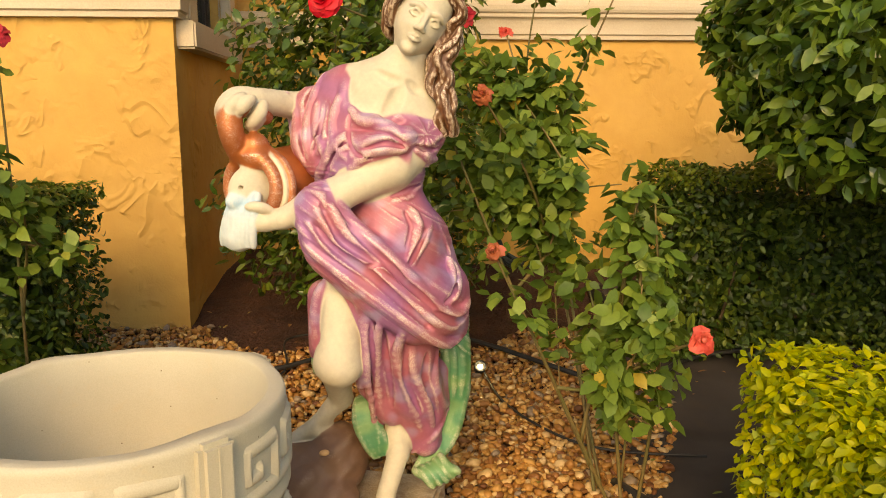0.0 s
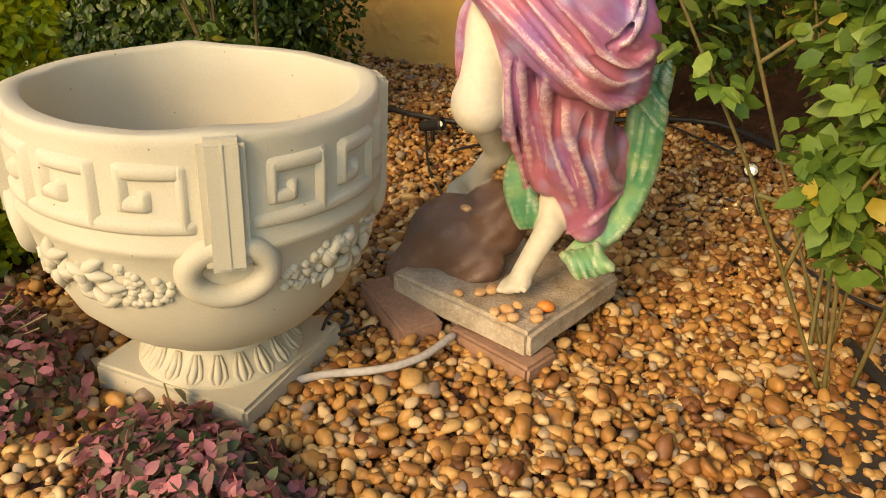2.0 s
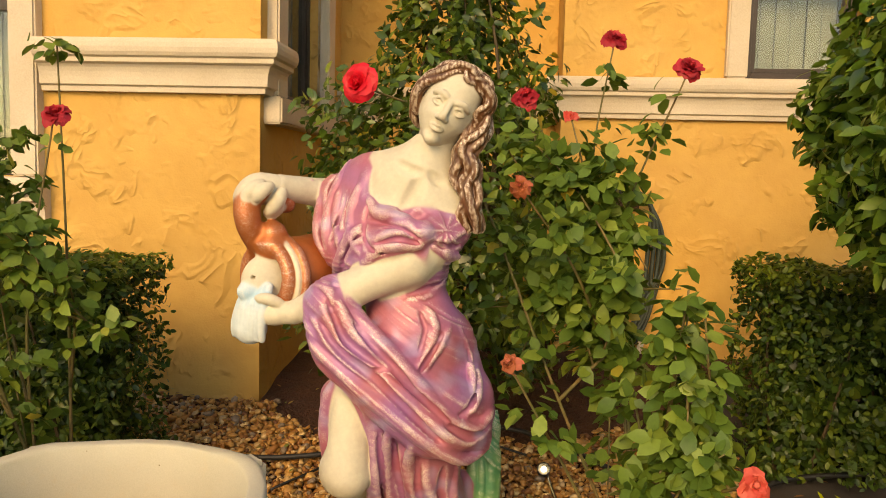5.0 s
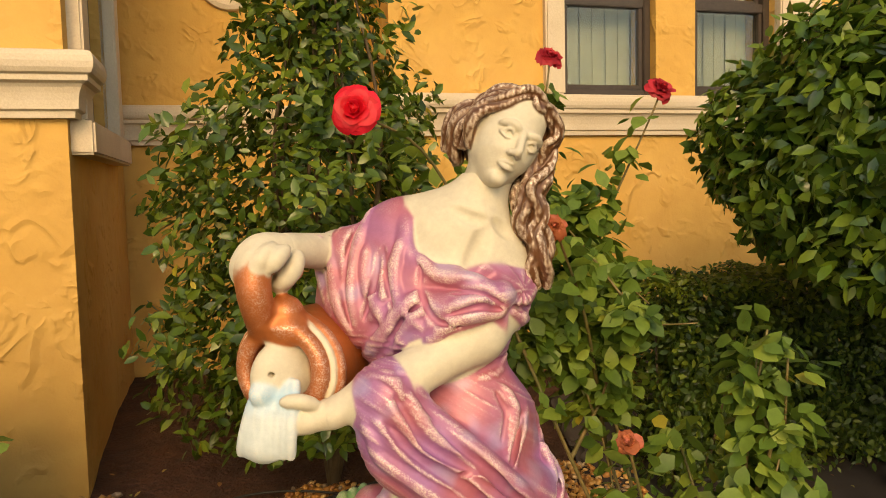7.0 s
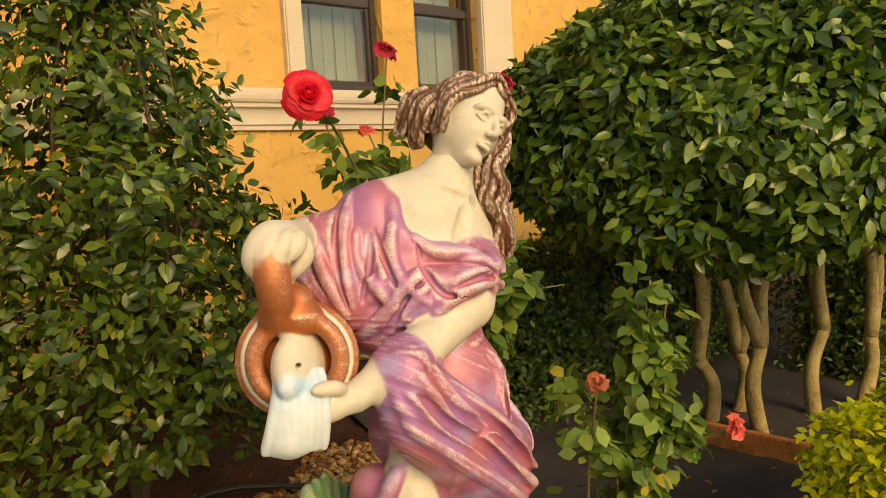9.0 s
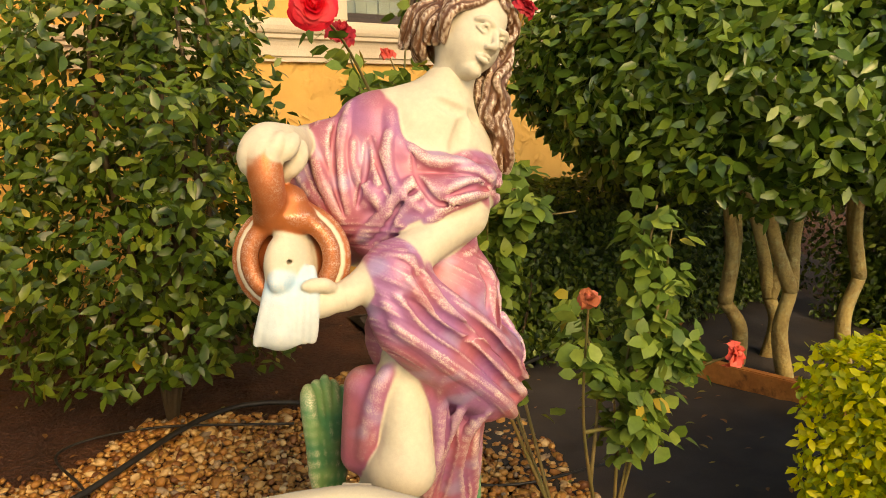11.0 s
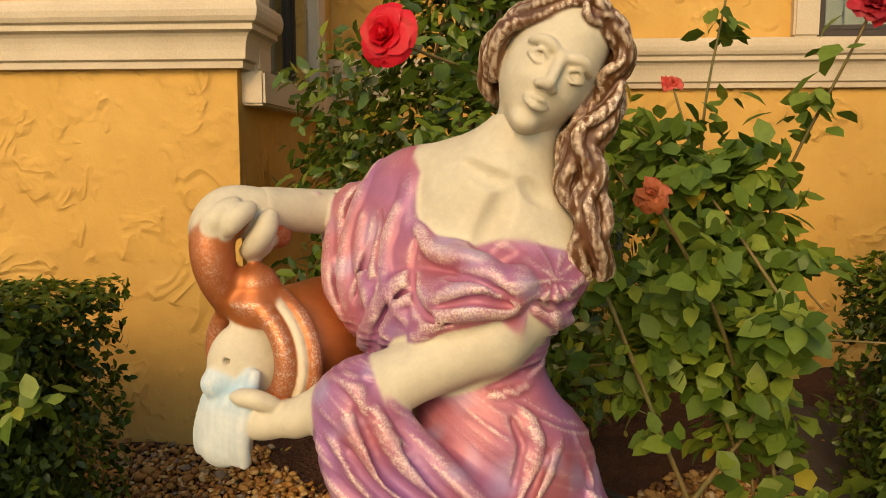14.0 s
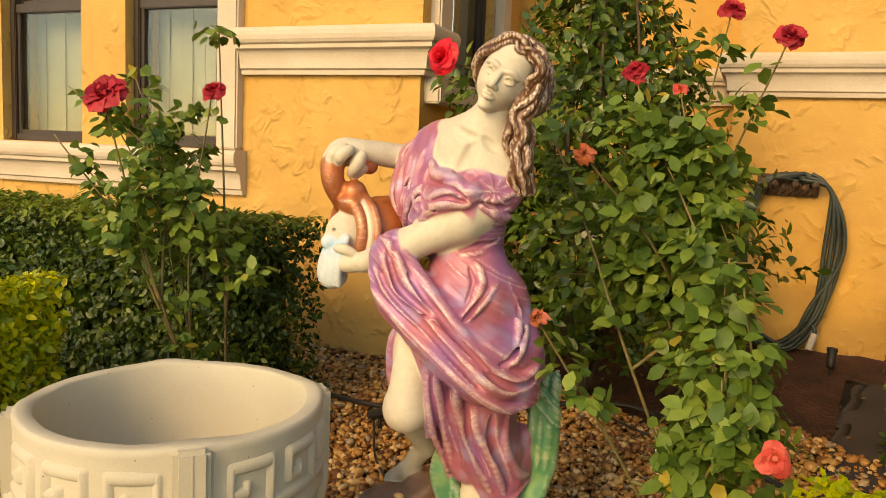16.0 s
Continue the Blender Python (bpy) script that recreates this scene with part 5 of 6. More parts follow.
# torso and shoulders
S.ell("skin", (-0.017, -0.075, 0.954), (0.0880, 0.0620, 0.0800), 25, 0.0300, 1, 0)
S.cap("skin", (-0.069, -0.048, 1.003), (-0.021, -0.080, 1.007), 0.0400, 0.0450, 0.0300)
S.cap("skin", (-0.010, -0.085, 0.987), (0.039, -0.095, 0.936), 0.0450, 0.0380, 0.0300)
S.cap("skin", (-0.004, -0.075, 1.008), (0.026, -0.095, 1.081), 0.0400, 0.0340, 0.0300)
S.cap("robe", (-0.012, -0.075, 0.905), (-0.030, -0.070, 0.799), 0.0700, 0.0600, 0.0300)
S.cap("robe", (-0.030, -0.070, 0.799), (-0.021, -0.055, 0.647), 0.0600, 0.1120, 0.0300)
S.ell("robe", (-0.045, -0.125, 0.867), (0.0450, 0.0400, 0.0400), 0, 0.0300, 1, 0)
S.ell("robe", (0.024, -0.125, 0.884), (0.0350, 0.0350, 0.0350), 0, 0.0300, 1, 0)
S.ell("robe", (-0.013, -0.100, 0.700), (0.0880, 0.0700, 0.0900), -10, 0.0300, 1, 0)
# sleeve over the raised arm
S.cap("robe", (-0.115, -0.025, 0.986), (-0.153, -0.015, 0.876), 0.0450, 0.0520, 0.0300)
S.cap("robe", (-0.153, -0.015, 0.876), (-0.108, -0.050, 0.816), 0.0500, 0.0550, 0.0300)
S.cap("robe", (-0.165, 0.000, 0.956), (-0.162, 0.000, 0.880), 0.0400, 0.0450, 0.0200)
S.cap("robe", (-0.182, 0.045, 0.952), (-0.170, 0.045, 0.862), 0.0340, 0.0420, 0.0300)
S.cap("robe", (-0.165, 0.045, 0.862), (-0.110, 0.020, 0.800), 0.0400, 0.0450, 0.0300)
S.cap("robe", (-0.107, -0.040, 1.003), (-0.119, -0.060, 0.917), 0.0290, 0.0360, 0.0200)
S.cap("robe", (-0.091, -0.080, 0.903), (-0.011, -0.100, 0.835), 0.0500, 0.0450, 0.0300)
# raised forearm
S.cap("skin", (-0.185, 0.040, 0.955), (-0.274, -0.042, 0.968), 0.0290, 0.0240, 0.0100)
# hand that grips the handle
U.chain("skin", [(-0.264, -0.040, 0.967), (-0.290, -0.052, 0.971), (-0.314, -0.060, 0.970), (-0.330, -0.062, 0.955), (-0.337, -0.064, 0.937)], 0.0185, 0.0100, 1, ends=0.75)
U.chain("skin", [(-0.314, -0.075, 0.975), (-0.330, -0.080, 0.959), (-0.338, -0.078, 0.936)], 0.0105, 0.0040, 1, ends=0.60)
U.chain("skin", [(-0.298, -0.082, 0.976), (-0.313, -0.092, 0.963), (-0.323, -0.092, 0.947)], 0.0105, 0.0040, 1, ends=0.60)
U.chain("skin", [(-0.281, -0.085, 0.972), (-0.294, -0.095, 0.961), (-0.305, -0.095, 0.947)], 0.0105, 0.0040, 1, ends=0.60)
U.chain("skin", [(-0.263, -0.070, 0.962), (-0.272, -0.075, 0.941), (-0.288, -0.070, 0.922)], 0.0120, 0.0050, 1, ends=0.60)
U.ell("skin", (-0.283, -0.055, 0.924), (0.0200, 0.0160, 0.0130), -20, 0.0080, 1, 0)
# lowered arm
S.cap("skin", (0.017, -0.125, 0.877), (-0.024, -0.145, 0.842), 0.0360, 0.0350, 0.0150)
S.cap("skin", (-0.024, -0.145, 0.842), (-0.126, -0.140, 0.794), 0.0350, 0.0325, 0.0150)
S.cap("skin", (-0.126, -0.140, 0.794), (-0.232, -0.115, 0.746), 0.0300, 0.0220, 0.0120)
# open palm
U.cap("skin", (-0.190, -0.125, 0.764), (-0.232, -0.115, 0.746), 0.0220, 0.0215, 0.0120)
U.ell("skin", (-0.264, -0.108, 0.741), (0.0360, 0.0200, 0.0210), -8, 0.0120, 1, 0)
U.chain("skin", [(-0.252, -0.115, 0.759), (-0.273, -0.122, 0.769), (-0.298, -0.115, 0.770)], 0.0090, 0.0050, 1, ends=0.60)
# knot, tie and hanging ends at the breast
S.ell("robe", (-0.008, -0.175, 0.901), (0.0200, 0.0160, 0.0160), 0, 0.0100, 1, 0)
S.cap("robe", (0.001, -0.165, 0.901), (0.046, -0.108, 0.900), 0.0180, 0.0360, 0.0140)
S.cap("robe", (-0.001, -0.160, 0.891), (0.035, -0.125, 0.861), 0.0160, 0.0200, 0.0120)
S.cap("robe", (-0.008, -0.170, 0.887), (-0.004, -0.160, 0.850), 0.0130, 0.0120, 0.0100)
S.chain("robe", [(-0.015, -0.170, 0.906), (-0.051, -0.150, 0.922), (-0.094, -0.105, 0.929), (-0.121, -0.070, 0.959)], 0.0110, 0.0140, 1, ends=0.60)
S.chain("robe", [(-0.015, -0.170, 0.896), (-0.053, -0.170, 0.885), (-0.101, -0.130, 0.886), (-0.147, -0.080, 0.871)], 0.0130, 0.0180, 1, ends=0.60)
S.chain("robe", [(-0.018, -0.165, 0.886), (-0.049, -0.160, 0.870), (-0.094, -0.140, 0.857), (-0.157, -0.080, 0.829)], 0.0120, 0.0180, 1, ends=0.60)
S.chain("robe", [(-0.092, -0.050, 1.027), (-0.105, -0.075, 0.995), (-0.108, -0.090, 0.959), (-0.085, -0.115, 0.927)], 0.0100, 0.0100, 1, ends=0.60)
# cuff and the broad sash that crosses to the hip
S.ell("robe", (-0.158, -0.135, 0.782), (0.0360, 0.0440, 0.0360), -25, 0.0140, 1, 0)
S.cap("robe", (-0.174, -0.132, 0.767), (-0.140, -0.125, 0.701), 0.0340, 0.0440, 0.0200)
S.chain("robe", [(-0.168, -0.145, 0.759), (-0.128, -0.150, 0.702), (-0.055, -0.155, 0.660), (0.026, -0.150, 0.610), (0.093, -0.100, 0.582)], 0.0420, 0.0200, 1, ends=0.75)
S.chain("robe", [(-0.180, -0.137, 0.742), (-0.150, -0.145, 0.675), (-0.094, -0.155, 0.639), (-0.023, -0.160, 0.586), (0.047, -0.155, 0.546), (0.105, -0.100, 0.540)], 0.0340, 0.0160, 1, ends=0.70)
S.chain("robe", [(-0.130, -0.132, 0.652), (-0.084, -0.150, 0.617), (-0.013, -0.155, 0.560), (0.058, -0.145, 0.532)], 0.0320, 0.0160, 1, ends=0.60)
S.cap("robe", (0.096, -0.090, 0.595), (0.095, -0.100, 0.523), 0.0300, 0.0260, 0.0200)
S.cap("robe", (0.054, -0.070, 0.696), (0.098, -0.070, 0.568), 0.0400, 0.0360, 0.0300)
# bare leg
S.cap("skin", (-0.125, -0.100, 0.613), (-0.131, -0.115, 0.448), 0.0340, 0.0430, 0.0200)
S.ell("skin", (-0.144, -0.100, 0.453), (0.0400, 0.0420, 0.0420), 0, 0.0200, 1, 0)
S.cap("skin", (-0.143, -0.080, 0.443), (-0.128, 0.020, 0.332), 0.0360, 0.0240, 0.0200)
S.cap("skin", (-0.128, 0.020, 0.332), (-0.184, 0.060, 0.255), 0.0240, 0.0170, 0.0120)
S.cap("skin", (-0.184, 0.060, 0.255), (-0.237, 0.100, 0.208), 0.0190, 0.0150, 0.0100)
# standing leg
S.cap("skin", (-0.010, 0.000, 0.302), (-0.008, -0.030, 0.222), 0.0280, 0.0240, 0.0150)
S.cap("skin", (-0.012, -0.040, 0.214), (-0.043, -0.070, 0.135), 0.0230, 0.0200, 0.0120)
S.ell("skin", (-0.054, -0.075, 0.118), (0.0300, 0.0330, 0.0150), -30, 0.0100, 1, 0)
S.cap("skin", (-0.073, -0.080, 0.114), (-0.077, -0.095, 0.107), 0.0070, 0.0060, 0.0030)
S.cap("skin", (-0.061, -0.080, 0.116), (-0.065, -0.097, 0.110), 0.0070, 0.0060, 0.0030)
S.cap("skin", (-0.049, -0.080, 0.119), (-0.053, -0.099, 0.114), 0.0070, 0.0060, 0.0030)
S.cap("skin", (-0.038, -0.080, 0.122), (-0.041, -0.101, 0.118), 0.0070, 0.0060, 0.0030)
S.cap("skin", (-0.027, -0.080, 0.126), (-0.029, -0.103, 0.123), 0.0070, 0.0060, 0.0030)
# skirt
S.cap("robe", (-0.002, -0.050, 0.581), (-0.003, -0.040, 0.478), 0.0920, 0.0800, 0.0300)
S.cap("robe", (-0.018, -0.040, 0.487), (0.022, -0.020, 0.361), 0.0850, 0.0660, 0.0300)
S.cap("robe", (0.025, -0.010, 0.358), (0.052, 0.000, 0.236), 0.0620, 0.0380, 0.0200)
S.cap("robe", (0.070, 0.000, 0.320), (0.052, -0.020, 0.219), 0.0340, 0.0180, 0.0150)
S.cap("robe", (0.079, 0.020, 0.381), (0.096, 0.020, 0.284), 0.0300, 0.0140, 0.0150)
S.cap("robe", (-0.092, -0.050, 0.497), (-0.065, -0.040, 0.382), 0.0180, 0.0300, 0.0120)
S.cap("robe", (-0.065, -0.040, 0.382), (-0.026, -0.030, 0.309), 0.0280, 0.0240, 0.0150)
S.chain("robe", [(-0.137, -0.115, 0.629), (-0.166, -0.100, 0.591), (-0.176, -0.080, 0.520), (-0.174, -0.060, 0.459)], 0.0130, 0.0100, 1, ends=0.60)
S.chain("robe", [(-0.125, -0.130, 0.629), (-0.090, -0.135, 0.561), (-0.072, -0.125, 0.496), (-0.091, -0.090, 0.396)], 0.0130, 0.0100, 1, ends=0.60)
S.cap("robe", (-0.157, -0.050, 0.577), (-0.164, -0.030, 0.459), 0.0350, 0.0300, 0.0200)
# head
T.cap("skin", (0.012, -0.084, 1.047), (0.026, -0.095, 1.081), 0.0355, 0.0330, 0.0200)
T.ell("skin", (0.038, -0.108, 1.117), (0.0490, 0.0560, 0.0660), 30, 0.0120, 1, 0)
T.cap("skin", (0.022, -0.130, 1.089), (0.009, -0.134, 1.066), 0.0300, 0.0150, 0.0180)
T.ell("skin", (0.057, -0.120, 1.150), (0.0400, 0.0360, 0.0320), 30, 0.0120, 1, 0)
T.cap("", (0.023, -0.173, 1.123), (0.011, -0.164, 1.129), 0.0080, 0.0070, 0.0080, -1)
T.ell("skin", (0.018, -0.153, 1.124), (0.0105, 0.0075, 0.0062), 30, 0.0020, 1, 0)
T.chain("skin", [(0.028, -0.160, 1.118), (0.022, -0.163, 1.129), (0.008, -0.154, 1.129)], 0.0019, 0.0022, 1, ends=0.45)
T.chain("skin", [(0.027, -0.159, 1.117), (0.015, -0.161, 1.118), (0.008, -0.154, 1.128)], 0.0014, 0.0020, 1, ends=0.45)
T.cap("", (0.019, -0.163, 1.124), (0.019, -0.160, 1.124), 0.0014, 0.0014, 0.0010, -1)
T.chain("skin", [(0.010, -0.151, 1.140), (0.025, -0.162, 1.138), (0.036, -0.164, 1.127)], 0.0032, 0.0060, 1, ends=0.45)
T.ell("skin", (0.018, -0.166, 1.097), (0.0050, 0.0055, 0.0045), 30, 0.0030, 1, 0)
T.cap("", (0.019, -0.174, 1.093), (0.019, -0.169, 1.093), 0.0016, 0.0016, 0.0010, -1)
T.cap("", (0.051, -0.173, 1.107), (0.063, -0.164, 1.099), 0.0080, 0.0070, 0.0080, -1)
T.ell("skin", (0.055, -0.153, 1.103), (0.0105, 0.0075, 0.0062), 30, 0.0020, 1, 0)
T.chain("skin", [(0.044, -0.160, 1.108), (0.057, -0.163, 1.109), (0.064, -0.154, 1.097)], 0.0019, 0.0022, 1, ends=0.45)
T.chain("skin", [(0.044, -0.159, 1.107), (0.051, -0.161, 1.097), (0.063, -0.154, 1.096)], 0.0014, 0.0020, 1, ends=0.45)
T.cap("", (0.054, -0.163, 1.104), (0.054, -0.160, 1.104), 0.0014, 0.0014, 0.0010, -1)
T.chain("skin", [(0.072, -0.151, 1.104), (0.063, -0.162, 1.116), (0.048, -0.164, 1.120)], 0.0032, 0.0060, 1, ends=0.45)
T.ell("skin", (0.031, -0.166, 1.090), (0.0050, 0.0055, 0.0045), 30, 0.0030, 1, 0)
T.cap("", (0.027, -0.174, 1.088), (0.027, -0.169, 1.089), 0.0016, 0.0016, 0.0010, -1)
T.cap("skin", (0.041, -0.163, 1.122), (0.028, -0.174, 1.098), 0.0048, 0.0058, 0.0060)
T.ell("skin", (0.025, -0.172, 1.095), (0.0062, 0.0060, 0.0052), 30, 0.0040, 1, 0)
T.chain("skin", [(0.005, -0.156, 1.086), (0.015, -0.164, 1.084), (0.018, -0.164, 1.081), (0.022, -0.164, 1.080), (0.028, -0.156, 1.072)], 0.0027, 0.0020, 1, ends=0.45)
T.chain("skin", [(0.005, -0.156, 1.083), (0.014, -0.164, 1.075), (0.025, -0.156, 1.071)], 0.0033, 0.0020, 1, ends=0.45)
T.chain("", [(0.003, -0.160, 1.086), (0.016, -0.167, 1.079), (0.029, -0.160, 1.071)], 0.0010, 0.0010, -1, ends=0.45)
T.ell("skin", (0.006, -0.147, 1.061), (0.0125, 0.0105, 0.0095), 30, 0.0080, 1, 0)
# hair: cap, then wavy locks swept back from a parting
def on_head(right, ahead, up):
    """A place on the tilted head: to its picture-right, towards the viewer, towards the crown."""
    return Vector((0.047 + 0.866 * right + 0.5 * up, -0.096 - ahead, 1.124 - 0.5 * right + 0.866 * up))


def lock(pts, r, wave=0.005, turns=2.0, phase=0.0, strands=3):
    """A thick lock: strands that wind round one waving line."""
    line = smooth_line(pts, 7)
    n = len(line) - 1
    for j in range(strands):
        bent = []
        for i, p in enumerate(line):
            t = i / n
            d = (line[min(i + 1, n)] - line[max(i - 1, 0)]).normalized()
            u = d.orthogonal().normalized()
            if abs(d.y) < 0.9:
                u = (Vector((0, -1, 0)) - d * -d.y).normalized()
            w = d.cross(u)
            a = 2 * math.pi * (j / strands + 0.45 * t) + phase
            grip = r * 0.62 * (0.35 + 0.65 * math.sin(math.pi * min(1.0, 0.15 + 0.85 * t)) ** 0.5)
            bent.append(p + w * (wave * math.sin(2 * math.pi * turns * t + phase)) + u * math.cos(a) * grip + w * math.sin(a) * grip)
        m = len(bent) - 1
        for i in range(m):
            f0, f1 = (0.55 + 0.45 * math.sin(math.pi * (0.08 + 0.86 * k / m)) ** 0.6 for k in (i, i + 1))
            T.cap("hair", bent[i], bent[i + 1], r * 0.66 * f0, r * 0.66 * f1, 0.0016)


T.ell("hair", on_head(0.0, -0.016, 0.020), (0.0560, 0.0500, 0.0560), 30, 0.0080, 1, 0)
T.ell("hair", on_head(-0.004, -0.034, 0.002), (0.0520, 0.0440, 0.0600), 30, 0.0080, 1, 0)
for k in range(7):
    f = 0.050 - 0.017 * k
    dip = 0.004 * abs(k - 2)
    # from the parting over the nearer temple to the knot of hair at the back
    lock([on_head(0.010, f + 0.002, 0.061 - dip), on_head(-0.018, f + 0.002, 0.061 - dip), on_head(-0.042, f - 0.006, 0.042 - dip), on_head(-0.058, f - 0.020, 0.012), on_head(-0.062, f - 0.028, -0.016), on_head(-0.052 + 0.004 * (k % 2), f - 0.040, -0.046)], 0.0098, 0.0042, 1.6 + 0.25 * (k % 3), 1.3 * k)
    # and over the other one, down beside the cheek
    lock([on_head(0.014, f, 0.061 - dip), on_head(0.034, f - 0.004, 0.052 - dip), on_head(0.052, f - 0.012, 0.026), on_head(0.057, f - 0.016, -0.004), on_head(0.059, f - 0.020, -0.034)], 0.0098, 0.0045, 1.5 + 0.3 * (k % 2), 0.8 + 1.7 * k)
# curl at the parting and the fringe of the hairline
lock([on_head(0.030, 0.045, 0.052), on_head(0.014, 0.056, 0.047), on_head(0.000, 0.058, 0.046), on_head(-0.010, 0.054, 0.056)], 0.0062, 0.002, 1.0, 0.3, 2)
lock([on_head(0.034, 0.046, 0.046), on_head(0.046, 0.044, 0.024), on_head(0.048, 0.040, 0.004), on_head(0.055, 0.032, -0.020)], 0.0075, 0.003, 1.5, 2.0, 2)
lock([on_head(-0.030, 0.048, 0.046), on_head(-0.045, 0.036, 0.026), on_head(-0.052, 0.018, 0.006), on_head(-0.060, 0.004, -0.004)], 0.0080, 0.003, 1.5, 1.0, 2)
# rolled knot low at the back
for k in range(4):
    lock([on_head(-0.060 + 0.006 * k, -0.018 - 0.012 * k, 0.012), on_head(-0.068 + 0.008 * k, -0.026 - 0.012 * k, -0.016), on_head(-0.058 + 0.008 * k, -0.034 - 0.010 * k, -0.044), on_head(-0.036, -0.040 - 0.006 * k, -0.062)], 0.0100, 0.003, 1.4, 0.9 * k)
for k in range(3):
    lock([on_head(0.056, -0.020 - 0.014 * k, 0.016), on_head(0.066, -0.026 - 0.012 * k, -0.010), on_head(0.064, -0.030 - 0.012 * k, -0.038), on_head(0.046, -0.034, -0.056)], 0.0115, 0.004, 1.3, 1.1 * k)
# long locks that fall beside the neck on to the shoulder
for k, (da, dq) in enumerate(((-0.012, -0.014), (0.010, -0.016), (-0.008, 0.006), (0.014, 0.004), (0.002, -0.022))):
    lock([(0.098 + da * 0.5, -0.108 + dq, 1.100), (0.084 + da, -0.112 + dq, 1.070), (0.068 + da, -0.114 + dq, 1.044), (0.072 + da, -0.116 + dq, 1.016), (0.066 + da, -0.114 + dq, 0.988), (0.078 + da, -0.118 + dq, 0.960), (0.080 + da, -0.120 + dq, 0.930), (0.086 + da * 0.6, -0.118 + dq * 0.6, 0.902)], 0.0108, 0.0060, 2.3, 0.9 + 0.75 * k)
# jar: body, then the mouth's rolled rings round a pale disc
def jar_at(a, q, z):
    """Jar sizes were taken at 1 : 1.12."""
    return (-0.250 + 1.12 * (a + 0.262), -0.030 + 1.12 * (q + 0.050), 0.800 + 1.12 * (z - 0.806))


U.cap("jar", jar_at(-0.256, -0.027, 0.804), jar_at(-0.230, 0.010, 0.806), 0.0770, 0.0740, 0.0120)
U.cap("jar", jar_at(-0.230, 0.010, 0.806), jar_at(-0.187, 0.072, 0.810), 0.0710, 0.0450, 0.0200)
U.ell("skin", jar_at(-0.297, -0.084, 0.801), (0.0490, 0.0290, 0.0510), 0, 0.0060, 1, 22)
for tone, mid, ring, thick in (("jar", (-0.298, -0.086, 0.809), 0.0510, 0.0125), ("cream", (-0.2917, -0.077, 0.807), 0.0625, 0.0062), ("jar", (-0.285, -0.068, 0.805), 0.0665, 0.0100)):
    turns = [radians(-52 + 284 * k / 26) for k in range(27)]
    line = [jar_at(mid[0] + 0.814 * ring * math.cos(t), mid[1] - 0.581 * ring * math.cos(t), mid[2] + ring * math.sin(t)) for t in turns]
    for p, q in zip(line, line[1:]):
        U.cap(tone, p, q, thick, thick, 0.0007)
U.cap("", jar_at(-0.334, -0.137, 0.810), jar_at(-0.307, -0.099, 0.810), 0.0036, 0.0036, 0.0010, -1)
# jar handle
U.chain("jar", [(-0.312, -0.050, 0.858), (-0.321, -0.075, 0.891), (-0.326, -0.080, 0.920), (-0.324, -0.075, 0.946), (-0.308, -0.065, 0.961), (-0.287, -0.045, 0.955), (-0.264, -0.025, 0.936)], 0.0195, 0.0100, 1, ends=0.80)
U.cap("jar", (-0.282, -0.063, 0.866), (-0.282, -0.063, 0.881), 0.0340, 0.0260, 0.0120)
# poured water over the open palm
for k in range(8):
    w = k / 7
    U.chain("water", [(-0.322 + 0.044 * w, -0.072 - 0.030 * w, 0.790), (-0.336 + 0.050 * w, -0.080 - 0.036 * w, 0.755), (-0.346 + 0.056 * w, -0.078 - 0.040 * w, 0.722), (-0.350 + 0.060 * w, -0.068 - 0.044 * w, 0.694)], 0.0078, 0.0030, 1, ends=0.85)
U.cap("water", (-0.315, -0.080, 0.746), (-0.318, -0.078, 0.708), 0.0250, 0.0300, 0.0100)
U.ell("water", (-0.307, -0.084, 0.778), (0.0350, 0.0180, 0.0230), 0, 0.0040, 1, 22)
# rock and reeds
S.ell("rock", (-0.223, 0.060, 0.128), (0.1000, 0.0900, 0.0750), -28, 0.0200, 1, 0)
S.ell("rock", (-0.285, 0.030, 0.059), (0.0700, 0.0750, 0.0450), -40, 0.0300, 1, 0)
S.ell("rock", (-0.131, 0.050, 0.181), (0.0600, 0.0600, 0.0750), 0, 0.0300, 1, 0)
S.ell("rock", (-0.152, -0.010, 0.102), (0.0600, 0.0400, 0.0500), -20, 0.0200, 1, 0)
S.chain("reed", [(0.148, 0.035, 0.527), (0.145, 0.030, 0.467), (0.148, 0.025, 0.394), (0.141, 0.020, 0.306), (0.119, 0.000, 0.235), (0.074, -0.025, 0.183)], 0.0125, 0.0016, 1, ends=0.60)
S.chain("reed", [(0.140, 0.043, 0.519), (0.136, 0.030, 0.465), (0.140, 0.019, 0.395), (0.132, 0.020, 0.304), (0.109, 0.000, 0.233), (0.065, -0.025, 0.180)], 0.0125, 0.0016, 1, ends=0.60)
S.chain("reed", [(0.132, 0.051, 0.512), (0.128, 0.030, 0.464), (0.131, 0.025, 0.391), (0.124, 0.020, 0.302), (0.098, 0.000, 0.230), (0.056, -0.025, 0.178)], 0.0125, 0.0016, 1, ends=0.60)
S.chain("reed", [(0.125, 0.035, 0.510), (0.119, 0.030, 0.462), (0.122, 0.019, 0.391), (0.115, 0.020, 0.300), (0.087, 0.000, 0.227), (0.047, -0.025, 0.175)], 0.0125, 0.0016, 1, ends=0.60)
S.chain("reed", [(0.116, 0.043, 0.503), (0.111, 0.030, 0.461), (0.113, 0.025, 0.387), (0.106, 0.020, 0.298), (0.076, 0.000, 0.224), (0.038, -0.025, 0.173)], 0.0125, 0.0016, 1, ends=0.60)
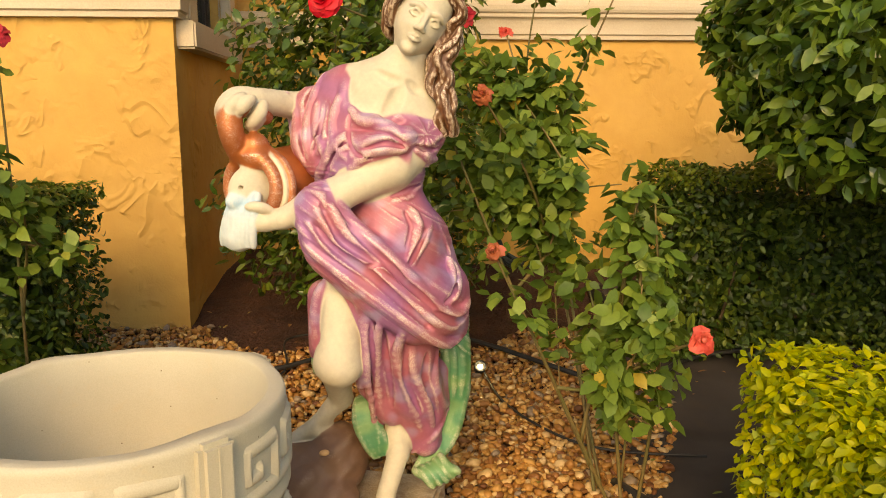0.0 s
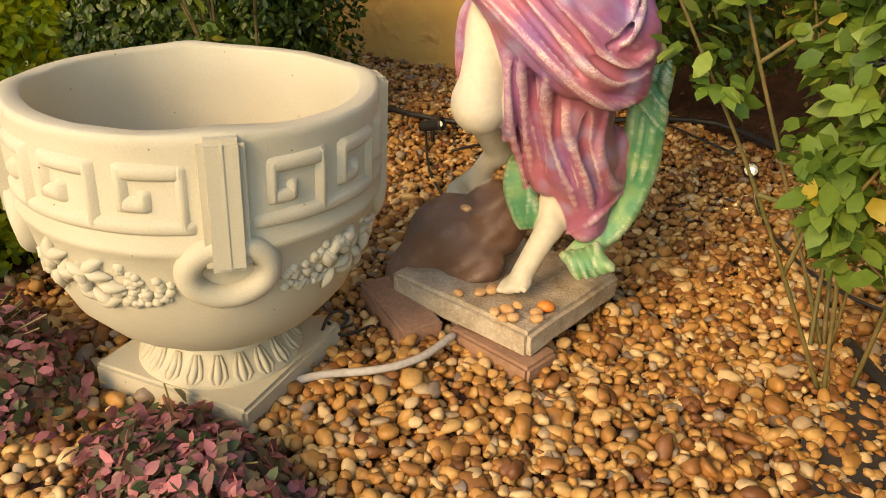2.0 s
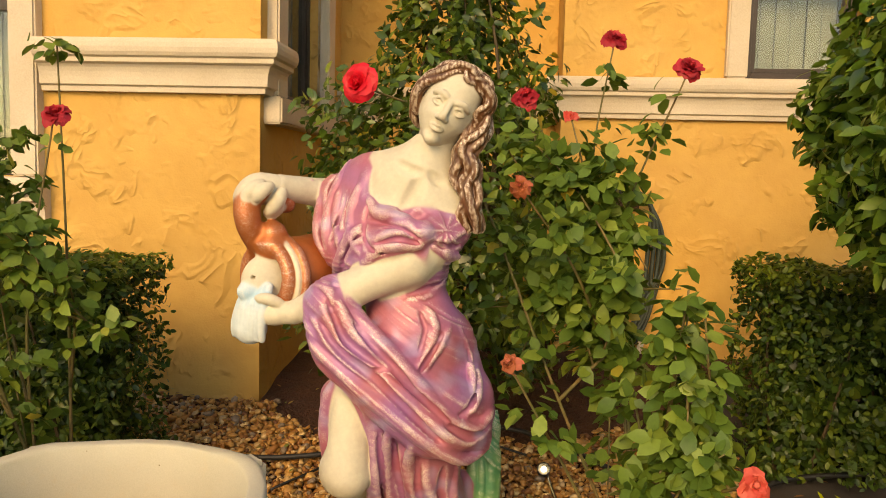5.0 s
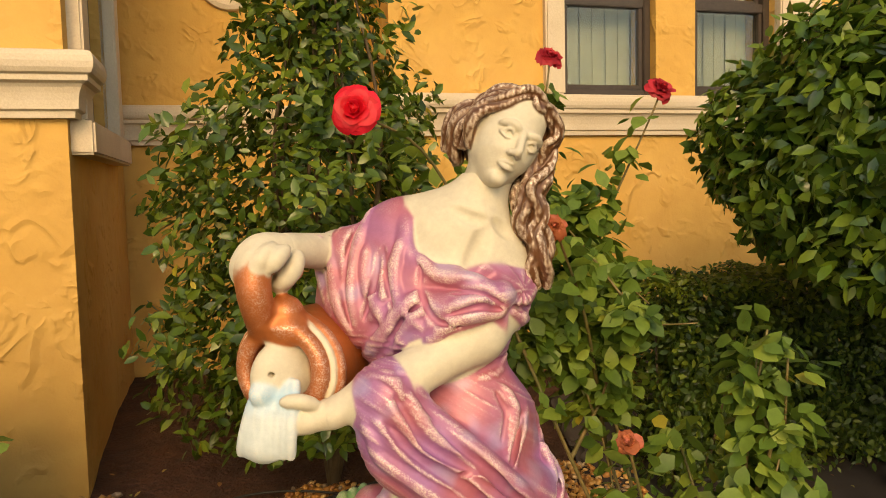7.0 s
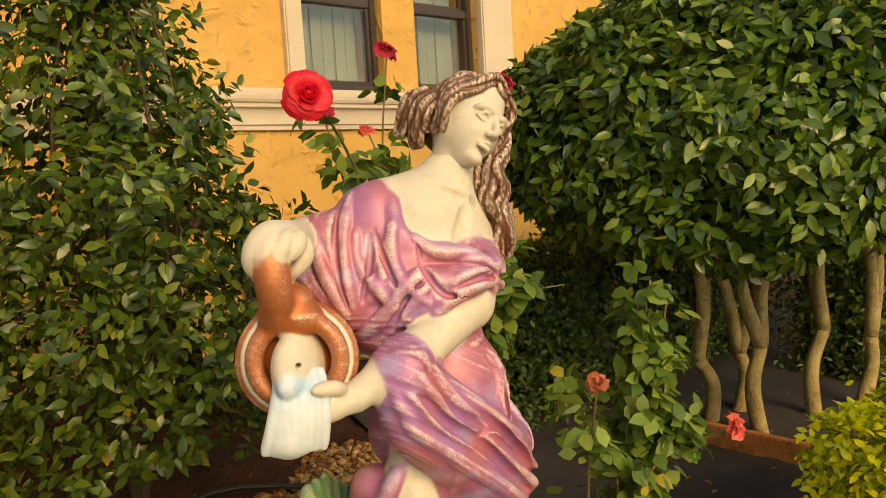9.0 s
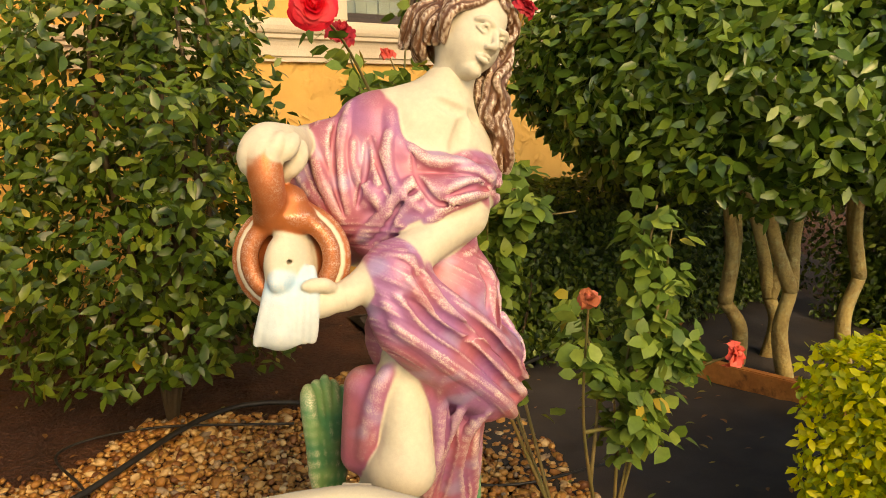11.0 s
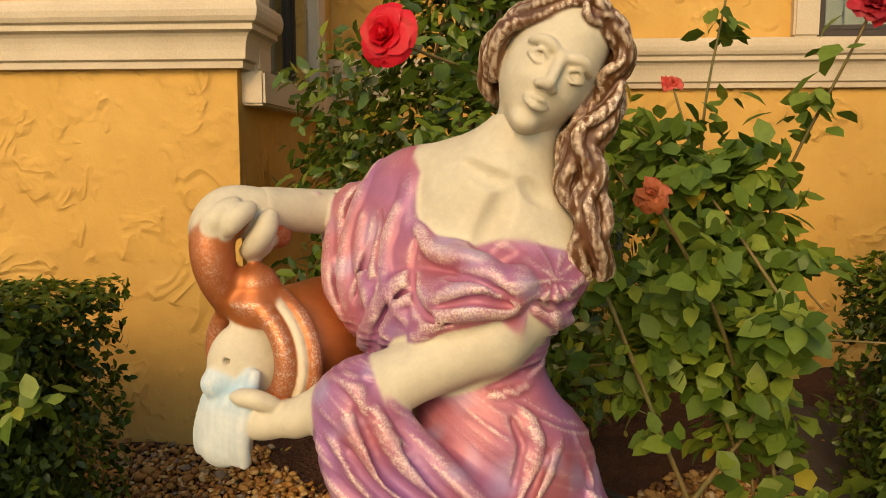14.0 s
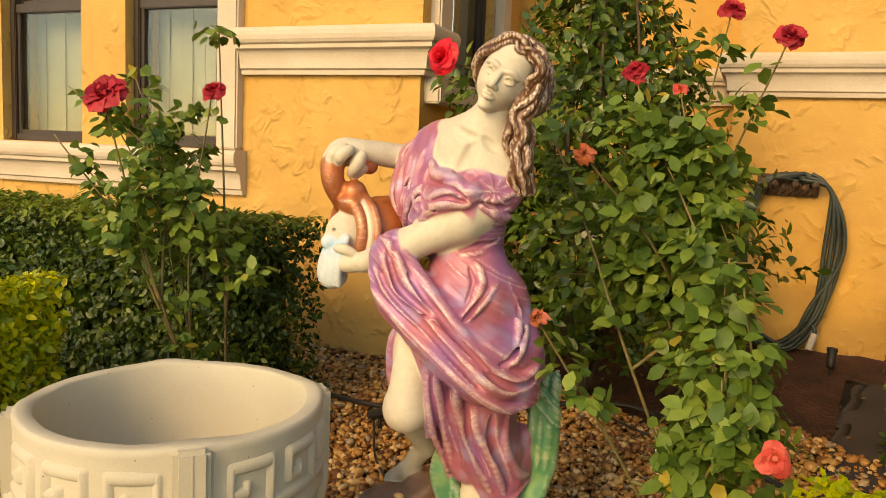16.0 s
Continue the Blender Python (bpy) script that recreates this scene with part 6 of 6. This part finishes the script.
S.chain("reed", [(0.108, 0.051, 0.495), (0.102, 0.030, 0.459), (0.105, 0.019, 0.387), (0.097, 0.020, 0.296), (0.065, 0.000, 0.222), (0.028, -0.025, 0.170)], 0.0125, 0.0016, 1, ends=0.60)
S.chain("reed", [(-0.096, 0.000, 0.334), (-0.096, -0.015, 0.288), (-0.082, -0.025, 0.248), (-0.062, -0.030, 0.213)], 0.0100, 0.0040, 1, ends=0.60)
S.chain("reed", [(-0.089, 0.000, 0.336), (-0.088, -0.015, 0.290), (-0.073, -0.025, 0.250), (-0.053, -0.030, 0.215)], 0.0100, 0.0040, 1, ends=0.60)
S.chain("reed", [(-0.083, 0.000, 0.337), (-0.079, -0.015, 0.292), (-0.063, -0.025, 0.253), (-0.043, -0.030, 0.218)], 0.0100, 0.0040, 1, ends=0.60)
S.chain("reed", [(-0.076, 0.000, 0.338), (-0.071, -0.015, 0.293), (-0.054, -0.025, 0.255), (-0.034, -0.030, 0.220)], 0.0100, 0.0040, 1, ends=0.60)
S.chain("reed", [(-0.070, 0.000, 0.340), (-0.062, -0.015, 0.295), (-0.044, -0.025, 0.257), (-0.025, -0.030, 0.222)], 0.0100, 0.0040, 1, ends=0.60)
S.chain("reed", [(0.026, -0.045, 0.179), (0.045, -0.060, 0.174), (0.060, -0.070, 0.152)], 0.0115, 0.0030, 1, ends=0.60)
S.chain("reed", [(0.039, -0.045, 0.186), (0.058, -0.060, 0.178), (0.074, -0.070, 0.159)], 0.0115, 0.0030, 1, ends=0.60)
S.chain("reed", [(0.053, -0.045, 0.193), (0.071, -0.060, 0.181), (0.089, -0.070, 0.167)], 0.0115, 0.0030, 1, ends=0.60)
S.chain("reed", [(0.066, -0.045, 0.200), (0.083, -0.060, 0.185), (0.103, -0.070, 0.174)], 0.0115, 0.0030, 1, ends=0.60)
S.chain("reed", [(0.080, -0.045, 0.207), (0.096, -0.060, 0.188), (0.116, -0.070, 0.182)], 0.0115, 0.0030, 1, ends=0.60)
S.chain("reed", [(-0.172, 0.100, 0.541), (-0.176, 0.090, 0.512), (-0.176, 0.085, 0.453), (-0.180, 0.080, 0.375)], 0.0130, 0.0050, 1, ends=0.60)
S.chain("reed", [(-0.155, 0.100, 0.546), (-0.161, 0.090, 0.509), (-0.163, 0.085, 0.450), (-0.167, 0.080, 0.371)], 0.0130, 0.0050, 1, ends=0.60)
S.chain("reed", [(-0.137, 0.100, 0.552), (-0.145, 0.090, 0.505), (-0.150, 0.085, 0.447), (-0.154, 0.080, 0.367)], 0.0130, 0.0050, 1, ends=0.60)
S.chain("reed", [(-0.120, 0.100, 0.539), (-0.130, 0.090, 0.502), (-0.137, 0.085, 0.443), (-0.141, 0.080, 0.363)], 0.0130, 0.0050, 1, ends=0.60)
S.chain("reed", [(-0.102, 0.100, 0.525), (-0.115, 0.090, 0.498), (-0.123, 0.085, 0.439), (-0.127, 0.080, 0.359)], 0.0130, 0.0050, 1, ends=0.60)
def crease(tone, pts, r, sign=1):
    """A ridge just under the surface, or a groove just above it, with fine ends."""
    line = smooth_line([(a, q + (0.45 if sign > 0 else -0.15) * r, z) for a, q, z in pts], 6)
    n = len(line) - 1
    for i in range(n):
        f0, f1 = (0.3 + 0.7 * math.sin(math.pi * k / n) ** 0.5 if 0 < k < n else 0.3 for k in (i, i + 1))
        S.cap(tone, line[i], line[i + 1], r * f0, r * f1, r * (0.8 if sign > 0 else 0.5), sign)


# the lower roll of the sash, then ridges and creases of the cloth
S.cap("robe", (0.020, -0.140, 0.532), (0.100, -0.085, 0.508), 0.0320, 0.0300, 0.0200)
S.cap("robe", (-0.060, -0.140, 0.590), (0.020, -0.140, 0.532), 0.0300, 0.0320, 0.0200)
crease("robe", [(-0.101, -0.113, 0.952), (-0.082, -0.142, 0.929), (-0.042, -0.170, 0.924), (0.002, -0.190, 0.898)], 0.0070)
crease("robe", [(-0.145, -0.035, 1.021), (-0.171, -0.044, 0.961), (-0.185, -0.058, 0.902), (-0.180, -0.065, 0.855)], 0.0080)
crease("robe", [(-0.183, -0.002, 0.991), (-0.202, -0.020, 0.933), (-0.201, -0.047, 0.881), (-0.181, -0.056, 0.840)], 0.0080)
crease("robe", [(-0.220, -0.017, 0.982), (-0.212, 0.022, 0.924), (-0.208, -0.032, 0.869)], 0.0070)
crease("robe", [(-0.137, -0.085, 0.948), (-0.145, -0.095, 0.903), (-0.162, -0.077, 0.862)], 0.0070)
crease("robe", [(-0.105, -0.138, 0.905), (-0.132, -0.123, 0.883), (-0.152, -0.100, 0.845), (-0.167, -0.059, 0.810)], 0.0080)
crease("robe", [(-0.108, -0.149, 0.885), (-0.126, -0.129, 0.857), (-0.142, -0.097, 0.817)], 0.0070)
crease("robe", [(-0.189, -0.152, 0.800), (-0.164, -0.173, 0.799), (-0.150, -0.181, 0.772)], 0.0070)
crease("robe", [(-0.117, -0.093, 0.978), (-0.130, -0.099, 0.937), (-0.132, -0.118, 0.894), (-0.110, -0.150, 0.858)], 0.0080)
crease("robe", [(-0.159, -0.056, 0.966), (-0.165, -0.063, 0.920), (-0.150, -0.101, 0.871), (-0.130, -0.127, 0.837)], 0.0080)
crease("robe", [(0.002, -0.185, 0.890), (-0.025, -0.183, 0.911), (-0.058, -0.163, 0.916)], 0.0060)
crease("robe", [(-0.002, -0.183, 0.883), (-0.037, -0.189, 0.898), (-0.076, -0.176, 0.891)], 0.0070)
crease("robe", [(-0.002, -0.181, 0.876), (-0.037, -0.191, 0.879), (-0.074, -0.176, 0.868), (-0.106, -0.154, 0.838)], 0.0080)
crease("robe", [(0.014, -0.176, 0.889), (0.041, -0.159, 0.887), (0.070, -0.135, 0.902)], 0.0060)
crease("robe", [(0.014, -0.170, 0.878), (0.036, -0.157, 0.864), (0.063, -0.123, 0.853)], 0.0070)
crease("robe", [(-0.031, -0.147, 0.776), (0.010, -0.135, 0.785), (0.040, -0.068, 0.800)], 0.0050)
crease("robe", [(0.007, -0.147, 0.767), (0.022, -0.159, 0.734), (0.014, -0.166, 0.700), (-0.006, -0.193, 0.667)], 0.0070)
crease("robe", [(0.048, -0.143, 0.731), (0.029, -0.162, 0.698), (0.002, -0.194, 0.657)], 0.0070)
crease("robe", [(0.064, -0.123, 0.730), (0.086, -0.112, 0.670), (0.091, -0.146, 0.620), (0.072, -0.171, 0.581)], 0.0060)
crease("robe", [(0.100, -0.099, 0.649), (0.101, -0.147, 0.607), (0.076, -0.166, 0.572)], 0.0070)
crease("robe", [(-0.129, -0.173, 0.788), (-0.113, -0.167, 0.755), (-0.076, -0.180, 0.717), (-0.029, -0.200, 0.667), (0.009, -0.202, 0.628), (0.055, -0.183, 0.576), (0.100, -0.155, 0.550), (0.128, -0.114, 0.572)], 0.0110)
crease("robe", [(-0.199, -0.164, 0.747), (-0.178, -0.178, 0.695), (-0.130, -0.190, 0.654), (-0.097, -0.193, 0.624), (-0.047, -0.198, 0.586), (0.010, -0.192, 0.539), (0.057, -0.165, 0.503), (0.097, -0.125, 0.490), (0.122, -0.085, 0.515)], 0.0110)
crease("robe", [(-0.172, -0.181, 0.773), (-0.146, -0.195, 0.729), (-0.114, -0.200, 0.697), (-0.066, -0.202, 0.680)], 0.0080)
crease("robe", [(-0.187, -0.175, 0.752), (-0.151, -0.195, 0.707), (-0.106, -0.200, 0.669), (-0.042, -0.200, 0.631), (0.008, -0.197, 0.584), (0.049, -0.193, 0.550), (0.097, -0.157, 0.528)], 0.0090)
crease("robe", [(-0.147, -0.178, 0.785), (-0.117, -0.190, 0.730), (-0.064, -0.202, 0.680), (-0.013, -0.205, 0.635), (0.023, -0.195, 0.593)], 0.0080)
crease("robe", [(-0.109, -0.186, 0.615), (-0.088, -0.150, 0.563), (-0.078, -0.135, 0.485), (-0.078, -0.109, 0.419), (-0.060, -0.027, 0.287)], 0.0080)
crease("robe", [(-0.056, -0.173, 0.550), (-0.061, -0.123, 0.469), (-0.052, -0.067, 0.368), (-0.042, -0.020, 0.279)], 0.0090)
crease("robe", [(-0.009, -0.190, 0.543), (-0.019, -0.126, 0.462), (0.008, -0.089, 0.367), (0.039, -0.048, 0.273)], 0.0090)
crease("robe", [(0.013, -0.129, 0.494), (0.016, -0.113, 0.432), (0.049, -0.077, 0.342), (0.064, -0.043, 0.273)], 0.0080)
crease("robe", [(0.068, -0.081, 0.468), (0.066, -0.069, 0.388), (0.085, -0.037, 0.327), (0.103, -0.003, 0.310)], 0.0090)
crease("robe", [(0.021, -0.025, 0.210), (0.072, -0.039, 0.259), (0.107, 0.011, 0.303)], 0.0060)
crease("", [(-0.155, -0.015, 1.015), (-0.186, -0.035, 0.954), (-0.195, -0.049, 0.901), (-0.188, -0.058, 0.854)], 0.0060, -1)
crease("", [(-0.198, 0.007, 0.984), (-0.207, 0.001, 0.929), (-0.206, -0.039, 0.877)], 0.0060, -1)
crease("", [(-0.146, -0.070, 0.961), (-0.157, -0.075, 0.915), (-0.172, -0.070, 0.865)], 0.0060, -1)
crease("", [(-0.109, -0.147, 0.895), (-0.128, -0.122, 0.869), (-0.150, -0.104, 0.829), (-0.156, -0.074, 0.807)], 0.0060, -1)
crease("", [(-0.174, -0.059, 0.823), (-0.167, 0.024, 0.785), (-0.219, -0.112, 0.795)], 0.0060, -1)
crease("", [(-0.100, -0.118, 0.942), (-0.107, -0.138, 0.904), (-0.095, -0.162, 0.870), (-0.065, -0.178, 0.864)], 0.0060, -1)
crease("", [(-0.141, -0.073, 0.966), (-0.145, -0.094, 0.922), (-0.136, -0.118, 0.872)], 0.0060, -1)
crease("", [(-0.004, -0.188, 0.887), (-0.038, -0.185, 0.905), (-0.072, -0.164, 0.905)], 0.0050, -1)
crease("", [(-0.006, -0.182, 0.880), (-0.040, -0.192, 0.889), (-0.081, -0.174, 0.879)], 0.0060, -1)
crease("", [(0.014, -0.171, 0.884), (0.039, -0.158, 0.876), (0.065, -0.130, 0.876)], 0.0050, -1)
crease("", [(-0.030, -0.142, 0.786), (0.006, -0.138, 0.798), (0.041, -0.096, 0.816)], 0.0050, -1)
crease("", [(0.036, -0.153, 0.723), (0.019, -0.166, 0.691), (-0.002, -0.192, 0.662)], 0.0060, -1)
crease("", [(-0.005, -0.152, 0.760), (0.006, -0.164, 0.731), (-0.003, -0.170, 0.692)], 0.0050, -1)
crease("", [(0.082, -0.113, 0.685), (0.096, -0.115, 0.634), (0.089, -0.162, 0.597), (0.066, -0.176, 0.578)], 0.0060, -1)
crease("", [(-0.161, -0.180, 0.777), (-0.131, -0.195, 0.721), (-0.091, -0.203, 0.689), (-0.048, -0.203, 0.665)], 0.0080, -1)
crease("", [(-0.178, -0.184, 0.744), (-0.137, -0.197, 0.695), (-0.077, -0.200, 0.650), (-0.019, -0.197, 0.596), (0.044, -0.190, 0.534)], 0.0090, -1)
crease("", [(-0.120, -0.182, 0.741), (-0.071, -0.198, 0.697), (-0.027, -0.202, 0.652), (0.014, -0.200, 0.612), (0.056, -0.188, 0.566)], 0.0080, -1)
crease("", [(0.046, -0.190, 0.568), (0.093, -0.163, 0.541), (0.128, -0.116, 0.548)], 0.0090, -1)
crease("", [(-0.128, -0.197, 0.690), (-0.093, -0.200, 0.664), (-0.064, -0.204, 0.666)], 0.0060, -1)
crease("", [(-0.048, -0.123, 0.521), (-0.039, -0.115, 0.447), (-0.024, -0.062, 0.337)], 0.0080, -1)
crease("", [(-0.002, -0.133, 0.492), (0.001, -0.107, 0.410), (0.035, -0.070, 0.318)], 0.0080, -1)
crease("", [(0.045, -0.108, 0.462), (0.044, -0.090, 0.398), (0.074, -0.041, 0.299)], 0.0090, -1)
crease("", [(-0.073, -0.147, 0.538), (-0.068, -0.130, 0.469), (-0.067, -0.067, 0.365)], 0.0070, -1)
S.fold("", [(-0.002, 1.007), (-0.022, 0.963), (-0.039, 0.937)], 0.0100, -0.88, -1, 0.0120)
S.fold("", [(-0.052, 1.020), (-0.030, 1.006), (-0.011, 1.002)], 0.0060, -0.88, -1, 0.0100)
S.fold("", [(0.036, 0.979), (0.021, 0.990), (0.008, 1.000)], 0.0060, -0.88, -1, 0.0100)

def statue_mat():
    """Hand-painted cast concrete: the paint of each area, grain, and dry-brushed high edges."""
    m, n, l, b = node_mat("painted_statue", 0.5, 0, 0.5)
    at = n.new("ShaderNodeAttribute")
    at.attribute_name = "paint"
    dry = n.new("ShaderNodeAttribute")
    dry.attribute_name = "dry"
    met = n.new("ShaderNodeAttribute")
    met.attribute_name = "pearl"
    t1, t2, t3 = noise_tex(n, l, 70, 5, 0.7), noise_tex(n, l, 420, 3, 0.6), noise_tex(n, l, 24, 4, 0.6)
    col = mixc(n, l, 0.22, at.outputs["Color"], t1.outputs[0], "OVERLAY")
    col = mixc(n, l, 0.12, col, t3.outputs[0], "OVERLAY")

    def times(p, q):
        k = n.new("ShaderNodeMath")
        k.operation = "MULTIPLY"
        l.new(p, k.inputs[0])
        l.new(q, k.inputs[1])
        return k.outputs[0]

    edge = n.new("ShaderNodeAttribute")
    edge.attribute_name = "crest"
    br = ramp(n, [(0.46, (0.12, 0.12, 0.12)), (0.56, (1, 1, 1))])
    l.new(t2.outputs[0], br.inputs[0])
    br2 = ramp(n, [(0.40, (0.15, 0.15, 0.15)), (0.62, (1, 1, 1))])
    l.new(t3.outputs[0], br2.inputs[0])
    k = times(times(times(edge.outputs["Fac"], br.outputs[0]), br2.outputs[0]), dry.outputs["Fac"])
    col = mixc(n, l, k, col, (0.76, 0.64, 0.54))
    l.new(col, b.inputs["Base Color"])
    l.new(met.outputs["Fac"], b.inputs["Metallic"])
    rg = n.new("ShaderNodeMapRange")
    rg.inputs["To Min"].default_value, rg.inputs["To Max"].default_value = 0.62, 0.34
    l.new(dry.outputs["Fac"], rg.inputs["Value"])
    l.new(rg.outputs[0], b.inputs["Roughness"])
    add_bump(n, l, b, t2.outputs[0], 0.30, 0.0010)
    return m


def normals(v, f):
    nv = np.zeros_like(v)
    fn = np.cross(v[f[:, 2]] - v[f[:, 0]], v[f[:, 3]] - v[f[:, 1]])
    for k in range(4):
        np.add.at(nv, f[:, k], fn)
    return unit(nv)


BASE = {"skin": (0.535, 0.485, 0.365), "cream": (0.62, 0.54, 0.40), "robe": (0.365, 0.108, 0.155), "hair": (0.12, 0.050, 0.020), "jar": (0.42, 0.125, 0.038), "water": (0.50, 0.56, 0.56), "rock": (0.17, 0.090, 0.055), "reed": (0.05, 0.20, 0.085)}
DRY = {"skin": 0.0, "cream": 0.3, "robe": 0.75, "hair": 1.0, "jar": 0.6, "water": 0.4, "rock": 0.25, "reed": 0.5}
PEARL = {"skin": 0.0, "cream": 0.0, "robe": 0.12, "hair": 0.1, "jar": 0.45, "water": 0.0, "rock": 0.0, "reed": 0.1}


def painted(solid):
    """Skin one solid, work fine creases into it and paint it."""
    v, f = solid.skin()
    names, dist = solid.paints(v)
    w = np.exp(-(dist - dist.min(1, keepdims=True)) / 0.0008)
    w /= w.sum(1, keepdims=True)
    of = {m: (w[:, names.index(m)] if m in names else np.zeros(len(v))) for m in BASE}
    col = w @ np.array([BASE[m] for m in names])
    dry, pearl = w @ np.array([DRY[m] for m in names]), w @ np.array([PEARL[m] for m in names])

    def tint(colour, amount):
        col[:] = col * (1 - amount[:, None]) + np.array(colour) * amount[:, None]

    n1, n2 = lump(v, 12, 1), lump(v, 26, 7)
    tint((0.27, 0.15, 0.38), 0.55 * np.clip(0.30 + 1.7 * n1, 0, 1) * of["robe"])
    tint((0.38, 0.36, 0.56), 0.50 * np.clip(2.4 * n2 - 0.3, 0, 1) * of["robe"])
    tint((0.52, 0.20, 0.22), 0.30 * np.clip(-2.2 * n1 - 0.2, 0, 1) * of["robe"])
    tint((0.27, 0.45, 0.58), 0.85 * of["water"] * np.clip(1.0 - np.abs(v[:, 2] - 0.775) / 0.03, 0, 1))
    tint((0.62, 0.66, 0.62), 0.4 * of["water"] * np.clip(2 * lump(v * np.array([3.0, 3.0, 0.4]), 60, 2), 0, 1))
    tint((0.26, 0.38, 0.12), 0.35 * of["reed"] * np.clip(0.5 + 2 * n2, 0, 1))
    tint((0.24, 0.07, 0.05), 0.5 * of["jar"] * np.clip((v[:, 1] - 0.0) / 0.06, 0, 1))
    if of["robe"].any():
        # folds run out from the knot, along the sash, and down the skirt
        nv = normals(v, f)
        da, dz = v[:, 0] - 0.018, v[:, 2] - 0.905
        up = np.clip((v[:, 2] - 0.80) / 0.05, 0, 1)
        sash = np.clip(1 - np.abs(v[:, 2] - (0.655 - 0.72 * v[:, 0])) / 0.13, 0, 1) ** 0.7 * (1 - up)
        low = np.clip(1 - up - sash, 0, 1)
        r = np.hypot(da, dz)
        across = up * np.arctan2(dz, -da + 0.02) * 0.13 + sash * (0.58 * v[:, 0] + 0.81 * v[:, 2]) + low * (v[:, 0] + 0.18 * v[:, 2])
        along = up * r + sash * (0.81 * v[:, 0] - 0.58 * v[:, 2]) + low * v[:, 2]
        q = np.stack([across * 14, along * 3.0, v[:, 1] * 2], 1)
        ridge = 0.75 - 2.6 * np.abs(lump(q, 1.0, 3))
        q2 = np.stack([across * 70, along * 11.0, v[:, 1] * 4], 1)
        fine = lump(q2, 1.0, 9)
        amt = of["robe"] * 0.0022 + of["reed"] * 0.0050
        tilt = np.stack([v[:, 0] * 0.8 + v[:, 2] * 0.6, v[:, 1], (v[:, 2] * 0.8 - v[:, 0] * 0.6) * 3.2], 1)
        crag = 1.0 * np.abs(lump(v, 12, 5)) + 0.70 * lump(tilt, 14, 8) + 0.24 * lump(v, 40, 2)
        v = v + nv * (ridge * amt * (1 - 0.25 * low - 0.3 * sash) + 0.0008 * fine * (of["robe"] + 1.8 * of["reed"]) + 0.0080 * crag * of["rock"])[:, None]
    if of["hair"].any():
        v = v + normals(v, f) * (0.0011 * of["hair"] * lump(v * np.array([1.0, 1.0, 0.5]), 210, 6))[:, None]
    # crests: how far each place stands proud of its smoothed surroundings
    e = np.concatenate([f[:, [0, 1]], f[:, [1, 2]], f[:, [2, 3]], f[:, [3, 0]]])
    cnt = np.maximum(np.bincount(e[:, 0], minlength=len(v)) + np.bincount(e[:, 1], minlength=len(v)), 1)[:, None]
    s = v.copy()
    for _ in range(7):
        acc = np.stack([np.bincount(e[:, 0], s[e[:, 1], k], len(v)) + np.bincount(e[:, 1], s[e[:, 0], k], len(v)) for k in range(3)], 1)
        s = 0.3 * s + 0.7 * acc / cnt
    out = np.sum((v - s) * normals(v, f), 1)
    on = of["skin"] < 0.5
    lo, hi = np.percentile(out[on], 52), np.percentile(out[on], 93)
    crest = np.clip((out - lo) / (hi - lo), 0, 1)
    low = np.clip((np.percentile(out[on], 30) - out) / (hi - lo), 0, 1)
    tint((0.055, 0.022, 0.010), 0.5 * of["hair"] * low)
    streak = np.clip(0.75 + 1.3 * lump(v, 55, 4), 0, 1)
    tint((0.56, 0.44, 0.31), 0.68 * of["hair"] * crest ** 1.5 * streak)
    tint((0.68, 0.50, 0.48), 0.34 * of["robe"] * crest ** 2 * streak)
    tint((0.40, 0.31, 0.23), 0.10 * of["rock"] * crest ** 2 * streak)
    tint((0.42, 0.50, 0.28), 0.28 * of["reed"] * crest ** 2)
    return v, f, col, dry, pearl, crest


def statue():
    V, F, C, D, M, E, k = [], [], [], [], [], [], 0
    for solid in (S, T, U):
        v, f, col, dry, pearl, crest = painted(solid)
        V.append(v)
        F.append(f + k)
        C.append(col)
        D.append(dry)
        M.append(pearl)
        E.append(crest)
        k += len(v)
    v, f = np.concatenate(V), np.concatenate(F)
    col, dry, pearl = np.concatenate(C), np.concatenate(D), np.concatenate(M)
    turn = np.array(((0.9723, -0.2336, 0), (0.2336, 0.9723, 0), (0, 0, 1)))
    o = np.array((0.9723 * 0.38 - 0.2336 * 1.5, 0.2336 * 0.38 + 0.9723 * 1.5, 0.0))
    me = bpy.data.meshes.new("statue")
    me.vertices.add(len(v))
    me.vertices.foreach_set("co", (v @ turn.T + o).astype(np.float32).ravel())
    me.loops.add(f.size)
    me.loops.foreach_set("vertex_index", f.astype(np.int32).ravel())
    me.polygons.add(len(f))
    me.polygons.foreach_set("loop_start", np.arange(0, f.size, 4, dtype=np.int32))
    me.update(calc_edges=True)
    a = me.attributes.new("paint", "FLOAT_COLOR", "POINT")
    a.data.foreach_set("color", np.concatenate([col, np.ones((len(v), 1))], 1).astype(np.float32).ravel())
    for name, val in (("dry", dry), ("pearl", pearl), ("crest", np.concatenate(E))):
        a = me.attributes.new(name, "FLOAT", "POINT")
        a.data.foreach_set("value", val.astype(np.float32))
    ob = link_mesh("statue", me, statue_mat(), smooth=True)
    sm = ob.modifiers.new("polish", "SMOOTH")
    sm.iterations, sm.factor = 1, 0.5
    tagged(ob, "painted garden statue of a robed figure pouring from a copper-coloured jar", "statue")


statue()
